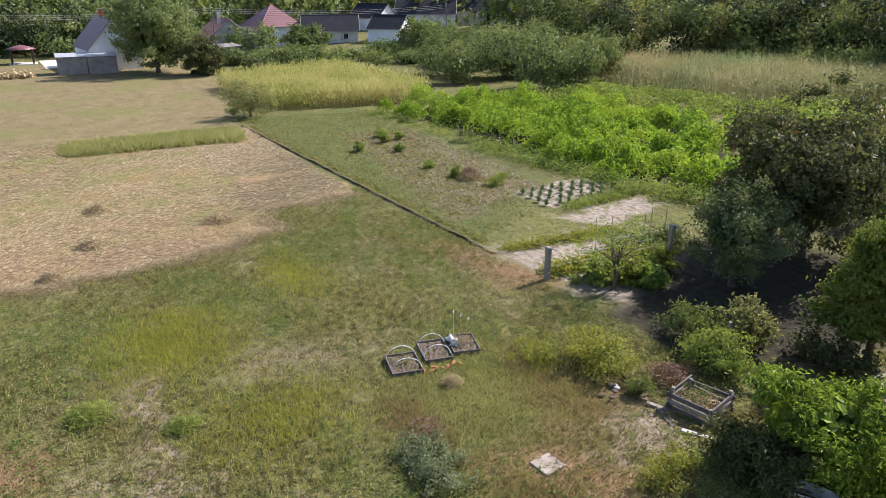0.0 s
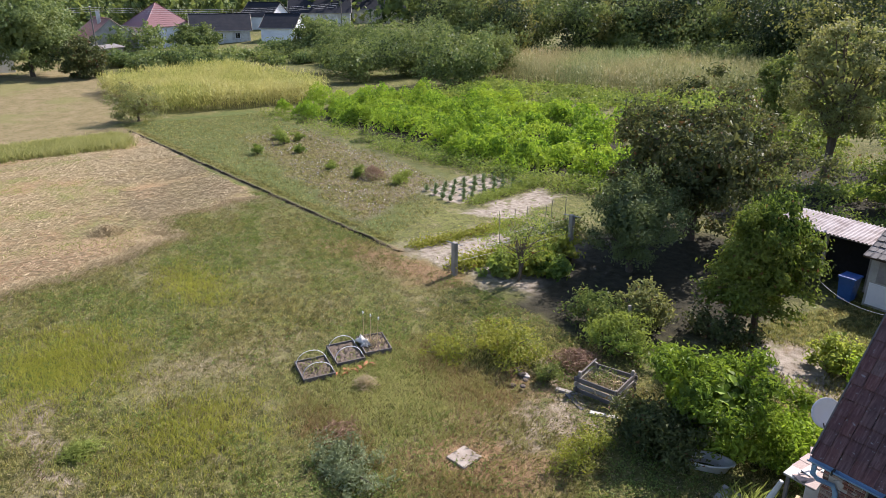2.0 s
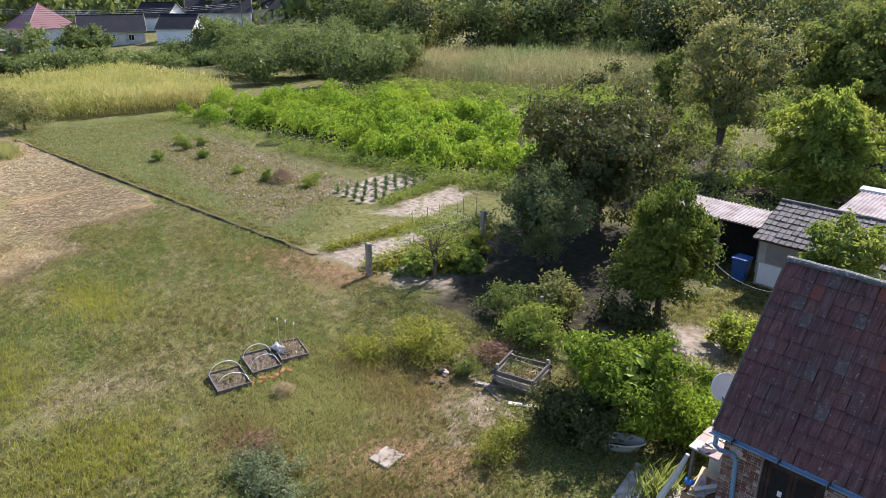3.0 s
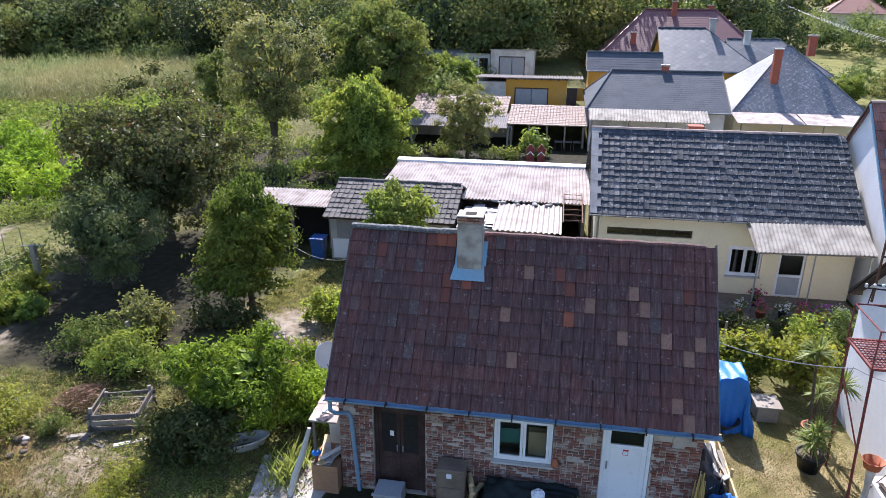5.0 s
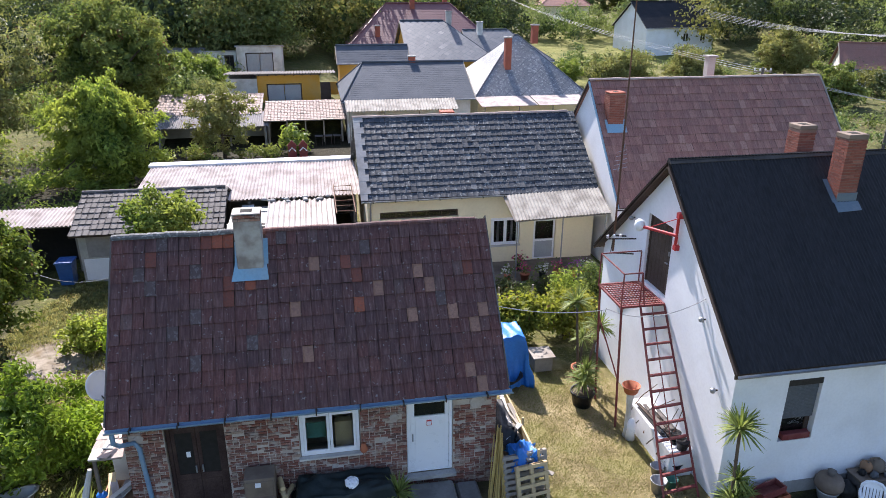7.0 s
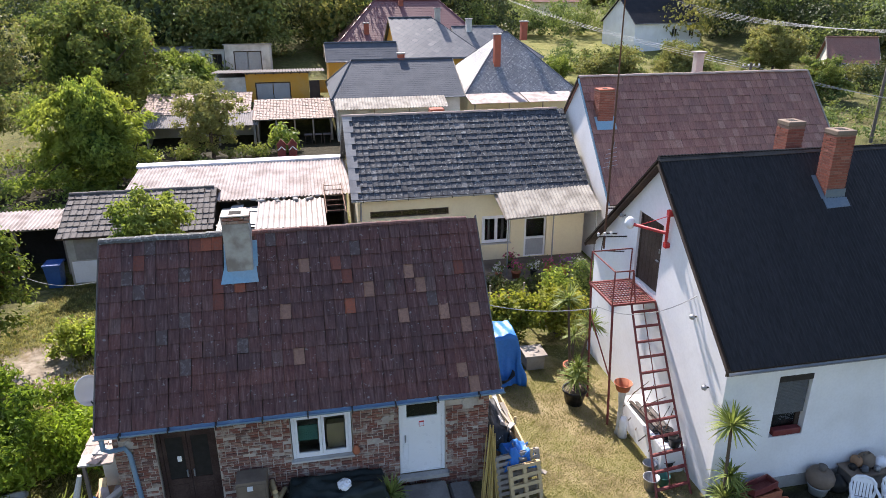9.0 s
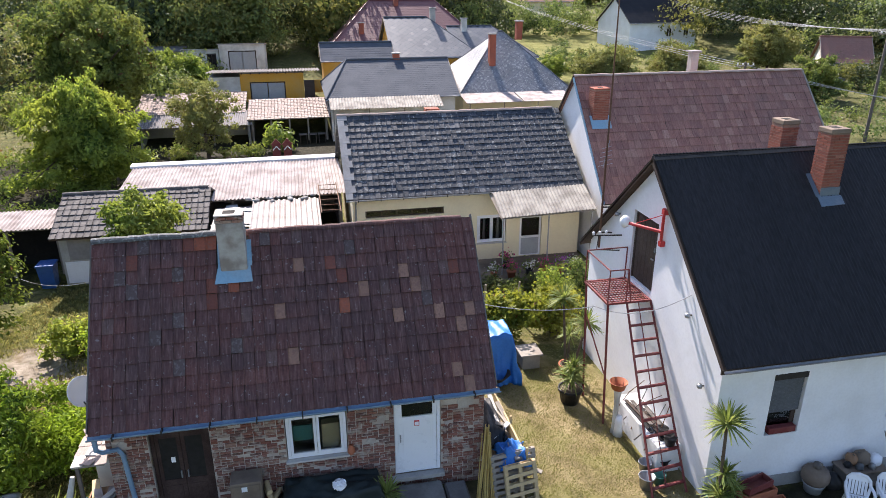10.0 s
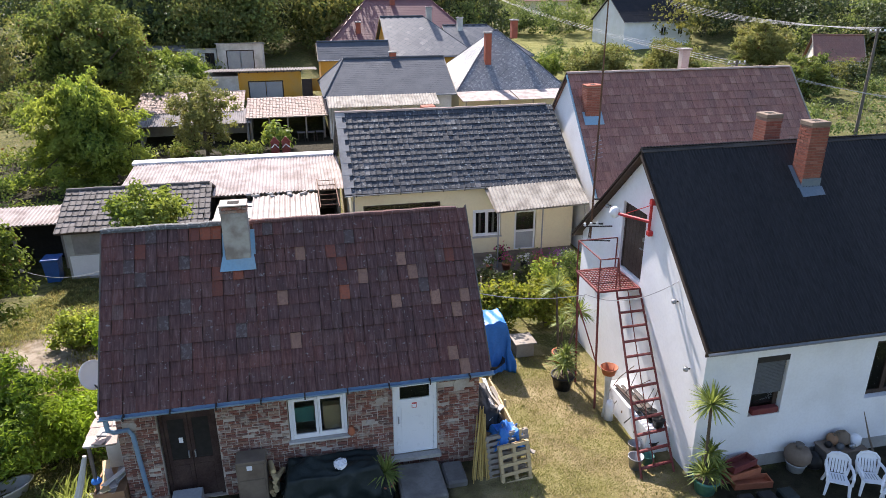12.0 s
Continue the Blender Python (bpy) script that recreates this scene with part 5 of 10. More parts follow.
def corrugated(m, length, run, wave=0.16, amp=0.028, thick=0.012, sag=0.0, seed=0):
    """A ridged sheet: waves across x, straight up y. Returns arrays in the world."""
    per = 6
    nx = int(length / wave * per) + 1
    x = np.linspace(0, length, nx)
    y = np.linspace(0, run, 6)
    xx, yy = np.meshgrid(x, y, indexing="ij")
    zz = amp * np.cos(2 * np.pi * xx / wave) + sag * np.sin(xx * 1.3 + seed) * np.sin(yy * 0.9 + seed * 2)
    top = np.stack([xx, yy, zz], -1).reshape(-1, 3)
    bot = top - np.array([0, 0, thick])
    idx = np.arange(nx * 6).reshape(nx, 6)
    f = np.stack([idx[:-1, :-1], idx[1:, :-1], idx[1:, 1:], idx[:-1, 1:]], -1).reshape(-1, 4)
    fb = f[:, ::-1] + len(top)
    e0 = np.stack([idx[:-1, 0], idx[:-1, 0] + len(top), idx[1:, 0] + len(top), idx[1:, 0]], -1)
    v = np.concatenate([top, bot])
    q = np.array(m)
    return v @ q[:3, :3].T + q[:3, 3], np.concatenate([f, fb, e0])


def sheet_part(name, arrays, material, parent, label=""):
    v, f = join_arrays(arrays)
    org = np.array(ORIGIN.get(parent.name, Vector())) if parent else 0
    ob = new(name, fast_mesh(name, v - org, f, material))
    ob.parent = parent
    if label:
        tagged(ob, label)
    return ob


def brickwork(x0, x1, y0, y1, z0, z1, bw=0.25, bh=0.075, seed=0, taper=None):
    """Courses of single bricks round a chimney shaft, with a mortar core."""
    g = np.random.default_rng(seed)
    bm = bmesh.new()
    k, z = 0, z0
    while z + bh <= z1 + 1e-6:
        off = 0.0 if k % 2 else bw / 2
        for y in (y0, y1):
            x = x0 - 0.048 - off
            while x < x1 + 0.02:
                a, b = max(x, x0 - 0.048), min(x + bw - 0.012, x1 + 0.048)
                if b - a > 0.04:
                    j = g.normal() * 0.003
                    box(a, b, y - 0.05 + j, y + 0.05 + j, z, z + bh - 0.016, bm=bm)
                x += bw
        for x in (x0, x1):
            y = y0 + 0.05 - (bw / 2 - off)
            while y < y1 - 0.05:
                a, b = max(y, y0 + 0.05), min(y + bw - 0.012, y1 - 0.05)
                if b - a > 0.04:
                    j = g.normal() * 0.003
                    box(x - 0.048 + j, x + 0.048 + j, a, b, z, z + bh - 0.016, bm=bm)
                y += bw
        z += bh
        k += 1
    return bm


def brick_chimney(parent, x0, x1, y0, y1, z0, z1, cap=CORR_DARK, cap_h=0.10, seed=0):
    ch = part("chimney", box(x0 - 0.038, x1 + 0.038, y0 - 0.038, y1 + 0.038, z0, z1), BRICK_MORTAR, parent, "red brick chimney with a cement cap")
    ob = part("brickwork", brickwork(x0, x1, y0, y1, z0, z1, seed=seed), BRICK_CHIM, ch)
    tagged(ob, kind="stuff")
    bm = box(x0 - 0.06, x1 + 0.06, y0 - 0.06, y1 + 0.06, z1, z1 + cap_h, 0.015)
    part("cap", bm, cap, ch)
    part("flue", box((x0 + x1) / 2 - 0.11, (x0 + x1) / 2 + 0.11, (y0 + y1) / 2 - 0.11, (y0 + y1) / 2 + 0.11, z1 + cap_h - 0.02, z1 + cap_h + 0.006), INSIDE_SHADE, ch)
    return ch


def window(parent, x0, x1, z0, z1, y, name="window", sashes=2, frame=PVC, sill=True, deep=0.12):
    """A framed window in a wall whose outer face is y, facing -y."""
    w = part(name, wall((x0, y + deep - 0.06), (1, 0), x1 - x0, z0, z1, 0.06, [(0.07, x1 - x0 - 0.07, z0 + 0.07, z1 - 0.07)]), frame, parent)
    step = (x1 - x0 - 0.14) / sashes
    for k in range(sashes):
        a = x0 + 0.07 + k * step
        sash = part("sash", wall((a + 0.005, y + deep - 0.075), (1, 0), step - 0.01, z0 + 0.075, z1 - 0.075, 0.05, [(0.06, step - 0.07, z0 + 0.135, z1 - 0.135)]), frame, w)
        part("pane", box(a + 0.06, a + step - 0.06, y + deep - 0.055, y + deep - 0.045, z0 + 0.13, z1 - 0.13), GLASS, w)
    if sill:
        part("sill", box(x0 - 0.05, x1 + 0.05, y - 0.10, y + deep - 0.06, z0 - 0.05, z0 - 0.002, 0.01), CONCRETE_PALE, w)
    return w


def gutter(parent, x0, x1, y, z, material, r=0.065, brackets=True, drop=0.0):
    """Half-round gutter under an eave, with straps."""
    bm = bmesh.new()
    n = 7
    rows = []
    for x, dz in ((x0, 0), (x1, -drop)):
        outer = [bm.verts.new((x, y + r * math.cos(a), z + dz + r * math.sin(a))) for a in (math.pi + math.pi * k / n for k in range(n + 1))]
        inner = [bm.verts.new((x, y + (r - 0.006) * math.cos(a), z + dz + (r - 0.006) * math.sin(a))) for a in (math.pi + math.pi * k / n for k in range(n + 1))]
        rows.append((outer, inner))
    (o0, i0), (o1, i1) = rows
    for k in range(n):
        bm.faces.new((o0[k], o0[k + 1], o1[k + 1], o1[k]))
        bm.faces.new((i0[k + 1], i0[k], i1[k], i1[k + 1]))
    bm.faces.new((o0[0], o1[0], i1[0], i0[0]))
    bm.faces.new((o0[n], i0[n], i1[n], o1[n]))
    for o, i in rows:
        for k in range(n):
            bm.faces.new((o[k], i[k], i[k + 1], o[k + 1]))
    gut = part("gutter", bm, material, parent)
    if brackets:
        x = x0 + 0.5
        while x < x1:
            part("strap", box(x - 0.015, x + 0.015, y - r - 0.012, y + r, z - r - 0.01 - drop * (x - x0) / (x1 - x0), z + 0.012), BLACK_IRON, gut)
            x += 0.95
    return gut


def ridge_caps(parent, x0, x1, y, z, material, step=0.36, r=0.11, name="ridge_tile", seed=5):
    g = np.random.default_rng(seed)
    n = int((x1 - x0) / step)
    bm = bmesh.new()
    for a in range(7):
        t = math.pi * a / 6
        for x, s in ((0, 1.0), (step * 1.08, 0.9)):
            for rr in (r, r - 0.018):
                bm.verts.new((x, rr * s * math.cos(t), rr * s * math.sin(t) * 0.85))
    bm.verts.ensure_lookup_table()
    for a in range(6):
        i, j = 4 * a, 4 * (a + 1)
        v = bm.verts
        for q in ((i, i + 2, j + 2, j), (i + 1, j + 1, j + 3, i + 3), (i, j, j + 1, i + 1), (i + 2, i + 3, j + 3, j + 2)):
            bm.faces.new([v[k] for k in q])
    me = bpy.data.meshes.new(name)
    bm.to_mesh(me)
    bm.free()
    me.materials.append(material)
    org = ORIGIN.get(parent.name, Vector())
    for k in range(n):
        ob = new(name, me)
        ob.parent = parent
        ob.matrix_basis = Matrix.Translation(-org) @ pose(x0 + k * step, y, z + 0.006 * g.normal(), 0, g.normal() * 1.2, g.normal() * 1.5)


def gable_shell(parent, x0, x1, y0, y1, base, eave, ridge_z, material, thick=0.3, front=(), left=(), right=(), over=0.0):
    """Four walls with two gables at the x ends; eave heights are those of the wall's top."""
    mid, run = (y1 - y0) / 2, y1 - y0
    top = lambda u: eave + (ridge_z - eave) * (1 - abs(u - mid) / mid)
    part("front_wall", wall((x0 + thick, y0), (1, 0), x1 - x0 - 2 * thick, base, eave, thick, [(a - thick, b - thick, c, d) for a, b, c, d in front]), material, parent)
    part("back_wall", wall((x1 - thick, y1), (-1, 0), x1 - x0 - 2 * thick, base, eave, thick), material, parent)
    part("gable_wall", wall((x0 + thick, y0), (0, 1), run, base, top, thick, left, breaks=(mid,)), material, parent)
    part("gable_wall", wall((x1, y0), (0, 1), run, base, top, thick, right, breaks=(mid,)), material, parent)


# ---- the small brick house ----
ODD_TILES = {}
for mat, places in (
    (TILE_BEIGE, ((24, 7), (28, 8), (29, 7), (27, 5), (31, 5), (34, 5), (33, 4), (17, 3), (32, 1), (33, 0), (18, 9), (16, 6))),
    (TILE_ORANGE, ((22, 6), (12, 8), (9, 11), (10, 11))),
    (TILE_RED, ((33, 8), (21, 9), (22, 8), (10, 8), (10, 7), (8, 11), (3, 10))),
    (TILE_ASH, ((5, 5), (7, 9), (15, 11), (4, 11), (3, 8), (7, 6), (7, 3), (23, 10), (2, 9), (30, 6), (12, 4))),
):
    ODD_TILES.update({place: mat for place in places})


def brick_house():
    h = thing("brick_house", "small old brick house with a dark maroon tiled roof", "house", (4.3, 2.3, -0.35))
    x0, x1, y1, base, eave = 0.18, 8.42, 4.64, -0.6, 2.50
    holes = [(1.0 - x0, 2.26 - x0, -0.33, 2.13), (3.85 - x0, 5.22 - x0, 0.93, 2.14), (6.29 - x0, 7.38 - x0, 0.13, 2.21)]
    ridge_y, ridge_z = 2.32, 5.67
    gable_shell(h, x0, x1, 0.012, y1, base, eave, ridge_z - 0.28, MORTAR, 0.36, holes)
    part("floor", box(x0 + 0.3, x1 - 0.3, 0.3, y1 - 0.3, -0.4, -0.3), CONCRETE, h)
    part("room_lining", box(x0 + 0.4, x1 - 0.4, 2.2, 2.3, -0.3, 2.45), PLASTER_DIRTY, h)
    # bricks of the front, row by row, with patches of old render over them
    g = np.random.default_rng(17)
    bl, bh, gap = 0.25, 0.072, 0.019
    sizes = [(bl - gap, 1.0), (bl - gap, 0.9), (bl / 2 - gap, 1.0)]
    front_wall = [o for o in h.children if o.name.startswith("front_wall")][0]
    org = ORIGIN[front_wall.name]
    meshes = []
    for ln, k in sizes:
        bm = box(0, ln, 0, 0.05, 0, (bh - gap) * k, 0.008)
        for v in bm.verts:
            v.co += Vector((0, g.normal() * 0.004, g.normal() * 0.003))
        me = bpy.data.meshes.new("brick")
        bm.to_mesh(me)
        bm.free()
        me.materials.append(BRICK)
        meshes.append(me)
    patches = [(g.uniform(x0, x1), g.uniform(0, 2.4), g.uniform(0.06, 0.15)) for _ in range(9)] + [(7.95, 1.95, 0.22), (6.0, 1.75, 0.14), (5.75, 1.2, 0.12), (0.5, 1.9, 0.12)]
    rest, made = [], 0
    rows = int((eave - base) / bh)
    for r in range(rows):
        z = base + r * bh
        x = x0 + (0 if r % 2 else -bl / 2)
        while x < x1:
            half = g.random() < 0.12
            ln = (bl / 2 if half else bl) - gap
            a, b = max(x, x0), min(x + ln, x1)
            cx, cz = (a + b) / 2, z + bh / 2
            blocked = False
            for u0, u1, w0, w1 in holes:
                lo, hi = u0 + x0 - 0.012, u1 + x0 + 0.012
                if w0 < z + bh and z < w1 and lo < b and a < hi:
                    if a < lo - 0.05:
                        b = lo
                    elif b > hi + 0.05:
                        a = hi
                    else:
                        blocked = True
            bare = all(math.hypot(cx - qx, (cz - qz) * 1.3) > qr * (0.8 + 0.5 * g.random()) for qx, qz, qr in patches) and g.random() > 0.05
            if b - a > 0.04 and not blocked and bare:
                y = -0.012 + g.normal() * 0.006
                if made < 300 and z > 0.2 and abs((b - a) - (bl - gap)) < 0.01:
                    ob = new("brick", meshes[made % 2])
                    ob.parent = front_wall
                    ob.matrix_basis = Matrix.Translation(-org) @ pose(a, y, z, 0, g.normal() * 0.8, g.normal() * 0.6)
                    made += 1
                else:
                    rest.append((a, b, y, z))
            x += ln + gap
    vs, fs = [], []
    for k, (a, b, y, z) in enumerate(rest):
        t = z + bh - gap
        vs += [(a, y, z), (b, y, z), (b, y + 0.05, z), (a, y + 0.05, z), (a, y, t), (b, y, t), (b, y + 0.05, t), (a, y + 0.05, t)]
        fs += [tuple(8 * k + i for i in q) for q in ((0, 1, 5, 4), (1, 2, 6, 5), (3, 0, 4, 7), (4, 5, 6, 7), (3, 2, 1, 0))]
    ob = new("brick_rest", fast_mesh("brick_rest", np.array(vs) - np.array(org), np.array(fs), BRICK_REST))
    ob.parent = front_wall
    tagged(ob, kind="stuff")
    for qx, qz, qr in patches:
        if any(u0 + x0 - qr < qx < u1 + x0 + qr and w0 - qr < qz < w1 + qr for u0, u1, w0, w1 in holes):
            continue
        bm = bmesh.new()
        n = 11
        ring = [(qx + qr * (0.75 + 0.3 * g.random()) * math.cos(2 * math.pi * k / n), qz + qr * (0.6 + 0.3 * g.random()) * math.sin(2 * math.pi * k / n)) for k in range(n)]
        ring = [(min(max(a, x0 + 0.01), x1 - 0.01), min(b, eave - 0.02)) for a, b in ring]
        lo = [bm.verts.new((a, 0.010, b)) for a, b in ring]
        hi = [bm.verts.new((qx + (a - qx) * 0.93, -0.010 - 0.006 * g.random(), qz + (b - qz) * 0.93)) for a, b in ring]
        bm.faces.new(hi)
        for k in range(n):
            bm.faces.new((lo[k], lo[(k + 1) % n], hi[(k + 1) % n], hi[k]))
        part("render_patch", bm, RENDER_PATCH, front_wall)
    # roof
    run = Vector((0, ridge_y + 0.30, ridge_z - 2.46))
    deck = part("roof", slab((0, -0.30, 2.43), (8.6, -0.30, 2.43), (8.6, ridge_y, ridge_z - 0.03), (0, ridge_y, ridge_z - 0.03), 0.07), WOOD_DARK, h, "steep roof of weathered maroon tiles, some replaced in orange")
    part("back_slope", slab((0, 2 * ridge_y + 0.30, 2.43), (8.6, 2 * ridge_y + 0.30, 2.43), (8.6, ridge_y, ridge_z - 0.03), (0, ridge_y, ridge_z - 0.03), 0.07), TILE_MAROON_REST, deck)
    m = slope_frame((0.0, -0.33, 2.45), (1, 0, 0), run)
    lay_tiles(deck, m, 36, 12, 8.6 / 36, run.length / 12, TILE_MAROON, TILE_MAROON_REST, 280, 3, jitter=0.004, keep=lambda i, j: not (11 <= i <= 13 and j >= 9), odd=ODD_TILES)
    ridge_caps(deck, 0.0, 2.70, ridge_y, ridge_z - 0.01, RIDGE_LICHEN, 0.38, 0.12)
    ridge_caps(deck, 3.30, 8.6, ridge_y, ridge_z - 0.02, TILE_MAROON, 0.36, 0.095)
    part("verge_board", slab((8.60, -0.34, 2.52), (8.63, -0.34, 2.52), (8.63, ridge_y, ridge_z + 0.06), (8.60, ridge_y, ridge_z + 0.06), 0.14), WOOD_OLD, deck)
    part("verge_board", slab((-0.03, -0.34, 2.50), (0.0, -0.34, 2.50), (0.0, ridge_y, ridge_z + 0.04), (-0.03, ridge_y, ridge_z + 0.04), 0.10), WOOD_OLD, deck)
    # chimney
    ch = part("chimney", box(2.72, 3.30, 1.66, 2.14, 4.5, 6.12, 0.02), RENDER_STAINED, h, "rendered chimney with a brick top and blue flashing")
    tagged(part("brick_top", brickwork(2.76, 3.26, 1.70, 2.10, 6.12, 6.28, seed=12), BRICK_REST, ch), kind="stuff")
    part("chimney_top", box(2.70, 3.32, 1.64, 2.16, 6.27, 6.30, 0.012), RENDER_PATCH, ch)
    part("flue", box(2.88, 3.14, 1.78, 2.02, 6.28, 6.305), INSIDE_SHADE, ch)
    sl = run.normalized()
    a = Vector((2.58, 1.48, 2.46 + (1.48 + 0.30) / run.y * run.z + 0.135))
    up = sl * 1.0
    part("flashing", slab(a, a + Vector((0.82, 0, 0)), a + Vector((0.78, 0, 0)) + up * 0.4, a + Vector((0.08, 0, 0)) + up * 0.4, 0.008), BLUE_FLASH, ch)
    part("flashing", slab(a + Vector((0.08, 0, 0)) + up * 0.38, a + Vector((0.14, 0, 0)) + up * 0.38, a + Vector((0.14, 0, 0)) + up * 0.95, a + Vector((0.08, 0, 0)) + up * 0.95, 0.008), BLUE_FLASH, ch)
    part("flashing", slab(a + Vector((0.72, 0, 0)) + up * 0.38, a + Vector((0.82, 0, 0)) + up * 0.38, a + Vector((0.82, 0, 0)) + up * 1.0, a + Vector((0.72, 0, 0)) + up * 1.0, 0.008), BLUE_FLASH, ch)
    # gutter and downpipe
    gutter(h, -0.02, 8.68, -0.40, 2.43, BLUE_ZINC, 0.075)
    part("downpipe", tube([(0.12, -0.40, 2.36), (0.12, -0.40, 2.12), (0.20, -0.30, 1.98), (0.42, -0.08, 1.86), (0.50, -0.07, 1.7), (0.56, -0.07, 0.6), (0.62, -0.07, -0.35)], 0.052, 10), BLUE_ZINC, h, "pale blue zinc downpipe")
    # openings
    win = window(h, 3.87, 5.20, 0.95, 2.12, 0.0, sashes=2, deep=0.10)
    part("curtain", box(3.98, 4.45, 0.14, 0.16, 1.35, 1.75), PLASTIC_GREEN, win, "pale green boxes behind the glass")
    part("carton", box(4.65, 5.05, 0.3, 0.5, 0.95, 1.6), WOOD_PALE, win)
    door = part("front_door", wall((6.30, 0.03), (1, 0), 1.07, 0.14, 2.20, 0.07, [(0.08, 0.99, 0.17, 2.12)]), PVC, h, "white plastic door with a dark glazed top")
    part("leaf", wall((6.385, 0.045), (1, 0), 0.90, 0.175, 2.115, 0.05, [(0.09, 0.81, 1.68, 2.03)]), PVC, door)
    part("panel", box(6.50, 7.17, 0.036, 0.044, 0.27, 1.60, 0.003), PVC, door)
    part("pane", box(6.47, 7.20, 0.06, 0.07, 1.67, 2.04), GLASS, door)
    # sheet behind the glass, painted near-black as the unlit room
    part("dark_room", box(6.40, 7.27, 0.20, 0.21, 1.5, 2.1), INSIDE_SHADE, door)
    part("door_handle", box(6.415, 6.445, 0.0, 0.04, 1.02, 1.22, 0.006), GREY_ZINC, door)
    part("notice", box(6.76, 6.88, 0.030, 0.036, 1.42, 1.57), BRIGHT_RED, door, "small red and white notice")
    part("notice_sheet", box(6.772, 6.868, 0.026, 0.030, 1.435, 1.53), PVC, door)
    part("threshold", box(6.2, 7.45, -0.16, 0.10, 0.02, 0.13, 0.01), CONCRETE, h)
    old = part("double_door", wall((1.02, 0.10), (1, 0), 1.22, -0.33, 2.12, 0.08, [(0.08, 1.14, -0.33, 2.04)]), WOOD_PEELED, h, "dark brown panelled double door, worn")
    for k in range(2):
        a = 1.105 + k * 0.53
        leaf = part("leaf", wall((a, 0.12), (1, 0), 0.52, -0.31, 2.03, 0.05, [(0.08, 0.44, 0.75, 1.85)]), WOOD_PEELED, old)
        part("glazed_panel", box(a + 0.07, a + 0.45, 0.135, 0.15, 0.74, 1.86), INSIDE_SHADE, leaf)
        part("raised_panel", box(a + 0.09, a + 0.43, 0.108, 0.118, -0.15, 0.6, 0.004), WOOD_PEELED, leaf)
        part("door_handle", box(a + (0.44 if k == 0 else 0.05), a + (0.47 if k == 0 else 0.08), 0.07, 0.12, 0.80, 0.98, 0.005), GREY_ZINC, leaf)
    part("notice", box(1.38, 1.47, 0.128, 0.134, 1.20, 1.34), PVC, old)
    return h


brick_house()


# ---- the white house with the outside ladder ----
def white_house():
    h = thing("white_house", "white plastered house with a black sheet roof", "house", (18.5, 2.64, -0.9))
    x0, x1, y0, y1, base = 13.75, 25.0, -1.15, 6.43, -1.4
    ridge_y, ridge_z, eave_z = 2.64, 6.80, 3.0
    slope = (ridge_z - eave_z) / (ridge_y + 1.49)
    eave = eave_z + (1.49 - 1.15) * slope - 0.16
    front = [(15.17 - x0, 16.08 - x0, 0.70, 2.42), (18.60 - x0, 19.85 - x0, 0.76, 2.46)]
    left = [(2.35 - y0, 3.72 - y0, 3.02, 5.06)]
    gable_shell(h, x0, x1, y0, y1, base, eave, ridge_z - 0.16, PLASTER_WHITE, 0.34, front, left)
    part("plinth", wall((x0 - 0.03, y0 - 0.03), (1, 0), x1 - x0, base, -0.55, 0.03), CONCRETE, h)
    part("attic_floor", box(x0 + 0.34, x1 - 0.34, y0 + 0.34, y1 - 0.34, 2.5, 2.6), WOOD_GREY, h)
    part("inner_wall", box(x0 + 0.34, x1 - 0.34, 1.8, 1.9, base, 2.5), PLASTER_DIRTY, h)
    # corrugated bitumen sheets on both slopes, in lapped rows
    run = Vector((0, ridge_y + 1.49, ridge_z - eave_z))
    roof = part("roof", slab((13.5, -1.46, 2.94), (25.3, -1.46, 2.96), (25.3, ridge_y, ridge_z - 0.05), (13.5, ridge_y, ridge_z - 0.05), 0.06), WOOD_DARK, h, "black corrugated bitumen roof")
    part("roof_board", slab((13.5, 2 * ridge_y + 1.46, 2.96), (25.3, 2 * ridge_y + 1.46, 2.96), (25.3, ridge_y, ridge_z - 0.05), (13.5, ridge_y, ridge_z - 0.05), 0.06), WOOD_DARK, roof)
    for side in (1, -1):
        rows = 1
        for k in range(rows):
            lift = 0.03 + 0.004 * (rows - k)
            start = Vector((13.53, -1.52 if side > 0 else 2 * ridge_y + 1.52, eave_z - 0.02)) + Vector((0, run.y * side, run.z)) * (k / rows)
            m = slope_frame(start, (1, 0, 0), (0, run.y * side, run.z))
            if side < 0:
                m = slope_frame(start + Vector((11.83, 0, 0)), (-1, 0, 0), (0, run.y * side, run.z))
            m = m @ pose(0, 0, lift)
            sheet_part("roof_sheet", [corrugated(m, 11.83, run.length / rows + 0.12, 0.095, 0.007, 0.008)], BITUMEN, roof)
    part("ridge_cap", tube([(13.52, ridge_y, ridge_z - 0.02), (25.35, ridge_y, ridge_z - 0.02)], 0.075, 8), BITUMEN, roof)
    for s in (1, -1):
        a, b = Vector((13.50, ridge_y, ridge_z - 0.02)), Vector((13.50, ridge_y - s * (ridge_y + 1.50), eave_z - 0.04))
        part("verge_board", slab(a, b, b + Vector((0.05, 0, 0)), a + Vector((0.05, 0, 0)), 0.10), WOOD_DARK, roof)
    for k in range(5):
        lo, hi = 13.52 + 2.38 * k, 13.46 + 2.38 * k + 2.46
        dip = 0.13
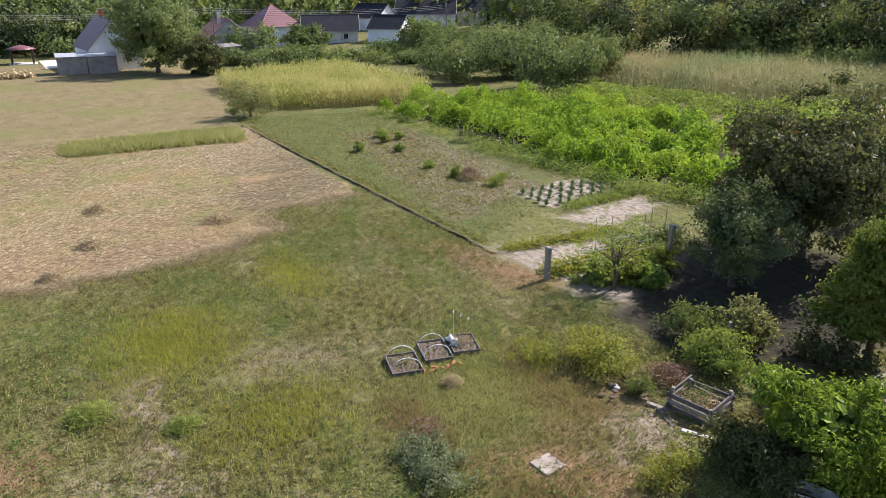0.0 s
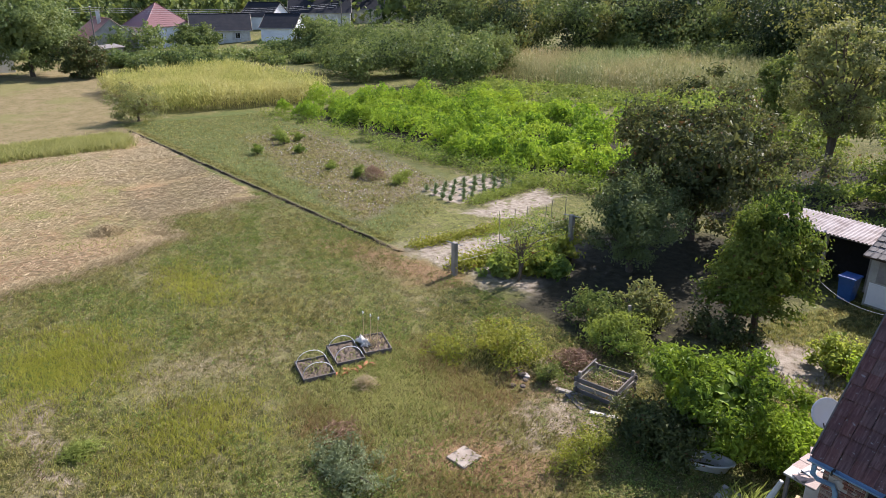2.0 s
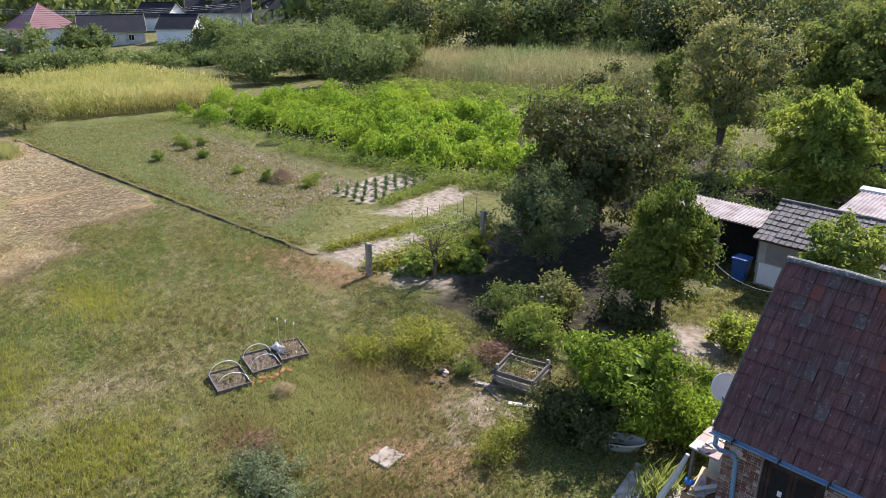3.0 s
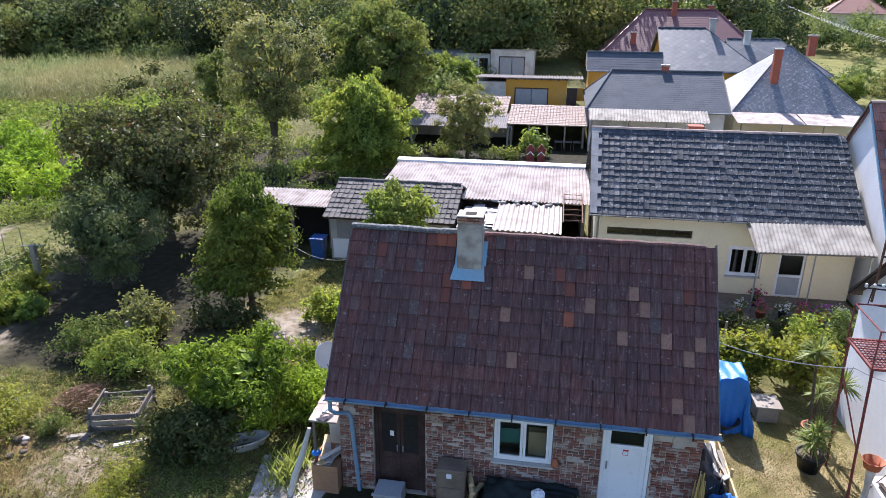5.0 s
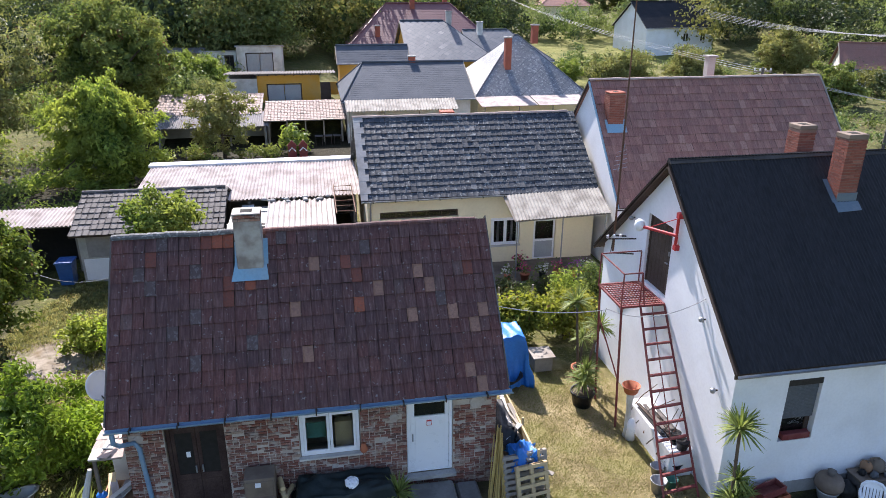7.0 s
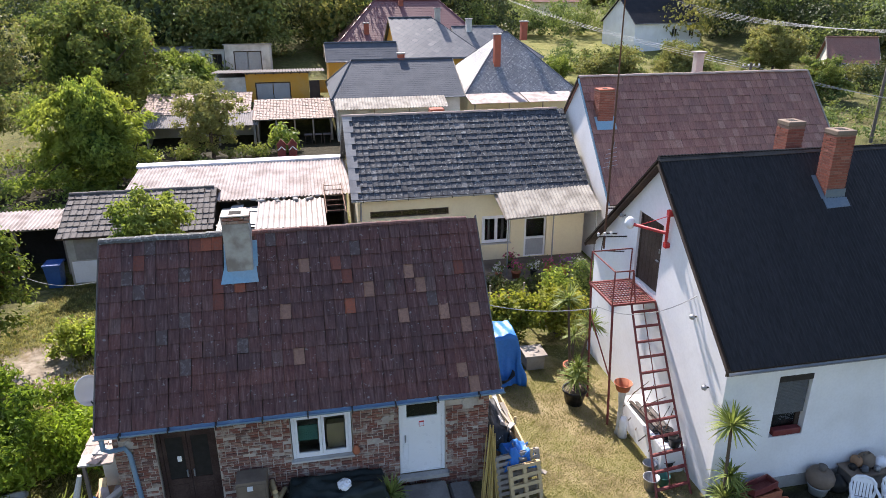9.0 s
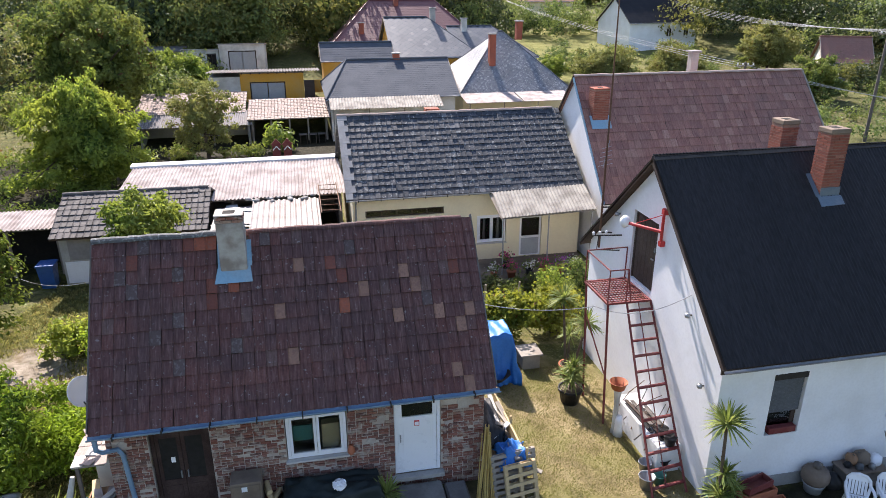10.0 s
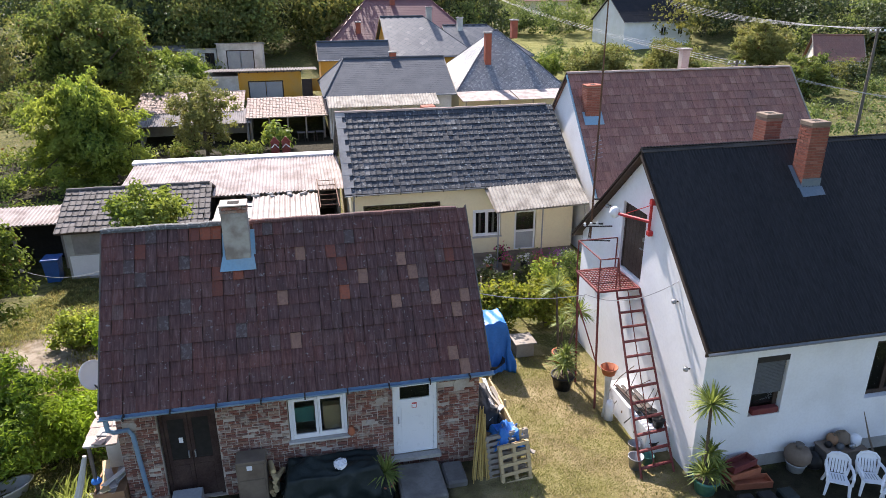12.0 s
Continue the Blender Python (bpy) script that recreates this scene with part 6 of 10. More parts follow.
        part("ridge_strip", slab((lo, ridge_y - dip, ridge_z - dip * slope + 0.085 + 0.012 * (k % 2)), (hi, ridge_y - dip * 0.8, ridge_z - dip * 0.8 * slope + 0.085 + 0.012 * (k % 2)), (hi, ridge_y + 0.02, ridge_z + 0.085 + 0.012 * (k % 2)), (lo, ridge_y + 0.02, ridge_z + 0.085 + 0.012 * (k % 2)), 0.02), BITUMEN_GREY, roof)
    part("fascia", box(13.5, 25.3, -1.44, -1.41, 2.80, 2.97), WOOD_DARK, roof)
    gutter(h, 13.52, 25.3, -1.55, 2.93, GREY_ZINC, 0.055, brackets=False)
    # windows of the long front
    for a, b, z0, z1, shut in ((15.17, 16.08, 0.70, 2.42, True), (18.60, 19.85, 0.76, 2.46, False)):
        w = window(h, a + 0.01, b - 0.01, z0 + 0.01, z1 - 0.01, y0, sashes=1 if shut else 2, frame=WOOD_DARK, deep=0.22, sill=False)
        # near-black sheet that paints the gloom behind the window
        part("dark_room", box(a, b, y0 + 0.30, y0 + 0.31, z0, z1), INSIDE_SHADE, w)
        if shut:
            part("shutter_box", box(a, b, y0 - 0.012, y0 + 0.14, z1 - 0.16, z1 - 0.004, 0.006), BLACK_IRON, w)
            z = z1 - 0.20
            while z > z0 + 0.62:
                part("shutter_slat", box(a + 0.03, b - 0.03, y0 + 0.07, y0 + 0.085, z - 0.038, z, 0.004), BLIND_GREY, w)
                z -= 0.042
            part("flower_box", box(a + 0.10, b - 0.06, y0 - 0.03, y0 + 0.14, z0 + 0.03, z0 + 0.20, 0.015), RUST_RED, w)
    # loft door in the gable
    d = part("loft_door", wall((x0 + 0.12, 2.36), (0, 1), 1.35, 3.03, 5.05, 0.05, [(0.07, 1.28, 3.03, 4.98)]), WOOD_DARK, h, "dark brown peeling loft door")
    for k in range(6):
        part("door_board", box(x0 + 0.085, x0 + 0.115, 2.43 + k * 0.2, 2.43 + k * 0.2 + 0.19, 3.05, 4.97, 0.004), WOOD_DARK, d)
    part("door_handle", box(x0 + 0.03, x0 + 0.08, 2.52, 2.66, 3.95, 3.98, 0.005), GREY_ZINC, d)
    part("latch", box(x0 + 0.05, x0 + 0.08, 2.5, 2.56, 4.2, 4.32, 0.005), GREY_ZINC, d)
    for cx0, cx1, cy0, cy1, low, high, seed in ((17.80, 18.25, 1.60, 1.97, 5.4, 7.44, 3), (17.75, 18.17, 3.35, 3.75, 6.0, 7.34, 4)):
        ch = brick_chimney(h, cx0, cx1, cy0, cy1, low, high, seed=seed, cap=BROWN_CEMENT, cap_h=0.12)
    m = slope_frame((17.66, 1.33, eave_z + (1.33 + 1.49) * slope + 0.07), (1, 0, 0), run)
    fl = part("flashing", slab(m @ Vector((0, -0.06, 0)), m @ Vector((0.70, -0.03, 0)), m @ Vector((0.70, 0.24, 0)), m @ Vector((0, 0.24, 0)), 0.012), DULL_FLASH, h, "folded blue sheet flashing round the chimney foot")
    part("side_flashing", slab(m @ Vector((-0.04, 0.24, 0.002)), m @ Vector((0.09, 0.24, 0.002)), m @ Vector((0.09, 0.95, 0.002)), m @ Vector((-0.04, 0.95, 0.002)), 0.012), DULL_FLASH, fl)
    part("apron", box(17.735, 18.315, 1.525, 1.537, 5.75, 6.05), DULL_FLASH, fl)
    # lamps and cameras on the gable
    for yy, zz in ((1.95, 6.05), (0.35, 3.35), (-0.55, 1.9), (4.55, 4.6)):
        lamp = part("wall_lamp", lathe([(0.0, 0), (0.06, 0.0), (0.07, 0.05), (0.05, 0.10), (0.0, 0.10)], (x0 - 0.12, yy, zz), 10), GREY_ZINC, h)
        part("arm", box(x0 - 0.12, x0 + 0.01, yy - 0.015, yy + 0.015, zz + 0.03, zz + 0.06), BLACK_IRON, lamp)
    return h


white_house()


# ---- the grey-tiled house behind, cream walls ----
def grey_house():
    h = thing("cream_house", "cream-yellow house with a mossy grey tiled roof", "house", (11.6, 18.3, -0.9))
    x0, x1, y0 = 6.62, 16.95, 14.8
    ry, rz, ez, ey = 18.3, 5.37, 2.53, 14.45
    y1 = 2 * ry - y0
    front = [(7.15 - x0, 10.6 - x0, 1.55, 1.88), (12.1 - x0, 13.45 - x0, 0.02, 1.34), (14.1 - x0, 15.15 - x0, -0.76, 1.16)]
    gable_shell(h, x0, x1, y0, y1, -1.3, ez + 0.14, rz - 0.12, PLASTER_YELLOW, 0.3, front)
    part("inner_wall", box(x0 + 0.3, x1 - 0.3, 16.6, 16.7, -1.3, 2.4), PLASTER_DIRTY, h)
    run = Vector((0, ry - ey, rz - ez))
    deck = part("roof", slab((6.35, ey + 0.03, ez - 0.03), (16.95, ey + 0.03, ez - 0.03), (16.95, ry, rz - 0.04), (6.35, ry, rz - 0.04), 0.08), WOOD_DARK, h, "roof of dark grey tiles spotted with pale lichen")
    part("back_slope", slab((6.35, 2 * ry - ey, ez - 0.03), (16.95, 2 * ry - ey, ez - 0.03), (16.95, ry, rz - 0.04), (6.35, ry, rz - 0.04), 0.08), TILE_GREY_REST, deck)
    m = slope_frame((6.35, ey, ez), (1, 0, 0), run)
    lay_tiles(deck, m, 44, 14, 10.6 / 44, run.length / 14, TILE_GREY, TILE_GREY_REST, 300, 9, jitter=0.004, roll=0.022)
    ridge_caps(deck, 6.35, 16.95, ry, rz - 0.01, TILE_CLAY, 0.38)
    # mortar bedding along the verge, in steps
    for j in range(14):
        p = m @ Vector((0.0, j * run.length / 14, 0.058 + 0.003 * (j % 2)))
        q = m @ Vector((0.30 + 0.14 * (j % 2), j * run.length / 14, 0.058 + 0.003 * (j % 2)))
        u = run.normalized() * run.length / 14
        part("verge_mortar", slab(p, q, q + u, p + u, 0.03), CONCRETE, deck)
    gutter(h, 6.35, 16.95, ey - 0.06, ez - 0.02, GREY_ZINC, 0.06)
    part("downpipe", tube([(6.75, ey, 2.4), (6.75, y0 - 0.06, 2.1), (6.75, y0 - 0.06, -0.9)], 0.04, 8), GREY_ZINC, h)
    # openings
    w = window(h, 12.12, 13.43, 0.04, 1.32, y0, sashes=2)
    part("dark_room", box(12.1, 13.45, y0 + 0.27, y0 + 0.28, 0.05, 1.32), INSIDE_SHADE, w)
    for k in range(4):
        a = 12.2 + 0.27 * k + (0.1 if k > 1 else 0)
        part("net_curtain", tube([(a, y0 + 0.22, 0.1), (a + 0.02, y0 + 0.22, 1.28)], [0.07, 0.05], 6), CORR_GREY, w)
    strip = part("ribbon_window", wall((7.16, y0 + 0.04), (1, 0), 3.42, 1.57, 1.86, 0.05, [(0.05 + k * 0.67, 0.67 + k * 0.67, 1.61, 1.82) for k in range(5)]), WOOD_DARK, h)
    for k in range(5):
        part("pane", box(7.2 + k * 0.67, 7.84 + k * 0.67, y0 + 0.06, y0 + 0.07, 1.60, 1.83), GLASS, strip)
    part("dark_room", box(7.1, 10.65, y0 + 0.26, y0 + 0.28, 1.5, 1.9), INSIDE_SHADE, strip)
    d = part("entrance_door", wall((14.12, y0 + 0.05), (1, 0), 1.01, -0.75, 1.14, 0.06, [(0.08, 0.93, -0.70, 0.10), (0.08, 0.93, 0.2, 1.06)]), PVC, h, "glazed white entrance door")
    part("lower_panel", box(14.2, 15.05, y0 + 0.07, y0 + 0.09, -0.7, 0.1), DOOR_GREY, d)
    part("pane", box(14.2, 15.05, y0 + 0.07, y0 + 0.08, 0.2, 1.06), GLASS, d)
    part("dark_room", box(14.1, 15.15, y0 + 0.25, y0 + 0.26, -0.8, 1.2), INSIDE_SHADE, d)
    # awning on posts
    am = slope_frame((12.62, 12.8, 1.84), (1, 0, 0.03), (0, 1.55, 0.66))
    aw = part("awning", slab((12.62, 12.82, 1.80), (16.86, 12.82, 1.92), (16.86, 14.36, 2.56), (12.5, 14.36, 2.44), 0.02), WOOD_GREY, h, "corrugated sheet awning over the entrance")
    sheet_part("awning_sheet", [corrugated(am @ pose(0, 0, 0.03), 4.25, 1.68, 0.15, 0.025)], AWNING, aw)
    for px in (12.75, 14.75, 16.7):
        part("awning_post", tube([(px, 12.9, -0.8), (px, 12.9, 1.84)], 0.03, 8), GREY_ZINC, aw)
    part("terrace", box(11.2, 16.95, 12.2, 14.8, -1.3, -0.76, 0.02), BROWN_CEMENT, h)
    part("terrace_edge", box(11.2, 16.95, 12.05, 12.2, -1.3, -0.62, 0.03), BROWN_CEMENT, h)
    return h


grey_house()


# ---- the taller house with the faded red roof ----
def red_house():
    h = thing("red_roofed_house", "tall house with a faded red tiled roof and a white gable", "house", (23, 16.94, -0.9))
    x0, x1 = 17.22, 29.0
    ry, rz, ey, ez = 16.94, 7.0, 12.62, 2.22
    y0 = 12.95
    gable_shell(h, x0, x1, y0, 2 * ry - y0, -1.3, ez + 0.30, rz - 0.10, PLASTER_WHITE, 0.3)
    run = Vector((0, ry - ey, rz - ez))
    deck = part("roof", slab((17.12, ey + 0.03, ez - 0.03), (28.95, ey + 0.03, ez - 0.03), (28.95, ry, rz - 0.04), (17.12, ry, rz - 0.04), 0.08), WOOD_DARK, h, "steep roof of faded brown-red tiles")
    part("back_slope", slab((17.12, 2 * ry - ey, ez - 0.03), (28.95, 2 * ry - ey, ez - 0.03), (28.95, ry, rz - 0.04), (17.12, ry, rz - 0.04), 0.08), TILE_PURPLE, deck)
    m = slope_frame((17.12, ey, ez), (1, 0, 0), run)
    lay_tiles(deck, m, 40, 15, 11.8 / 40, run.length / 15, TILE_PURPLE, TILE_PURPLE, 0, 12, jitter=0.004, roll=0.010)
    ridge_caps(deck, 17.1, 28.95, ry, rz, TILE_CLAY, 0.38)
    for s in (1, -1):
        a = Vector((17.06, ry, rz + 0.02))
        b = Vector((17.06, ry - s * (ry - ey), ez))
        part("verge_board", slab(a, b, b + Vector((0.06, 0, 0)), a + Vector((0.06, 0, 0)), 0.08), BLUE_FLASH if s > 0 else WOOD_DARK, deck)
    part("verge_strip", slab((28.95, ry, rz + 0.03), (28.95, ey, ez + 0.03), (29.03, ey, ez + 0.03), (29.03, ry, rz + 0.03), 0.08), WOOD_GREY, deck)
    brick_chimney(h, 17.52, 18.14, 15.35, 15.85, 4.6, 6.6, seed=8, cap=BRICK_RED, cap_h=0.06)
    part("flashing", slab(m @ Vector((0.24, 3.62, 0.06)), m @ Vector((1.18, 3.62, 0.06)), m @ Vector((1.18, 4.3, 0.06)), m @ Vector((0.24, 4.3, 0.06)), 0.01), BLUE_FLASH, h)
    ch = part("chimney", box(24.2, 24.6, 19.0, 19.4, 5.0, 7.7, 0.02), PLASTER_GREY, h)
    part("cap", box(24.12, 24.68, 18.92, 19.48, 7.7, 7.8, 0.01), CONCRETE, ch)
    return h


red_house()


# ---- houses and sheds further off ----
def courses(bm, e0, e1, r0, r1, rows, lift=0.03):
    """Lapped rows of roofing from the eave edge e0-e1 up to the ridge edge r0-r1."""
    e0, e1, r0, r1 = (Vector(p) for p in (e0, e1, r0, r1))
    n = (e1 - e0).cross(r0 - e0)
    if n.length < 1e-6:
        n = (e1 - e0).cross(r1 - e0)
    n.normalize()
    if n.z < 0:
        n = -n
    profile = []
    for k in range(rows):
        profile += [(k / rows, lift), ((k + 1) / rows, 0.0)]
    profile += [(1.0, -0.06), (0.0, -0.06)]
    left = [bm.verts.new(e0.lerp(r0, t) + n * d) for t, d in profile]
    right = [bm.verts.new(e1.lerp(r1, t) + n * d) for t, d in profile]
    for k in range(len(profile)):
        m = (k + 1) % len(profile)
        bm.faces.new((left[k], right[k], right[m], left[m]))
    bm.faces.new(left[::-1])
    bm.faces.new(right)
    return bm


def diamonds(e0, e1, r0, r1, size, seed, lift=0.003):
    """Diamond-laid slates over a sloping field, as arrays; each one a kite with a lifted lower tip."""
    g = np.random.default_rng(seed)
    e0, e1, r0, r1 = (np.array(p, float) for p in (e0, e1, r0, r1))
    a = (e1 - e0) / np.linalg.norm(e1 - e0)
    u = r0 - e0
    u = u - a * (u @ a)
    run = np.linalg.norm(u)
    u /= run
    n = np.cross(a, u)
    n = n if n[2] > 0 else -n
    width = np.linalg.norm(e1 - e0)
    left, right = (r0 - e0) @ a, width - (r1 - e0) @ a
    half = size * 0.70
    vs = []
    rows = int(run / half) + 1
    for j in range(rows):
        y = j * half
        t = min(y / run, 1)
        x = (half if j % 2 else 0) + 2 * half * math.floor((left * t - (half if j % 2 else 0)) / (2 * half))
        while x < width - right * t + half:
            if y + half <= run + 0.2:
                c = (0.012 + abs(g.normal()) * 0.001)
                s = half * 0.968
                quad = []
                for p, q, d in ((0, -s, lift), (s, 0, lift * 0.5), (0, s, 0), (-s, 0, lift * 0.5)):
                    yy = min(max(y + q, 0.0), run)
                    xx = min(max(x + p, left * yy / run), width - right * yy / run)
                    quad.append(e0 + a * xx + u * yy + n * (c + d))
                vs.append(quad)
            x += 2 * half
    v = np.array(vs).reshape(-1, 3)
    return v, np.arange(len(v)).reshape(-1, 4)


def plain_window(parent, x0, x1, z0, z1, y, frame=PVC):
    w = part("window", wall((x0, y - 0.02), (1, 0), x1 - x0, z0, z1, 0.06, [(0.07, (x1 - x0) / 2 - 0.03, z0 + 0.07, z1 - 0.07), ((x1 - x0) / 2 + 0.03, x1 - x0 - 0.07, z0 + 0.07, z1 - 0.07)]), frame, parent)
    part("pane", box(x0 + 0.05, x1 - 0.05, y + 0.045, y + 0.055, z0 + 0.05, z1 - 0.05), GLASS, w)
    part("dark_room", box(x0 + 0.02, x1 - 0.02, y + 0.10, y + 0.12, z0 + 0.02, z1 - 0.02), INSIDE_SHADE, w)
    part("sill", box(x0 - 0.06, x1 + 0.06, y - 0.09, y - 0.02, z0 - 0.06, z0 - 0.005), CONCRETE_PALE, w)


def village_house(name, label, at, turn, length, depth, eave, ridge, wall_mat, roof_mat, hip=(0, 0), rows=14, over=0.3, base=None, front=(), gable=(), chimneys=(), slates=0.0, roof_label="", slate_mat=SLATE):
    """A house in its own frame: ridge along x, front towards -y. front: window spans (x0, x1, z0, z1); gable: the same on the -x end as y spans."""
    h = thing(name, label, "house")
    z0 = -1.2
    L, D = length / 2, depth / 2
    holes = [(a + L, b + L, lo, hi) for a, b, lo, hi in front]
    top = lambda side: (lambda u: eave if hip[side] else eave + (ridge - eave) * (1 - abs(u - D) / D))
    part("front_wall", wall((-L + 0.3, -D), (1, 0), length - 0.6, z0, eave, 0.3, [(a - 0.3, b - 0.3, c, d) for a, b, c, d in holes]), wall_mat, h)
    part("back_wall", wall((L - 0.3, D), (-1, 0), length - 0.6, z0, eave, 0.3), wall_mat, h)
    part("side_wall", wall((-L + 0.3, -D), (0, 1), depth, z0, top(0), 0.3, [(a + D, b + D, lo, hi) for a, b, lo, hi in gable], breaks=(D,)), wall_mat, h)
    part("side_wall", wall((L, -D), (0, 1), depth, z0, top(1), 0.3, breaks=(D,)), wall_mat, h)
    part("ceiling_boards", box(-L + 0.3, L - 0.3, -D + 0.3, D - 0.3, eave - 0.08, eave - 0.02), WOOD_GREY, h)
    for a, b, lo, hi in front:
        plain_window(h, a + 0.01, b - 0.01, lo + 0.01, hi - 0.01, -D + 0.08)
    drop = over * (ridge - eave) / D
    ez = eave - drop + 0.12
    x0, x1 = -L - over, L + over
    r0, r1 = (-L + hip[0] if hip[0] else x0), (L - hip[1] if hip[1] else x1)
    rz = ridge + 0.12
    roof = part("roof", courses(bmesh.new(), (x0, -D - over, ez), (x1, -D - over, ez), (r0, 0, rz), (r1, 0, rz), rows, 0.006), roof_mat, h, roof_label)
    part("roof_slope", courses(bmesh.new(), (x1, D + over, ez), (x0, D + over, ez), (r1, 0, rz), (r0, 0, rz), rows), roof_mat, roof)
    if hip[0]:
        part("roof_slope", courses(bmesh.new(), (x0, D + over, ez), (x0, -D - over, ez), (r0, 0.01, rz), (r0, -0.01, rz), rows), roof_mat, roof)
    if hip[1]:
        part("roof_slope", courses(bmesh.new(), (x1, -D - over, ez), (x1, D + over, ez), (r1, -0.01, rz), (r1, 0.01, rz), rows), roof_mat, roof)
    if slates:
        arr = [diamonds((x0, -D - over, ez + 0.06), (x1, -D - over, ez + 0.06), (r0, 0, rz + 0.06), (r1, 0, rz + 0.06), slates, 3)]
        if hip[0]:
            arr.append(diamonds((x0, D + over, ez + 0.06), (x0, -D - over, ez + 0.06), (r0, 0.01, rz + 0.06), (r0, -0.01, rz + 0.06), slates, 4))
        ob = sheet_part("slate_covering", arr, slate_mat, roof)
        tagged(ob, kind="stuff")
    part("ridge_cap", tube([(r0, 0, rz + 0.06), (r1, 0, rz + 0.06)], 0.10, 6), roof_mat, roof)
    for side, (r, x) in enumerate(((r0, x0), (r1, x1))):
        if hip[side]:
            for s in (1, -1):
                part("hip_cap", tube([(r, 0, rz + 0.03), (x, s * (D + over), ez + 0.04)], 0.07, 6), roof_mat, roof)
        else:
            for s in (1, -1):
                part("verge_board", tube([(x, 0, rz - 0.03), (x, s * (D + over), ez - 0.02)], 0.06, 4), WOOD_GREY, roof)
    part("gutter", tube([(x0, -D - over - 0.04, ez - 0.03), (x1, -D - over - 0.04, ez - 0.03)], 0.05, 6), GREY_ZINC, roof)
    for cx, cy, cz, mat in chimneys:
        low = ez + (rz - ez) * (1 - abs(cy) / (D + over)) - 0.4
        ch = part("chimney", box(cx - 0.27, cx + 0.27, cy - 0.27, cy + 0.27, low, cz, 0.015), mat, h)
        part("cap", box(cx - 0.34, cx + 0.34, cy - 0.34, cy + 0.34, cz, cz + 0.10, 0.01), CONCRETE, ch)
        part("flue", box(cx - 0.1, cx + 0.1, cy - 0.1, cy + 0.1, cz + 0.08, cz + 0.106), INSIDE_SHADE, ch)
    b = base if base is not None else float(ground_z(*at))
    h.location = (at[0], at[1], b)
    h.rotation_euler = (0, 0, radians(turn))
    return h


def open_shed(name, label, x0, x1, y0, y1, base, zf, zb, sheet, posts=4, clay=False, walls=True, wall_mat=WOOD_GREY, seed=0, wave=0.16):
    """A lean-to or barn with an open front: posts, back wall, sloping roof."""
    h = thing(name, label, "shed", ((x0 + x1) / 2, (y0 + y1) / 2, base))
    if walls:
        part("back_wall", wall((x1, y1), (-1, 0), x1 - x0, base - 0.3, zb - 0.05, 0.12), wall_mat, h)
        part("side_wall", wall((x0 + 0.12, y0), (0, 1), y1 - y0, base - 0.3, lambda u: zf + (zb - zf) * u / (y1 - y0) - 0.06, 0.12), wall_mat, h)
        part("side_wall", wall((x1, y0), (0, 1), y1 - y0, base - 0.3, lambda u: zf + (zb - zf) * u / (y1 - y0) - 0.06, 0.12), wall_mat, h)
    for k in range(posts):
        x = x0 + 0.1 + (x1 - x0 - 0.2) * k / max(1, posts - 1)
        part("post", box(x - 0.06, x + 0.06, y0 - 0.06, y0 + 0.06, base - 0.2, zf - 0.02, 0.008), WOOD_GREY, h)
    part("beam", box(x0, x1, y0 - 0.06, y0 + 0.06, zf - 0.16, zf - 0.02, 0.01), WOOD_GREY, h)
    m = slope_frame((x0 - 0.25, y0 - 0.35, zf - 0.35 * (zb - zf) / (y1 - y0)), (1, 0, 0), (0, y1 - y0, zb - zf))
    run = math.hypot(y1 - y0 + 0.55, (zb - zf) * (y1 - y0 + 0.55) / (y1 - y0))
    if clay:
        roof = part("roof", slab(m @ Vector((0, 0, 0)), m @ Vector((x1 - x0 + 0.5, 0, 0)), m @ Vector((x1 - x0 + 0.5, run, 0)), m @ Vector((0, run, 0)), 0.05), WOOD_GREY, h)
        n, r = int((x1 - x0 + 0.5) / 0.24), max(4, int(run / 0.34))
        lay_tiles(roof, m, n, r, (x1 - x0 + 0.5) / n, run / r, clay, clay, 0, seed + 50, jitter=0.025, roll=0.05)
    else:
        sheet_part("roof", [corrugated(m @ pose(0, 0, 0.03), x1 - x0 + 0.5, run, wave, 0.03, sag=0.012, seed=seed)], sheet, h)
    return h


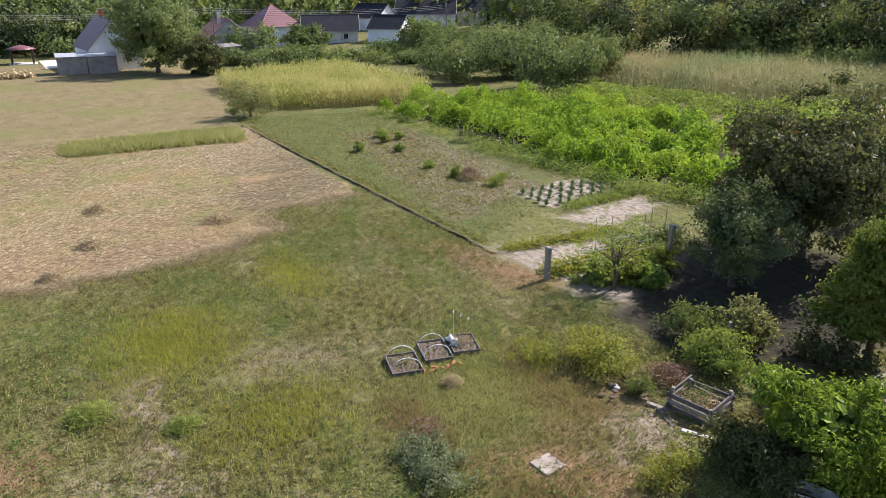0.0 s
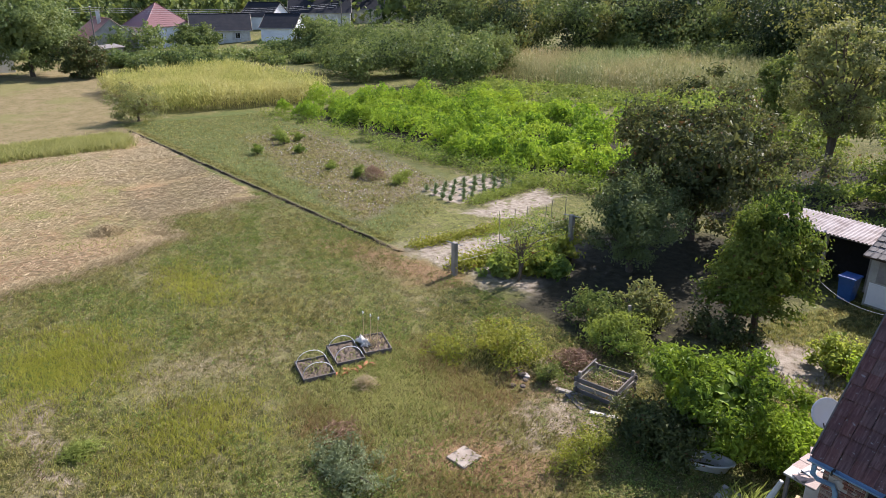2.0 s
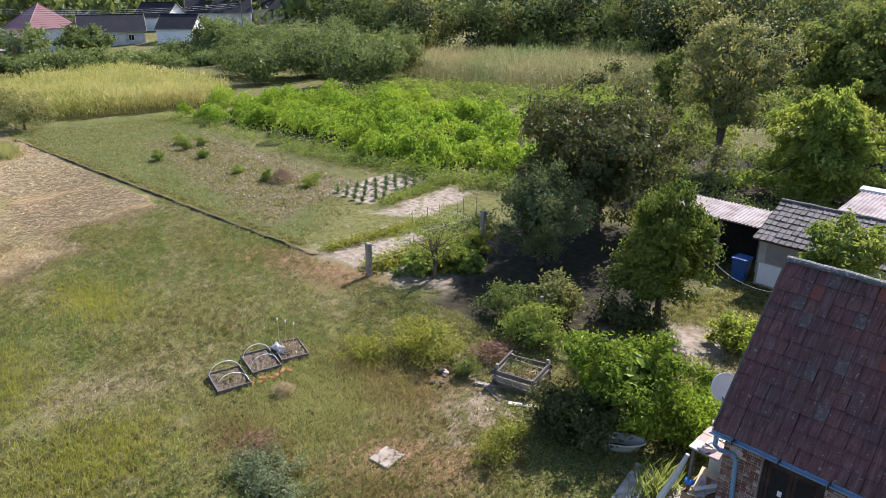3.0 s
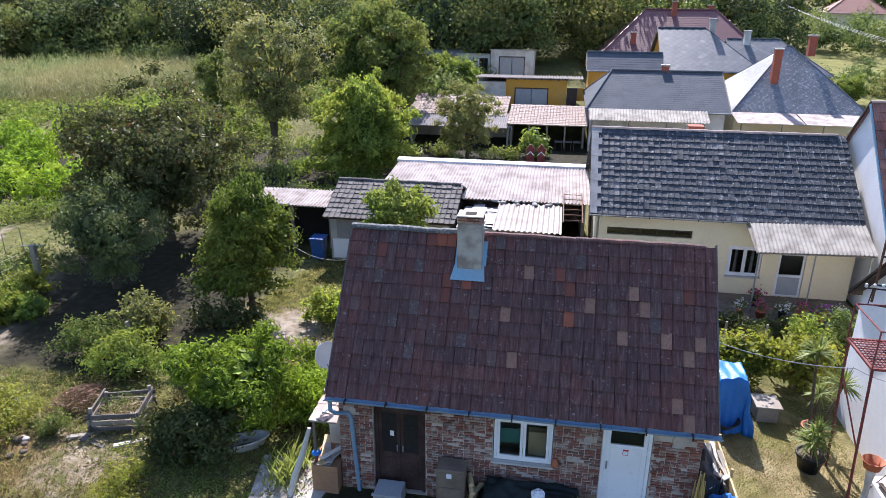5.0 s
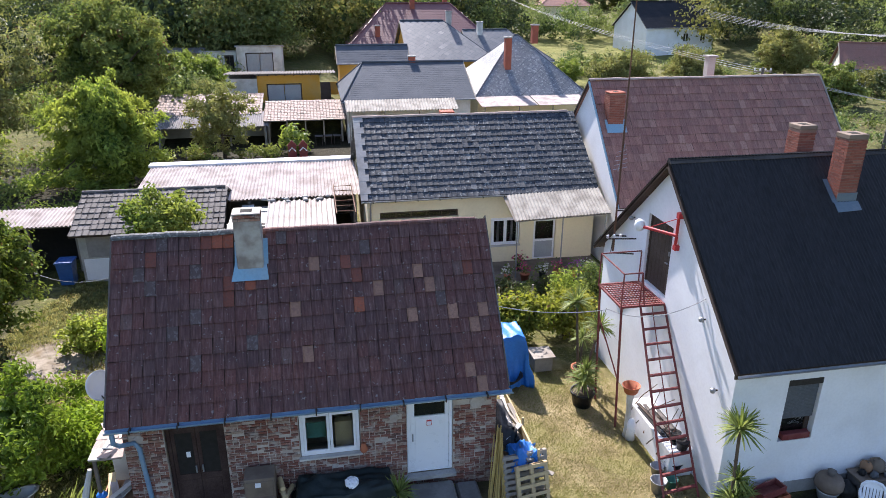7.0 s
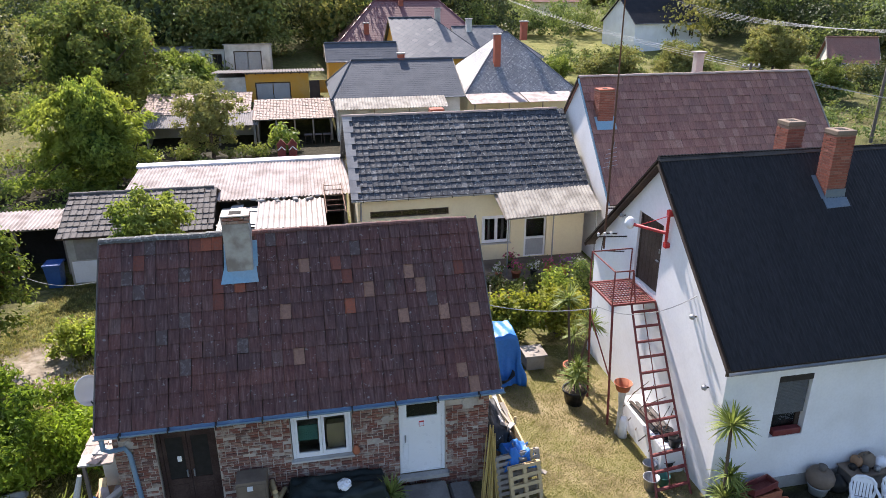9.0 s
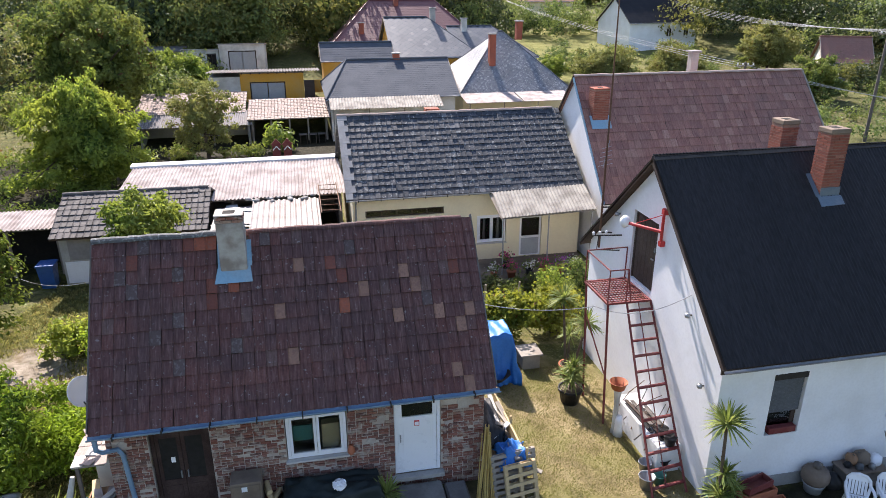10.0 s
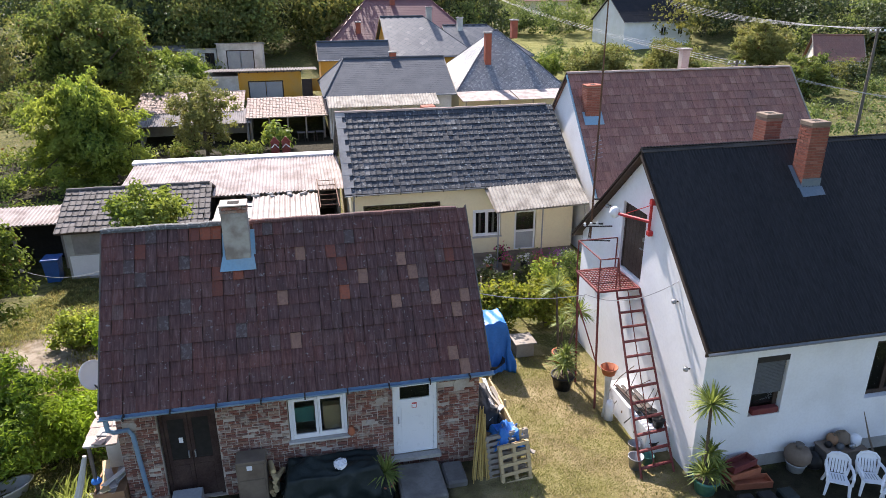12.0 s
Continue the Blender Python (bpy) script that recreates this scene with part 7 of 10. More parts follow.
# the little tiled shed behind the brick house
def tiled_shed():
    h = thing("garden_shed", "small plastered shed with a dark tiled roof", "shed", (-2.2, 16, -0.35))
    x0, x1, y0, y1, ez, rz, ry = -4.95, 0.5, 14.6, 19.0, 1.78, 2.82, 16.8
    part("front_wall", wall((x0, y0), (1, 0), x1 - x0, -0.6, 1.86, 0.25), PLASTER_GREY, h)
    part("board", box(x0 + 0.1, x0 + 2.6, y0 - 0.03, y0 - 0.002, -0.25, 0.65), PLASTER_WHITE, h)
    part("board", box(x0 + 0.3, x0 + 2.6, y0 - 0.026, y0 - 0.002, 0.72, 1.6), CORR_GREY, h)
    top = lambda u: 1.86 + 0.9 * (1 - abs(u - 2.2) / 2.2)
    part("side_wall", wall((x0 + 0.25, y0 + 0.003), (0, 1), y1 - y0, -0.6, top, 0.25, breaks=(2.2,)), PLASTER_GREY, h)
    part("side_wall", wall((x1, y0 + 0.003), (0, 1), y1 - y0, -0.6, top, 0.25, breaks=(2.2,)), WOOD_GREY, h)
    part("back_wall", wall((x1, y1), (-1, 0), x1 - x0, -0.6, 1.86, 0.25), PLASTER_GREY, h)
    run = Vector((0, ry - 14.2, rz - ez))
    deck = part("roof", slab((-5.15, 14.22, ez - 0.03), (0.75, 14.22, ez - 0.03), (0.75, ry, rz - 0.03), (-5.15, ry, rz - 0.03), 0.06), WOOD_DARK, h, "dark interlocking tiles with worn pale edges")
    part("back_slope", slab((-5.15, 19.4, ez - 0.03), (0.75, 19.4, ez - 0.03), (0.75, ry, rz - 0.03), (-5.15, ry, rz - 0.03), 0.06), TILE_DARK, deck)
    lay_tiles(deck, slope_frame((-5.15, 14.2, ez), (1, 0, 0), run), 24, 8, 5.9 / 24, run.length / 8, TILE_DARK, TILE_DARK, 0, 61, jitter=0.008, roll=0.035)
    ridge_caps(deck, -5.15, 0.75, ry, rz, TILE_DARK, 0.36)


tiled_shed()
# the lean-to's inner shade is put into its near-black wall colour
lt = open_shed("lean_to_shed", "low open lean-to with a rusty sheet roof", -9.2, -5.3, 15.9, 17.5, -0.35, 1.80, 1.92, CORR_PINK, 3, wall_mat=INSIDE_SHADE, seed=2)
g = np.random.default_rng(88)
bm = bmesh.new()
for k in range(70):
    x, y = -8.2 + g.normal() * 0.9, 19.6 + g.normal() * 0.7
    z = -0.3 + abs(g.normal()) * 0.5
    a = g.uniform(-0.7, 0.7)
    tube([(x - 0.6 * math.cos(a), y - 0.6 * math.sin(a), z), (x + 0.6 * math.cos(a), y + 0.6 * math.sin(a), z + g.normal() * 0.08)], 0.06, 5, bm)
tagged(solo("log_pile", bm, WOOD_OLD, "dark heap of old logs and poles behind the lean-to", "firewood", (-8.2, 19.6, -0.35)), kind="stuff")
open_shed("long_shed", "long shed with a weathered corrugated roof", -3.2, 6.3, 17.0, 22.0, -0.4, 2.22, 2.50, CORR_PINK, 5, walls=True, wall_mat=PLASTER_GREY, seed=3)
ls = thing("ridge_flashing", "whitewashed concrete ridge along the long shed", "flashing", (1.5, 22.4, 2.5))
part("strip", slab((-3.6, 22.0, 2.62), (6.6, 22.0, 2.62), (6.6, 22.5, 2.66), (-3.6, 22.5, 2.66), 0.12), PLASTER_WHITE, ls)
open_shed("corrugated_lean_to", "small lean-to with a pale corrugated roof", 2.7, 5.0, 13.4, 16.2, -0.5, 2.02, 2.12, TIN_PALE, 3, walls=True, wall_mat=PLASTER_GREY, seed=5, wave=0.22)


def scrap_roof():
    g = np.random.default_rng(5)
    h = thing("patched_roof", "flat roof patched with loose tin sheets and stones", "roof", (1.7, 15, 1.9))
    part("walls", box(0.9, 2.6, 13.6, 16.6, -0.5, 1.88), PLASTER_GREY, h)
    for k in range(9):
        x, y = g.uniform(0.9, 2.2), g.uniform(13.6, 16.2)
        part("tin_sheet", box(x, x + g.uniform(0.5, 0.9), y, y + g.uniform(0.5, 1.0), 1.89 + 0.015 * k, 1.90 + 0.015 * k, turn=(g.normal() * 2, g.normal() * 2, g.normal() * 14)), TIN_PALE if k % 3 else CONCRETE_PALE, h)
    for k in range(14):
        x, y = g.uniform(2.0, 5.2), g.uniform(16.2, 16.7)
        s = g.uniform(0.07, 0.14)
        part("stone", lathe([(0.0, 0), (s, 0.02), (s * 1.1, s * 0.6), (s * 0.5, s), (0, s)], (x, y, 2.14), 7), CONCRETE, h)


scrap_roof()
fr = thing("steel_frame", "rusty steel ladder frame leaning on the shed roof", "frame", (5.6, 16, 1.9))
for k in range(2):
    part("rail", tube([(5.3 + k * 0.8, 14.2, 2.15), (5.3 + k * 0.8, 17.6, 2.45)], 0.025, 6), RUST, fr)
for k in range(6):
    part("rung", tube([(5.3, 14.4 + k * 0.6, 2.18 + 0.05 * k), (6.1, 14.4 + k * 0.6, 2.18 + 0.05 * k)], 0.018, 6), RUST, fr)

# barns under the slope
open_shed("tiled_barn", "open barn with bleached clay tiles", -7.2, 0.4, 42.0, 46.0, -0.35, 1.80, 2.62, None, 5, clay=TILE_CLAY, seed=7)
open_shed("barn_lean_to", "corrugated lean-to in front of the barn", -6.8, 1.0, 39.9, 41.9, -0.35, 1.22, 1.74, CORR_GREY, 4, wall_mat=PLASTER_GREY, seed=8)
open_shed("tiled_cart_shed", "open cart shed with bleached clay tiles", 1.1, 6.8, 40.2, 44.2, -0.35, 1.50, 2.20, None, 5, clay=TILE_CLAY, seed=9)


def garage(name, label, x0, x1, y0, depth, base, top, mat, gate, gate_mat, extra=None):
    h = thing(name, label, "garage", ((x0 + x1) / 2, y0 + depth / 2, base))
    gx0, gx1, gz = gate
    part("front_wall", wall((x0, y0), (1, 0), x1 - x0, base - 0.5, top, 0.25, [(gx0 - x0, gx1 - x0, base, gz)]), mat, h)
    fall = lambda u: top - 0.45 * u / depth
    part("side_wall", wall((x0 + 0.25, y0 + 0.003), (0, 1), depth, base - 0.5, fall, 0.25), mat, h)
    part("side_wall", wall((x1, y0 + 0.003), (0, 1), depth, base - 0.5, fall, 0.25), mat, h)
    part("back_wall", wall((x1, y0 + depth), (-1, 0), x1 - x0, base - 0.5, top - 0.46, 0.25), mat, h)
    part("roof", slab((x0 - 0.12, y0 - 0.15, top + 0.115), (x1 + 0.12, y0 - 0.15, top + 0.115), (x1 + 0.12, y0 + depth + 0.1, top - 0.36), (x0 - 0.12, y0 + depth + 0.1, top - 0.36), 0.10), CONCRETE if extra is None else extra, h)
    g = part("gate", wall((gx0, y0 + 0.08), (1, 0), gx1 - gx0, base, gz, 0.08, [(0.1, gx1 - gx0 - 0.1, base, gz - 0.1)]), WOOD_DARK, h)
    mid = (gx0 + gx1) / 2
    for a, b in ((gx0 + 0.1, mid - 0.03), (mid + 0.03, gx1 - 0.1)):
        leaf = part("gate_leaf", box(a, b, y0 + 0.1, y0 + 0.14, base + 0.05, gz - 0.12, 0.008), gate_mat, g)
        part("rail", box(a + 0.02, b - 0.02, y0 + 0.085, y0 + 0.1, base + 0.5, base + 0.58), gate_mat, leaf)
    return h


yg = garage("ochre_garage", "ochre plastered garage with grey double gates", 0.05, 5.3, 48.0, 5, 1.35, 3.85, PLASTER_OCHRE, (0.8, 3.75, 3.15), DOOR_GREY, CORR_DARK)
part("brown_door", box(5.32, 6.2, 48.0, 48.1, 1.35, 3.2), WOOD_DARK, yg)
sheet_part("sheet_roof", [corrugated(slope_frame((-2.6, 47.5, 4.05), (1, 0, 0), (0, 5.6, -0.42)), 9.3, 5.6, 0.25, 0.045)], CORR_DARK, yg)
for k in range(8):
    part("rafter", box(0.2 + 0.72 * k, 0.28 + 0.72 * k, 47.62, 48.0, 3.84, 3.97), WOOD_DARK, yg)
part("side_annex", box(-2.5, 0.03, 48.0, 52, 1.0, 3.6), PLASTER_DIRTY, yg)
garage("white_garage", "whitewashed flat-roofed garage with grey gates", -2.6, 1.8, 60.0, 5, 2.3, 5.3, PLASTER_DIRTY, (-1.75, 0.95, 4.7), DOOR_GREY)
an = garage("whitewashed_annex", "low whitewashed annex with a dark doorway", -6.2, -2.75, 61.0, 4, 2.3, 4.75, PLASTER_DIRTY, (-3.9, -2.95, 4.4), INSIDE_SHADE)
part("window", box(-5.6, -4.7, 60.94, 60.99, 3.2, 4.2), INSIDE_SHADE, an)
open_shed("open_carport", "open-fronted row of sheds with a corrugated roof", -12.4, -6.5, 63.5, 66.5, 2.3, 4.5, 4.7, CORR_GREY, 4, wall_mat=PLASTER_GREY, seed=12)

# slate-roofed houses up the lane
village_house("slate_hip_house", "house with a diamond-slated hip roof", (22.6, 47.6), 0, 9.2, 10.6, 2.85, 7.1, PLASTER_YELLOW, SLATE_SHEET, (4.4, 4.4), 16, 0.35, base=-0.3, slates=0.50, chimneys=((-1.55, -3.0, 7.25, BRICK_RED), (1.6, -0.3, 8.1, BRICK_RED)), roof_label="pale diamond-laid slates, patched and lichened", slate_mat=SLATE_PALE)
village_house("slate_long_house", "long low house with a smooth dark slate roof", (11.9, 44.0), 0, 9.6, 9.2, 3.2, 5.35, PLASTER_DIRTY, SLATE_SHEET, (1.6, 0), 20, 0.35, base=-0.3, chimneys=((0.9, 0.2, 5.9, BRICK_RED),))
village_house("slate_gabled_house", "house with a grey slated roof and yellow gable", (18.4, 60.5), 0, 8.4, 11.6, 3.6, 6.9, PLASTER_OCHRE, SLATE_SHEET, (0, 4.2), 12, 0.3, base=0.6, slates=0.52, chimneys=((0.6, -0.2, 7.9, PLASTER_GREY),))
village_house("slate_wing", "slated wing with a grey chimney", (24.6, 59.5), 0, 8.0, 8.6, 3.4, 6.0, PLASTER_YELLOW, SLATE_SHEET, (0, 3.5), 10, 0.3, base=0.6, slates=0.52, chimneys=((-2.6, -0.6, 6.9, PLASTER_DIRTY),))
village_house("slated_outhouse", "outhouse with a dark slated roof", (10.4, 54.2), 0, 6.4, 4.2, 3.3, 4.6, PLASTER_OCHRE, SLATE_SHEET, (0, 0), 8, 0.2, base=1.0)
village_house("burgundy_house", "house with a broad burgundy hip roof", (17.6, 73.5), 0, 16.6, 11.6, 3.2, 7.4, PLASTER_WHITE, FAR_MAROON, (4.6, 4.2), 26, 0.4, base=1.5, chimneys=((-0.6, -0.6, 8.4, BRICK_RED), (3.6, 0.6, 8.0, BRICK_RED), (-5.2, -4.6, 5.2, BRICK_RED)), roof_label="burgundy tiled hip roof")
cv = thing("corrugated_canopy", "bright corrugated canopy along the slate house", "canopy", (11, 38.5, 2.4))
sheet_part("roof", [corrugated(slope_frame((6.95, 37.4, 2.40), (1, 0, 0), (0, 1.6, 0.55)), 8.4, 1.75, 0.22, 0.035)], AWNING, cv)
for k in range(4):
    part("post", tube([(7.2 + k * 2.6, 37.6, -0.35), (7.2 + k * 2.6, 37.6, 2.42)], 0.04, 6), WOOD_GREY, cv)
cn = thing("tin_canopy", "flat pale tin canopy in front of the hip-roofed house", "canopy", (22, 41, 2.2))
part("sheet", slab((17.6, 39.2, 2.2), (22.2, 39.2, 2.2), (22.2, 41.9, 2.55), (17.6, 41.9, 2.55), 0.03), CORR_PINK, cn)
part("sheet", slab((22.3, 39.2, 2.2), (26.6, 39.2, 2.2), (26.6, 41.9, 2.55), (22.3, 41.9, 2.55), 0.03), CORR_PINK, cn)
for k in range(4):
    part("post", tube([(17.9 + k * 2.8, 39.4, -0.35), (17.9 + k * 2.8, 39.4, 2.2)], 0.045, 6), WOOD_GREY, cn)
ac = thing("small_chimney", "red brick chimney stub behind the ridge", "chimney", (13.0, 30, 0))
part("stack", box(12.55, 13.45, 29.6, 30.4, -0.5, 3.55, 0.02), BRICK_RED, ac)
part("base_wall", box(10.5, 15.5, 30.0, 31.5, -0.5, 2.0), PLASTER_DIRTY, ac)

# houses beyond the lane
village_house("white_gabled_house", "white house with a dark roof above the lane", (55.5, 83.5), 12, 12, 7.4, 3.1, 6.2, PLASTER_WHITE, DARK_SLATE, (0, 0), 12, 0.3, front=((0.5, 1.5, 1.0, 2.2), (3.6, 4.6, 1.0, 2.2)), base=2.7)
village_house("cream_villa", "cream two-storey house with balcony far up the lane", (51.5, 116), -10, 8.5, 8, 4.4, 6.6, PLASTER_YELLOW, TILE_PURPLE, (3, 3), 12, 0.5, front=((-4, -2.8, 1.0, 2.3), (-1, 0.4, 0.4, 2.4), (2.4, 3.6, 1.0, 2.3)), base=3.5)
village_house("red_tiled_cottage", "low cottage with a red tiled roof among trees", (68.5, 59.5), -25, 5.0, 4.8, 2.2, 4.6, PLASTER_DIRTY, TILE_PURPLE, (0, 0), 12, 0.3, front=((-2.4, -1.6, 0.8, 1.9), (0.2, 1.0, 0.8, 1.9)), base=0.2)
village_house("dark_roofed_house", "house with a dark roof seen above the burgundy one", (26, 100), 0, 14, 9, 3.4, 7.0, PLASTER_YELLOW, SLATE_SHEET, (3, 3), 12, 0.4, base=5.2)

# village along the far edge of the field
village_house("white_red_roofed_house", "white house with a dark red roof across the field", (-116.5, -6.6), 8, 11, 7.2, 3.2, 7.2, PLASTER_WHITE, FAR_MAROON, (0, 0), 12, 0.3, chimneys=((-2.0, 0.3, 8.4, BRICK_RED),))
village_house("grey_gabled_house", "old grey house with a brick gable", (-138, 15.5), 5, 9, 8.5, 2.6, 5.8, PLASTER_GREY, TILE_PURPLE, (0, 0), 12, 0.3, chimneys=((1.5, -1.0, 7.2, PLASTER_DIRTY),))
village_house("red_pyramid_house", "house with a bright red pyramid roof", (-143, 26.6), 10, 9, 9, 4.2, 8.0, PLASTER_WHITE, FAR_MAROON, (4.4, 4.4), 12, 0.5)
village_house("dark_long_house", "whitewashed long house with a dark roof", (-137, 37), 70, 11, 7, 2.5, 5.2, PLASTER_DIRTY, DARK_SLATE, (0, 0), 12, 0.4, front=((-3.6, -2.6, 0.7, 1.9), (-0.6, 0.4, 0.7, 1.9), (2.6, 3.6, 0.7, 1.9)))
village_house("dark_gabled_house", "gabled house with a dark roof behind the corn", (-128, 46.5), 40, 7, 6, 2.3, 4.6, PLASTER_WHITE, DARK_SLATE, (0, 0), 10, 0.3)
village_house("twin_gable_house", "white gable with a grey roof further back", (-152, 53), 25, 9, 7, 2.6, 5.4, PLASTER_WHITE, DARK_SLATE, (0, 0), 10, 0.3)
village_house("low_dark_roof", "dark roof among the trees", (-150, 66), 60, 14, 8, 3.0, 6.2, PLASTER_DIRTY, DARK_SLATE, (0, 0), 10, 0.3)
village_house("low_dark_roof", "dark roof among the trees", (-150, 82), 60, 13, 8, 3.2, 6.4, PLASTER_DIRTY, DARK_SLATE, (0, 0), 10, 0.3)
village_house("hill_house", "pale house high on the wooded slope", (-196, -26), 20, 8, 7, 3.0, 6.5, PLASTER_WHITE, DARK_SLATE, (0, 0), 8, 0.3)
for k, (sx, sy) in enumerate(((-109.6, -11.9), (-108.9, -8.0))):
    sh = thing("metal_shed", "pale grey sheet-metal garden shed", "shed", (sx, sy, -0.35), "sheds across the field")
    part("body", box(sx - 2.0, sx + 1.4, sy - 1.9, sy + 1.9, -0.4, 2.05, 0.02), TIN_PALE, sh)
    part("roof", slab((sx - 2.2, sy - 2.0, 2.35), (sx + 1.6, sy - 2.0, 2.08), (sx + 1.6, sy + 2.0, 2.08), (sx - 2.2, sy + 2.0, 2.35), 0.06), DOOR_GREY, sh)
gz = thing("gazebo", "open timber gazebo with a red-brown roof", "gazebo", (-128, -18.6, -0.35))
for a in (-1.5, 1.5):
    for b in (-1.5, 1.5):
        part("post", box(-128 + a - 0.1, -128 + a + 0.1, -18.6 + b - 0.1, -18.6 + b + 0.1, -0.4, 2.0), WOOD_DARK, gz)
part("roof", lathe([(2.2, 1.9), (2.2, 1.95), (1.2, 2.35), (0.05, 2.6)], (-128, -18.6, 0), 8), FAR_MAROON, gz)
part("floor", box(-130, -126, -20.6, -16.6, -0.4, -0.28), CONCRETE_PALE, gz)
solo("driveway", slab((-132, -16.5, -0.31), (-118, -15.4, -0.31), (-118, -11.6, -0.31), (-132, -12.2, -0.31), 0.03), CONCRETE_PALE, "pale concrete drive beside the white house", "driveway", kind="structure")
g = np.random.default_rng(77)
bm = bmesh.new()
for k in range(260):
    a, b = -107 + g.normal() * 0.5, g.uniform(-21.5, -17)
    z = -0.35 + abs(g.normal()) * 0.45
    tube([(a - 0.25, b, z), (a + 0.25, b + g.normal() * 0.1, z + g.normal() * 0.05)], 0.09, 5, bm)
tagged(solo("wood_pile", bm, WOOD_PALE, "heap of split firewood at the field's edge", "firewood", (-107, -19, -0.35)), kind="stuff")
fs = open_shed("scrap_shed", "low dark shed with clutter beside the corn", -121, -114, 8.2, 13.2, -0.35, 1.9, 2.2, TIN_PALE, 4, seed=20)


# ---- trees and bushes, each by itself ----
tree("plum_tree", "round fruit tree with dense green leaves beside the lawn", (-6.15, 8.79), 5.7, (1.5, 1.5, 2.1), LEAF_PLUM, 101, 0.13, 2.9, 130, 100, 0.46, 0.16, taper=0.25)
tree("walnut_tree", "large dark walnut tree behind the vegetable plot", (-13.5, 15.6), 7.7, (4.3, 4.1, 3.3), LEAF_WALNUT, 102, 0.24, 4.1, 190, 90, 0.78, 0.22, limbs=12, hollow=0.55, lumpy=0.35)
tree("apple_tree", "spreading grey-green apple tree at the plot's edge", (-12.6, 9.9), 4.6, (2.1, 2.1, 1.9), LEAF_SILVER, 103, 0.12, 2.5, 100, 70, 0.55, 0.14, stems=2)
tree("willow_tree", "tall airy tree with olive-grey foliage and several stems", (-14.5, 31.2), 9.8, (3.3, 3.0, 3.5), LEAF_OLIVE, 104, 0.17, 6.4, 95, 110, 0.75, 0.26, slim=0.35, stems=4, limbs=8, droop=0.8, inner=0.25)
tree("young_tree", "slender dark tree beside the willow", (-20.8, 36.0), 7.0, (1.5, 1.5, 2.6), LEAF_MID, 105, 0.10, 4.4, 70, 60, 0.6, 0.22)
tree("maple_tree", "leafy green tree behind the sheds", (-7.6, 29.6), 6.2, (3.1, 3.0, 3.0), LEAF_MAPLE, 106, 0.18, 3.2, 170, 95, 0.6, 0.24, taper=0.3)
tree("old_walnut_tree", "tall dark walnut towering behind the barn", (-10.2, 43.0), 9.9, (4.4, 4.0, 4.4), LEAF_MID, 107, 0.28, 5.5, 220, 90, 0.85, 0.30, limbs=12)
tree("laurel_clump", "dense clump of upright green shrubs by the garages", (-6.4, 53.5), 3.9, (3.6, 2.2, 2.0), LEAF_YOUNG, 108, 0.08, 1.9, 110, 60, 0.6, 0.26, stems=4, category="shrub")
tree("pear_tree", "grey-green fruit tree in front of the barn", (-1.7, 36.0), 5.6, (2.4, 2.2, 2.5), LEAF_OLIVE, 109, 0.12, 3.1, 80, 70, 0.5, 0.2, inner=0.4)
tree("fig_tree", "bright young tree growing behind the brick house", (-0.55, 9.9), 5.2, (1.35, 1.2, 1.4), LEAF_YOUNG, 110, 0.08, 3.7, 70, 70, 0.38, 0.17)
tree("peach_tree", "thin open peach tree on bare sandy soil", (-14.7, 5.3), 3.1, (1.5, 1.5, 1.15), LEAF_MAPLE, 111, 0.05, 1.9, 60, 30, 0.42, 0.12, slim=0.3, stems=3, limbs=9, inner=0)
tree("elder_tree", "lone olive shrub at the end of the furrow", (-62.2, 1.9), 3.6, (2.9, 2.6, 1.7), LEAF_OLIVE, 112, 0.06, 1.6, 80, 45, 0.6, 0.2, slim=0.35, stems=5, inner=0.4)
tree("silver_willow", "big rounded pale willow at the village edge", (-104.5, -1.0), 11.0, (6.2, 5.6, 5.4), LEAF_WOODS_PALE, 113, 0.3, 5.6, 190, 60, 1.3, 0.5, slim=0.35)
tree("dark_shrub_tree", "low dark bushy tree beside the willow", (-99.0, 4.2), 5.4, (3.0, 3.0, 2.6), LEAF_DARK, 114, 0.15, 2.7, 90, 50, 0.9, 0.4)
tree("garden_tree", "bushy garden tree before the dark house", (-124, 27.5), 4.8, (4.4, 4.0, 2.4), LEAF_WOODS, 115, 0.2, 2.4, 110, 50, 1.1, 0.5)
tree("garden_tree", "bushy garden tree before the dark house", (-108, 44), 5.8, (5.0, 4.0, 2.9), LEAF_WOODS_PALE, 116, 0.2, 2.9, 110, 50, 1.1, 0.5)
tree("hedge_tree", "round pale green shrub above the red roof", (37.5, 57.5), 4.4, (3.4, 2.4, 2.2), LEAF_OLIVE, 117, 0.1, 2.2, 110, 60, 0.7, 0.28, stems=3)
tree("hedge_tree", "pale olive-green shrub above the red roof", (45.0, 56.0), 4.8, (3.0, 2.4, 2.4), LEAF_OLIVE, 118, 0.1, 2.4, 110, 60, 0.7, 0.28, stems=3)
tree("box_bush", "clipped bright green bush on the slope", (33.0, 62.0), 2.8, (1.5, 1.4, 1.4), LEAF_YOUNG, 119, 0.06, 1.4, 60, 60, 0.45, 0.2, category="bush")
tree("ash_tree", "tall dark tree beside the white gabled house", (70, 90), 11, (5.5, 5, 5), LEAF_DARK, 120, 0.25, 6, 190, 60, 1.1, 0.45)
tree("lane_shrub", "olive-green shrub on the bank of the lane", (60.5, 62.0), 6.0, (3.4, 3.0, 2.8), LEAF_OLIVE, 121, 0.12, 3.0, 120, 60, 0.8, 0.35, stems=3)
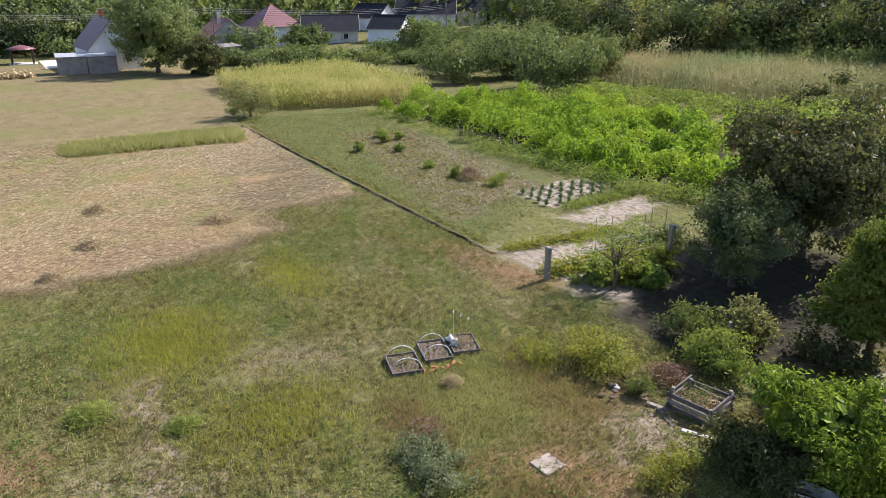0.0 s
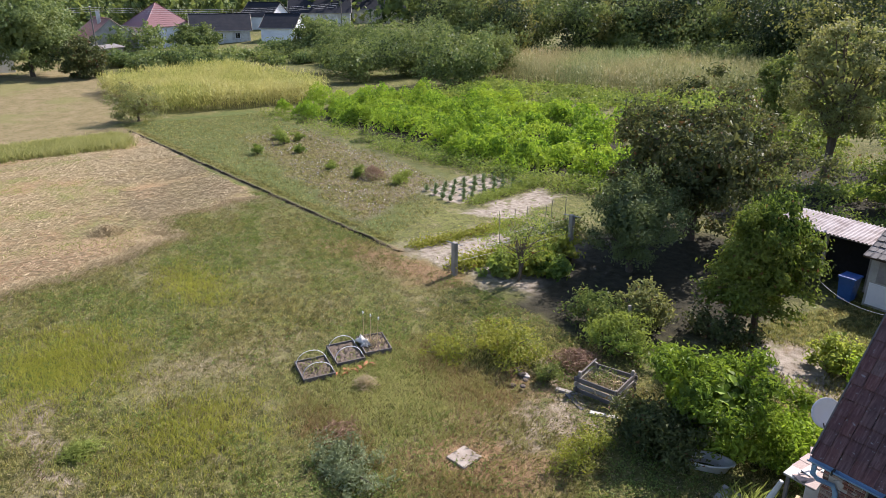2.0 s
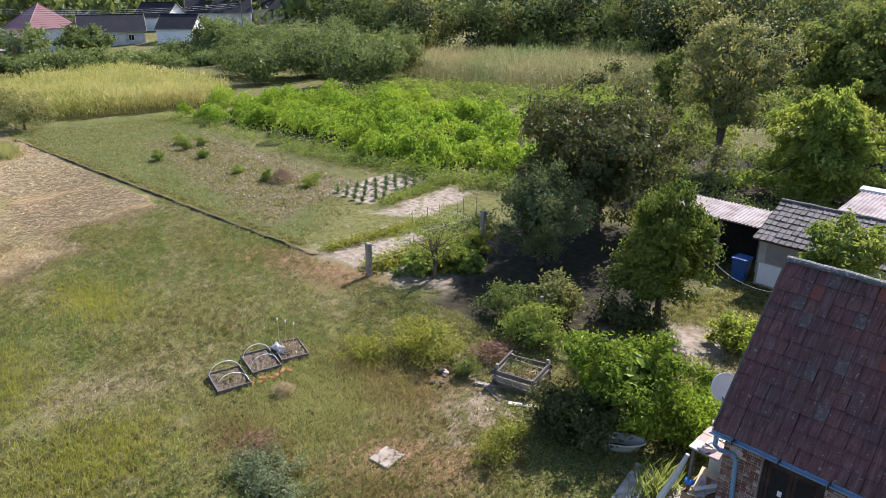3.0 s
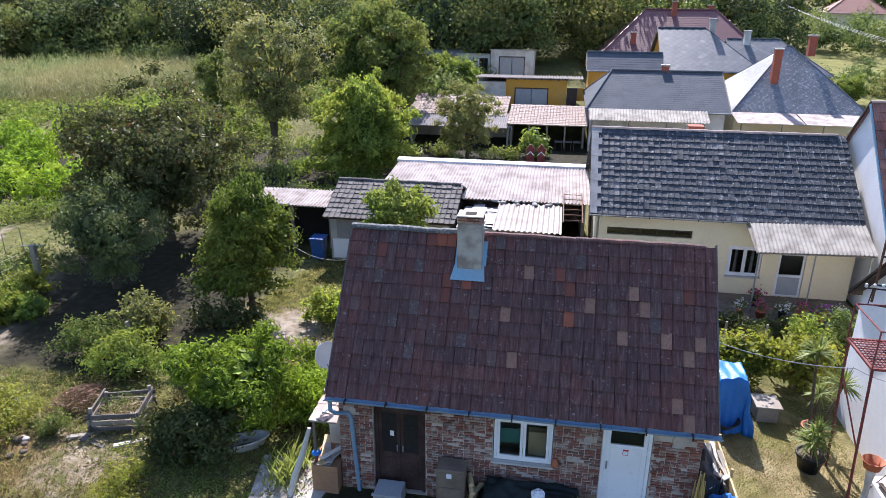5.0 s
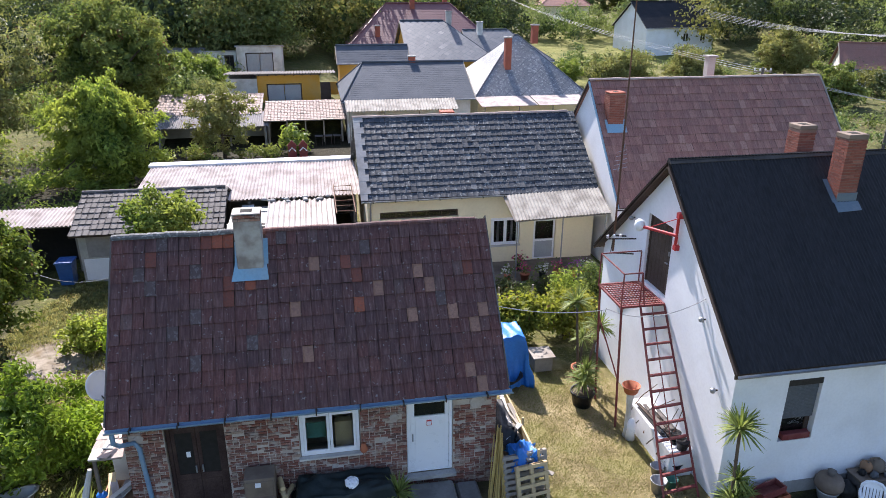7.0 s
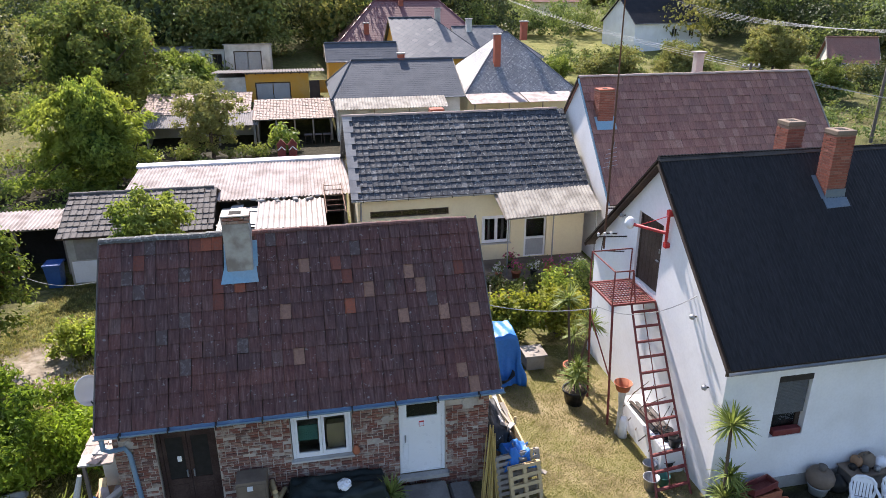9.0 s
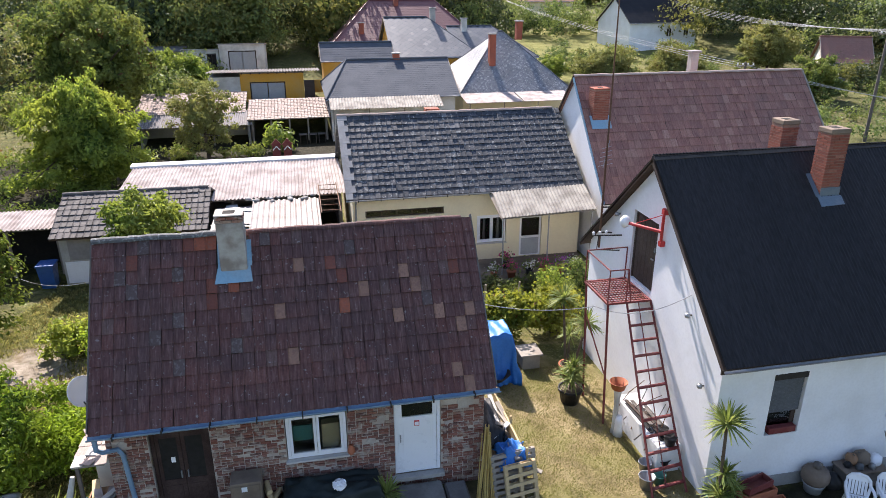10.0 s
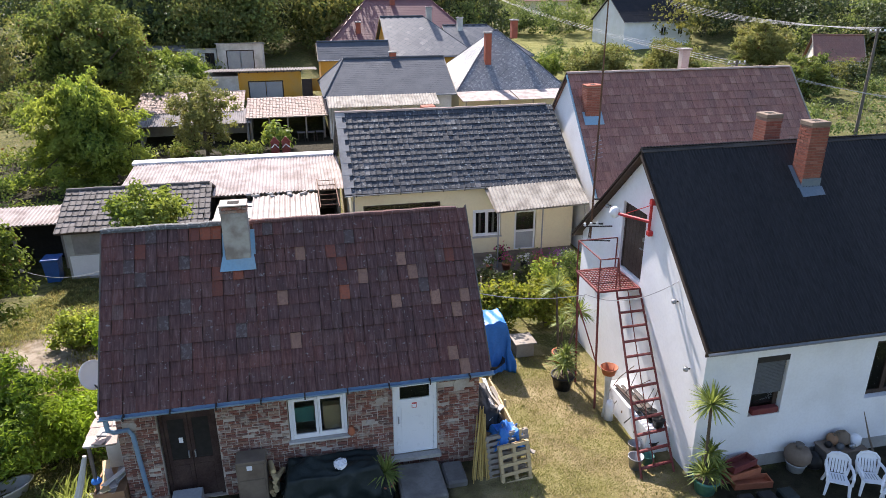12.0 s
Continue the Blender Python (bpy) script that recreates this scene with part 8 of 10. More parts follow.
tree("lane_shrub", "green shrub beside the red cottage", (55.0, 47.0), 4.2, (2.4, 2.2, 2.0), LEAF_MID, 122, 0.1, 2.0, 90, 60, 0.6, 0.28, stems=3)

bush("lilac_bush", "broad leafy bush beside the brick house", (-3.6, 2.2), (1.95, 1.7, 1.42), LEAF_LILAC, 131, 70, 200, 0.34, 0.15, 0.4, hollow=0.70, inner=1500)
bush("lilac_bush", "lower leafy bush against the house wall", (-1.5, 2.9), (1.1, 1.2, 0.9), LEAF_THICKET, 132, 60, 70, 0.36, 0.13, 0.4)
# Lobe added at the bush's foot; its dark walnut leaves carry the shade there
bush("lilac_bush", "low lobe of leaves, coloured dark for the shade under the big bush", (-4.1, 0.7), (1.25, 0.8, 0.6), LEAF_DARK, 148, 70, 110, 0.34, 0.15, 0.4)
bush("yellow_shrub", "low yellow-green shrub in the meadow", (-10.3, 0.6), (1.35, 1.0, 0.62), LEAF_YELLOW, 133, 60, 60, 0.3, 0.12, 0.35)
bush("yellow_shrub", "trailing yellow-green shrub in the meadow", (-11.6, -0.9), (0.9, 0.8, 0.35), LEAF_YELLOW, 134, 30, 50, 0.28, 0.11, 0.35)
bush("dahlia_clump", "dark leafy clump under the apple tree", (-10.0, 4.9), (1.3, 1.0, 0.7), LEAF_MID, 135, 50, 60, 0.3, 0.13, 0.4)
bush("hydrangea_bush", "pale-leaved bush beside the compost box", (-8.9, 6.2), (0.9, 0.9, 1.0), LEAF_OLIVE, 136, 45, 50, 0.3, 0.15, 0.55)
bush("raspberry_bush", "green brambles behind the compost box", (-8.2, 4.0), (1.3, 0.9, 0.75), LEAF_YOUNG, 137, 55, 55, 0.3, 0.12, 0.45)
bush("vine_bush", "grapevine over a low support behind the house", (-3.0, 8.6), (1.2, 0.55, 0.65), LEAF_MAPLE, 138, 40, 50, 0.26, 0.14, 0.7, inner=120)
bush("vine_bush", "grapevine growing up beside the roof", (-1.5, 7.6), (0.8, 0.7, 0.9), LEAF_THICKET, 139, 40, 55, 0.28, 0.14, 0.7)
bush("silver_bush", "grey-green bush in the long grass", (-8.3, -6.6), (1.2, 0.7, 0.30), LEAF_FROST, 140, 50, 60, 0.25, 0.1, 0.45)
bush("goldenrod_clump", "yellow-green weeds along the path", (-5.0, -1.3), (0.6, 1.3, 0.5), LEAF_YELLOW, 141, 36, 50, 0.22, 0.1, 0.3)
bush("ivy_bush", "dark ivy under the fruit tree", (-6.6, 7.4), (1.6, 0.6, 0.6), LEAF_DARK, 142, 40, 50, 0.28, 0.12, 0.7)
bush("weed_clump", "green weeds around the stone heap", (-8.4, 0.6), (0.5, 0.5, 0.35), LEAF_MID, 143, 16, 40, 0.2, 0.09, 0.4)
bush("grape_hedge", "grapevine hedge on posts between the houses", (11.3, 7.3), (1.4, 0.65, 0.72), LEAF_YELLOW, 144, 80, 60, 0.36, 0.15, 0.75, lift=1.45)
bush("rose_bush", "tall bright green shrub at the end of the vine hedge", (13.35, 8.6), (0.55, 0.6, 1.0), LEAF_MAPLE, 147, 50, 60, 0.28, 0.12, 0.5, lift=1.15)
bush("grape_hedge", "grapevine hedge on posts between the houses", (13.2, 7.7), (1.0, 0.65, 0.72), LEAF_YELLOW, 145, 60, 60, 0.36, 0.15, 0.75, lift=1.45)
bush("rose_bush", "green shrub before the terrace", (14.9, 9.8), (0.8, 0.8, 1.1), LEAF_MID, 146, 50, 60, 0.32, 0.12, 0.4)
bush("banana_plant", "small leafy plant by the barn", (3.2, 36.8), (0.9, 0.7, 1.0), LEAF_YOUNG, 147, 20, 20, 0.5, 0.5, 0.35)
gen = np.random.default_rng(150)
for k, (bx, by, r) in enumerate(((-43.5, 5.6, 0.45), (-42.0, 8.2, 0.4), (-36.5, 8.0, 0.35), (-33.6, 8.4, 0.45), (-30.5, 9.6, 0.4), (-31.2, 10.4, 0.35), (-45.5, 8.6, 0.6), (-47.5, 9.2, 0.6), (-46.0, 10.0, 0.5))):
    bush("weed_tuft", "bright green weed on the bare plot", (bx, by), (r, r, r * 0.9), LEAF_YOUNG, 151 + k, 12, 30, 0.25, 0.16, 0.45, group="weeds on the plot")


# ---- vegetable rows ----
def leafy_row(name, label, a, b, wide, high, leaf, seed, count, size=0.13):
    g = np.random.default_rng(seed)
    t = g.random(count)
    p = np.array(a) + (np.array(b) - np.array(a)) * t[:, None] + g.normal(size=(count, 2)) * wide * 0.4
    clump = 0.55 + 0.45 * np.sin(t * 55 + g.random() * 6) * np.sin(t * 23)
    z = ground_z(p[:, 0], p[:, 1]) + 0.03 + high * g.random(count) * np.clip(clump, 0.25, 1)
    v, f = leaf_cloud(np.c_[p, z], g.uniform(0.7, 1.3, count) * size, g, 0.6, 0.0, 0.6)
    return tagged(new(name, fast_mesh(name, v, f, leaf)), label, "vegetables", "vegetable rows", "stuff")


leafy_row("bean_row", "row of green bean plants on sandy soil", (-24.4, 10.6), (-25.4, 16.8), 0.75, 0.5, LEAF_YOUNG, 161, 2600)
leafy_row("potato_row", "low yellowing row of potato plants", (-20.7, 3.9), (-20.1, 10.5), 0.7, 0.4, LEAF_YELLOW, 162, 2600)
leafy_row("squash_row", "broad row of yellow-green squash leaves", (-17.4, 4.0), (-16.8, 10.6), 0.9, 0.6, LEAF_YELLOW, 163, 3400, 0.17)
leafy_row("tomato_row", "tall row of tomato plants by the stakes", (-18.3, 8.2), (-17.6, 12.2), 0.7, 1.3, LEAF_MID, 164, 2400)
gen = np.random.default_rng(170)
for i in range(4):
    for j in range(8):
        bx, by = -28.1 + i * 0.9 + gen.normal() * 0.05, 9.9 + j * 0.78 + gen.normal() * 0.06
        z = float(ground_z(bx, by))
        v, f = [(0, 0, 0.02)], []
        for k in range(22):
            a, rise = k * 2.4 + gen.normal() * 0.2, 0.05 + 0.013 * k
            r = (0.27 - 0.007 * k) * gen.uniform(0.8, 1.2)
            for b, q, up in ((a - 0.42, 0.62, 0.9), (a, 1.0, 1.0), (a + 0.42, 0.62, 0.9)):
                v.append((r * q * math.cos(b), r * q * math.sin(b), rise + up * 0.12))
            f.append((0, 3 * k + 1, 3 * k + 2, 3 * k + 3))
        ob = new("cabbage", fast_mesh("cabbage", np.array(v), np.array(f), LEAF_CABBAGE))
        ob.location = (bx, by, z)
        tagged(ob, "young cabbage plant on pale sandy soil", "cabbage", "cabbages in the bed")


# ---- the yard between the houses ----
def loft_ladder():
    h = thing("loft_stair", "red-painted steel stair with a grated landing at the loft door", "stair", (13, 1.5, -0.9))
    z = 2.92
    x0, x1, y0, y1 = 12.45, 13.74, 2.28, 3.85
    land = part("landing", wall((x0, y0), (1, 0), x1 - x0, z - 0.06, z, 0.05), RUST_RED, h, "grated red steel landing")
    for a, b in (((x0, y1 - 0.05), (1, 0)),):
        part("edge", wall(a, b, x1 - x0, z - 0.06, z, 0.05), RUST_RED, land)
    for x in (x0, x1 - 0.05):
        part("edge", box(x, x + 0.05, y0 + 0.05, y1 - 0.05, z - 0.06, z - 0.002), RUST_RED, land)
    for k in range(13):
        x = x0 + 0.09 + k * 0.092
        part("grate_bar", box(x, x + 0.014, y0 + 0.05, y1 - 0.05, z - 0.04, z - 0.008), RUST_RED, land)
    for k in range(11):
        y = y0 + 0.12 + k * 0.13
        part("grate_bar", box(x0 + 0.05, x1 - 0.05, y, y + 0.03, z - 0.03, z - 0.004), RUST_RED, land)
    for px, py in ((12.50, 2.33), (12.50, 3.80)):
        part("post", tube([(px + 0.12, py - 0.15, -0.95), (px, py, z - 0.05)], 0.035, 8), RUST_RED, h)
    part("brace", tube([(12.58, 2.22, 0.6), (12.52, 3.7, 1.9)], 0.022, 6), RUST_RED, h)
    # hand rails round the landing
    for px, py in ((12.47, 2.30), (13.0, 2.30), (12.47, 3.83), (13.70, 3.83)):
        part("rail_post", tube([(px, py, z), (px, py, z + 0.95)], 0.02, 6), RUST_RED, h)
    part("handrail", tube([(13.0, 2.30, z + 0.95), (12.47, 2.30, z + 0.95), (12.47, 3.83, z + 0.95), (13.70, 3.83, z + 0.95)], 0.021, 6), RUST_RED, h)
    part("handrail", tube([(13.0, 2.30, z + 0.95), (13.12, 2.26, z)], 0.02, 6), RUST_RED, h)
    # flight
    lt, lb = Vector((13.02, 2.28, z - 0.02)), Vector((12.50, -1.05, -0.92))
    rt, rb = Vector((13.72, 2.28, z - 0.02)), Vector((13.48, -0.92, -0.92))
    for a, b in ((lt, lb), (rt, rb)):
        part("stringer", tube([a, b], 0.032, 4), RUST_RED, h)
    part("middle_bar", tube([lt.lerp(rt, 0.48), lb.lerp(rb, 0.44) + Vector((0, 0.15, 0.2))], 0.014, 5), RUST_RED, h)
    for k in range(12):
        t = (k + 0.55) / 12.3
        a, b = lt.lerp(lb, t), rt.lerp(rb, t)
        tread = part("tread", slab(a + Vector((0, -0.05, 0)), b + Vector((0, -0.05, 0)), b + Vector((0, 0.05, 0)), a + Vector((0, 0.05, 0)), 0.025), RUST_RED, h)
    return h


loft_ladder()


def hoist():
    h = thing("wall_hoist", "bright red swivel hoist with a wrapped motor", "hoist", (13.6, 2.1, 5.0))
    part("mast", tube([(13.66, 2.02, 4.62), (13.66, 2.02, 5.62)], 0.04, 8), BRIGHT_RED, h)
    part("arm", tube([(13.66, 2.02, 4.98), (13.12, 2.88, 4.98)], 0.045, 8), BRIGHT_RED, h)
    part("brace", tube([(13.66, 2.02, 5.45), (13.25, 2.62, 5.05)], 0.012, 6), BRIGHT_RED, h)
    part("bracket", box(13.62, 13.76, 1.95, 2.09, 4.58, 4.72, 0.01), BRIGHT_RED, h)
    part("bracket", box(13.62, 13.76, 1.95, 2.09, 5.45, 5.60, 0.01), BRIGHT_RED, h)
    part("wrapped_motor", lathe([(0.02, 0), (0.10, 0.05), (0.15, 0.16), (0.12, 0.28), (0.05, 0.34), (0.02, 0.34)], (13.08, 2.95, 4.82), 10), PVC, h, "motor wrapped in white and blue plastic")
    return h


hoist()
mast = thing("antenna_mast", "thin rusty antenna mast braced to the gable", "mast", (13.42, 5.12, 3.4))
part("pole", tube([(13.42, 5.12, 3.4), (13.40, 5.10, 7.5), (13.36, 5.05, 11.2)], [0.035, 0.028, 0.018], 8), RUST, mast)
part("bracket", tube([(13.42, 5.12, 3.9), (13.76, 5.0, 3.9)], 0.025, 6), BLACK_IRON, mast)
part("bracket", tube([(13.42, 5.12, 4.7), (13.76, 5.05, 4.7)], 0.025, 6), BLACK_IRON, mast)
for k in range(5):
    part("aerial_rod", tube([(13.40 - 0.28 + 0.02 * k, 5.0, 6.0 + 0.13 * k), (13.40 + 0.28 - 0.02 * k, 5.25, 6.0 + 0.13 * k)], 0.008, 5), GREY_ZINC, mast)
part("aerial_boom", tube([(13.36, 5.18, 5.9), (13.52, 5.22, 6.7)], 0.012, 5), GREY_ZINC, mast)
oc = thing("cable_bracket", "iron bracket with insulators and cables on the gable corner", "bracket", (13.5, 4.6, 4.0))
part("bar", tube([(13.75, 4.35, 4.05), (12.9, 4.5, 4.05)], 0.022, 6), BLACK_IRON, oc)
part("bar", tube([(13.1, 4.5, 4.05), (13.1, 4.6, 3.55), (13.75, 4.4, 3.55)], 0.02, 6), BLACK_IRON, oc)
for k in range(3):
    part("insulator", lathe([(0.02, 0), (0.045, 0.02), (0.03, 0.06), (0.045, 0.08), (0.02, 0.11)], (12.92 + 0.2 * k, 4.5, 4.06), 8), PVC, oc)


# palms and pots
def yucca(name, label, at, heads, pot, seed, pot_r=0.30, pot_h=0.42):
    g = np.random.default_rng(seed)
    x, y = at
    z = float(ground_z(x, y))
    h = thing(name, label, "potted plant", (x, y, z), "potted yuccas")
    part("pot", lathe([(pot_r * 0.72, 0), (pot_r * 0.95, pot_h * 0.85), (pot_r * 1.05, pot_h * 0.88), (pot_r * 1.05, pot_h), (pot_r * 0.92, pot_h), (pot_r * 0.88, pot_h * 0.9), (0.01, pot_h * 0.88)], (x, y, z), 18), pot, h)
    part("soil", lathe([(0.01, 0), (pot_r * 0.9, 0.0), (pot_r * 0.88, 0.02), (0.01, 0.03)], (x, y, z + pot_h * 0.9), 14), SOIL, h)
    for dx, dy, hz, r, n in heads:
        part("trunk", tube([(x + dx * 0.3, y + dy * 0.3, z + pot_h * 0.8), (x + dx * 0.7, y + dy * 0.7, z + hz * 0.6), (x + dx, y + dy, z + hz)], [0.05, 0.04, 0.035], 8), BARK, h)
        vs = []
        for k in range(n):
            a, e = g.uniform(0, 2 * np.pi), g.uniform(-0.5, 1.35)
            d = np.array([np.cos(a) * np.cos(e), np.sin(a) * np.cos(e), np.sin(e)])
            s = np.array([-np.sin(a), np.cos(a), 0.0])
            ln = r * g.uniform(0.75, 1.1)
            c = np.array([x + dx, y + dy, z + hz])
            droop = np.array([0, 0, -0.16 * ln * max(0.0, np.cos(e))])
            w = 0.03
            vs.append([c - s * w * 0.5, c + s * w * 0.5, c + d * ln * 0.55 + s * w * 0.8, c + d * ln * 0.55 - s * w * 0.8])
            vs.append([c + d * ln * 0.55 - s * w * 0.8, c + d * ln * 0.55 + s * w * 0.8, c + d * ln + droop + s * 0.004, c + d * ln + droop - s * 0.004])
        v = np.array(vs).reshape(-1, 3) - np.array(ORIGIN[h.name])
        ob = new("leaf_head", fast_mesh("leaf_head", v, np.arange(len(v)).reshape(-1, 4), LEAF_PALM))
        ob.parent = h
    return h


yucca("yucca", "tall yucca in a teal pot by the white wall", (13.85, -1.72), ((-0.16, 0.05, 2.55, 0.64, 110), (0.0, 0.0, 1.15, 0.5, 60), (-0.12, -0.1, 0.62, 0.55, 70), (0.2, -0.05, 0.65, 0.5, 60)), PLASTIC_GREEN, 1, 0.33, 0.42)
yucca("yucca", "bushy yucca in a black pot on the dry grass", (12.05, 3.35), ((0, 0, 0.85, 0.62, 110), (0.12, 0.1, 1.15, 0.5, 60)), PLASTIC_BLACK, 2, 0.36, 0.5)
yucca("yucca", "tall branching yucca behind the stair", (12.6, 4.9), ((-0.3, 0.0, 2.75, 0.6, 90), (0.35, -0.4, 2.05, 0.62, 90), (0.1, 0.3, 1.3, 0.5, 50)), TERRACOTTA, 3, 0.3, 0.4)
yucca("yucca", "small palm in a terracotta pot by the landing", (5.98, -0.75), ((0, 0, 0.62, 0.5, 60),), TERRACOTTA, 4, 0.19, 0.33)


def bucket(name, label, at, r, hgt, mat, z=None, category="pot", group=""):
    x, y = at
    z = float(ground_z(x, y)) if z is None else z
    ob = solo(name, lathe([(r * 0.75, 0), (r, hgt), (r * 1.06, hgt), (r * 1.06, hgt * 0.94), (r * 0.93, hgt * 0.94), (r * 0.7, 0.05), (0.01, 0.05)], (x, y, z), 16), mat, label, category, (x, y, z), group)
    return ob


bucket("bucket", "grey zinc bucket at the foot of the stair", (12.55, -0.55), 0.20, 0.36, GREY_ZINC, category="bucket")
bucket("plant_pot", "green plastic pot under the stair", (12.95, -0.45), 0.17, 0.28, PLASTIC_GREEN)
bucket("enamel_pot", "dented grey enamel pot under the stair", (12.85, 0.1), 0.17, 0.25, GREY_ZINC)
bucket("tub", "black tub under the stair", (13.3, 0.1), 0.24, 0.35, PLASTIC_BLACK, category="tub")
bucket("terracotta_bowl", "terracotta bowl on a wall shelf by the stair", (12.75, 1.75), 0.24, 0.22, TERRACOTTA, 0.55, category="bowl")
st = thing("plant_column", "stained white stand with plastic sheeting", "plant stand", (12.75, 1.75, -0.9))
part("column", lathe([(0.11, 0), (0.08, 0.2), (0.07, 0.9), (0.11, 1.40), (0.11, 1.45)], (12.75, 1.75, -0.9), 14), PLASTER_DIRTY, st)
part("sheet", lathe([(0.14, 0), (0.11, 0.3), (0.12, 0.5), (0.07, 0.65)], (12.8, 1.6, -0.9), 9), PVC, st)
bench = thing("low_wall", "low white masonry bench cluttered with garden gear", "bench", (13.35, 1.0, -0.9))
part("block", box(13.05, 13.72, -0.1, 2.4, -1.0, -0.12, 0.02), PLASTER_WHITE, bench)
g = np.random.default_rng(31)
for k in range(7):
    x, y, ln = 13.18 + 0.07 * k + g.normal() * 0.02, 1.15 + g.normal() * 0.3, g.uniform(0.9, 1.7)
    solo("dark_board", box(x - 0.055, x + 0.055, y - ln / 2, y + ln / 2, -0.115 + 0.03 * (k % 3), -0.085 + 0.03 * (k % 3), 0.006, turn=(g.normal() * 1.2, g.normal() * 4, g.normal() * 4)), (PLASTIC_BLACK, WOOD_DARK, WOOD_OLD)[k % 3], "dark board lying on the low white wall", "board", (x, y, -0.12), "boards on the low wall")
for k in range(5):
    x, y = 13.10 + g.normal() * 0.05, 0.5 + 0.4 * k
    solo("garden_stick", tube([(x - 0.12, y, -0.62 + 0.05 * k), (x + 0.25, y + g.normal() * 0.25, 0.15), (x + 0.55, y + g.normal() * 0.3, 0.62)], [0.016, 0.014, 0.010], 5), (RUST, WOOD_OLD)[k % 2], "thin rusty stick leaning over the low wall", "stick", (x, y, -0.3), "sticks on the low wall")
for y, r in ((-0.02, 0.17), (0.35, 0.14)):
    solo("black_pot", lathe([(r * 0.7, 0), (r, 0.24), (r * 1.06, 0.26), (r * 0.9, 0.26), (0.01, 0.22)], (13.4, y, -0.115), 14), PLASTIC_BLACK, "black plastic pot on the low wall", "pot", (13.4, y, -0.12), "pots on the low wall")

# blue tarpaulin over stacked goods, crate beside it
def draped(name, label, x0, x1, y0, y1, z0, z1, mat, seed, category="tarpaulin", sag=0.10, n=22, flare=0.22):
    """A sheet thrown over a block: folds down the sides, sagging top."""
    g = np.random.default_rng(seed)
    u = np.linspace(-0.5, 1.5, n * 2)
    U, V = np.meshgrid(u, u, indexing="ij")
    cu, cv = np.clip(U, 0, 1), np.clip(V, 0, 1)
    over = np.maximum(np.abs(U - cu), np.abs(V - cv))
    X = x0 + (x1 - x0) * (cu + (U - cu) * flare)
    Y = y0 + (y1 - y0) * (cv + (V - cv) * flare)
    fold = sum(np.sin(U * a + V * b + c + 1.5 * np.sin(U * b * 0.4 - V * a * 0.3)) * 2.2 / math.hypot(a, b) ** 0.45 for a, b, c in zip(g.normal(size=7) * 13, g.normal(size=7) * 13, g.uniform(0, 6, 7)))
    Zt = z1 - sag * (np.sin(U * 6 + seed) * np.sin(V * 5 + 1)) - 0.4 * sag * fold * (over < 0.02)
    Z = np.where(over > 0, z1 - (z1 - z0) * np.clip(over / 0.5, 0, 1) ** 0.9, Zt)
    out = 0.05 * fold * np.clip(over * 3, 0, 1)
    X, Y = X + out * np.sign(U - cu), Y + out * np.sign(V - cv)
    idx = np.arange(U.size).reshape(U.shape)
    f = np.stack([idx[:-1, :-1], idx[1:, :-1], idx[1:, 1:], idx[:-1, 1:]], -1).reshape(-1, 4)
    base = np.array(((x0 + x1) / 2, (y0 + y1) / 2, z0))
    v = np.stack([X, Y, Z], -1).reshape(-1, 3) - base
    ob = new(name, fast_mesh(name, v, f, mat, True))
    sol = ob.modifiers.new("thickness", "SOLIDIFY")
    sol.thickness = 0.012
    ob.location = base
    return tagged(ob, label, category)


draped("blue_tarpaulin", "bright blue tarpaulin draped over stacked goods", 9.80, 10.55, 4.5, 5.5, -0.62, 1.04, TARP_BLUE, 1, sag=0.025, flare=0.55)
bc = thing("wheelbarrow", "rusty wheelbarrow under the tarpaulin", "wheelbarrow", (10.0, 4.2, -0.6))
part("tray", lathe([(0.2, 0), (0.42, 0.25), (0.44, 0.25), (0.2, -0.01)], (10.0, 4.25, -0.35), 12), BLACK_IRON, bc)
part("handle", tube([(9.7, 3.4, -0.15), (9.9, 4.2, -0.3), (10.1, 4.9, -0.35)], 0.02, 6), BLACK_IRON, bc)
part("wheel", tube([(9.96, 4.9, -0.4), (10.04, 4.9, -0.4)], 0.18, 12), PLASTIC_BLACK, bc)
cr = thing("wooden_box", "wooden box with a pale board lid", "box", (11.2, 5.3, -0.7))
part("body", box(11.15, 11.75, 5.2, 5.8, -0.72, -0.22, 0.01), WOOD_GREY, cr)
part("lid", box(11.08, 11.82, 5.12, 5.88, -0.22, -0.17, 0.008), WOOD_GREY, cr)


# wood rack, pallets and canes at the brick corner
def pallet(name, label, m, wide, high, boards, mat, seed):
    g = np.random.default_rng(seed)
    h = thing(name, label, "pallet", group="pallets by the brick corner")
    for k in range(boards):
        z = k * (high - 0.09) / (boards - 1)
        part("board", box(0, wide, -0.022, 0, z, z + 0.085, 0.003, turn=(0, g.normal() * 0.4, 0)), mat, h)
    for k in range(3):
        x = k * (wide - 0.09) / 2
        part("bearer", box(x, x + 0.09, 0, 0.08, 0, high, 0.004), mat, h)
    for k in range(3):
        z = k * (high - 0.09) / 2
        part("back_board", box(0, wide, 0.08, 0.10, z, z + 0.085, 0.003), mat, h)
    h.matrix_basis = m
    return h


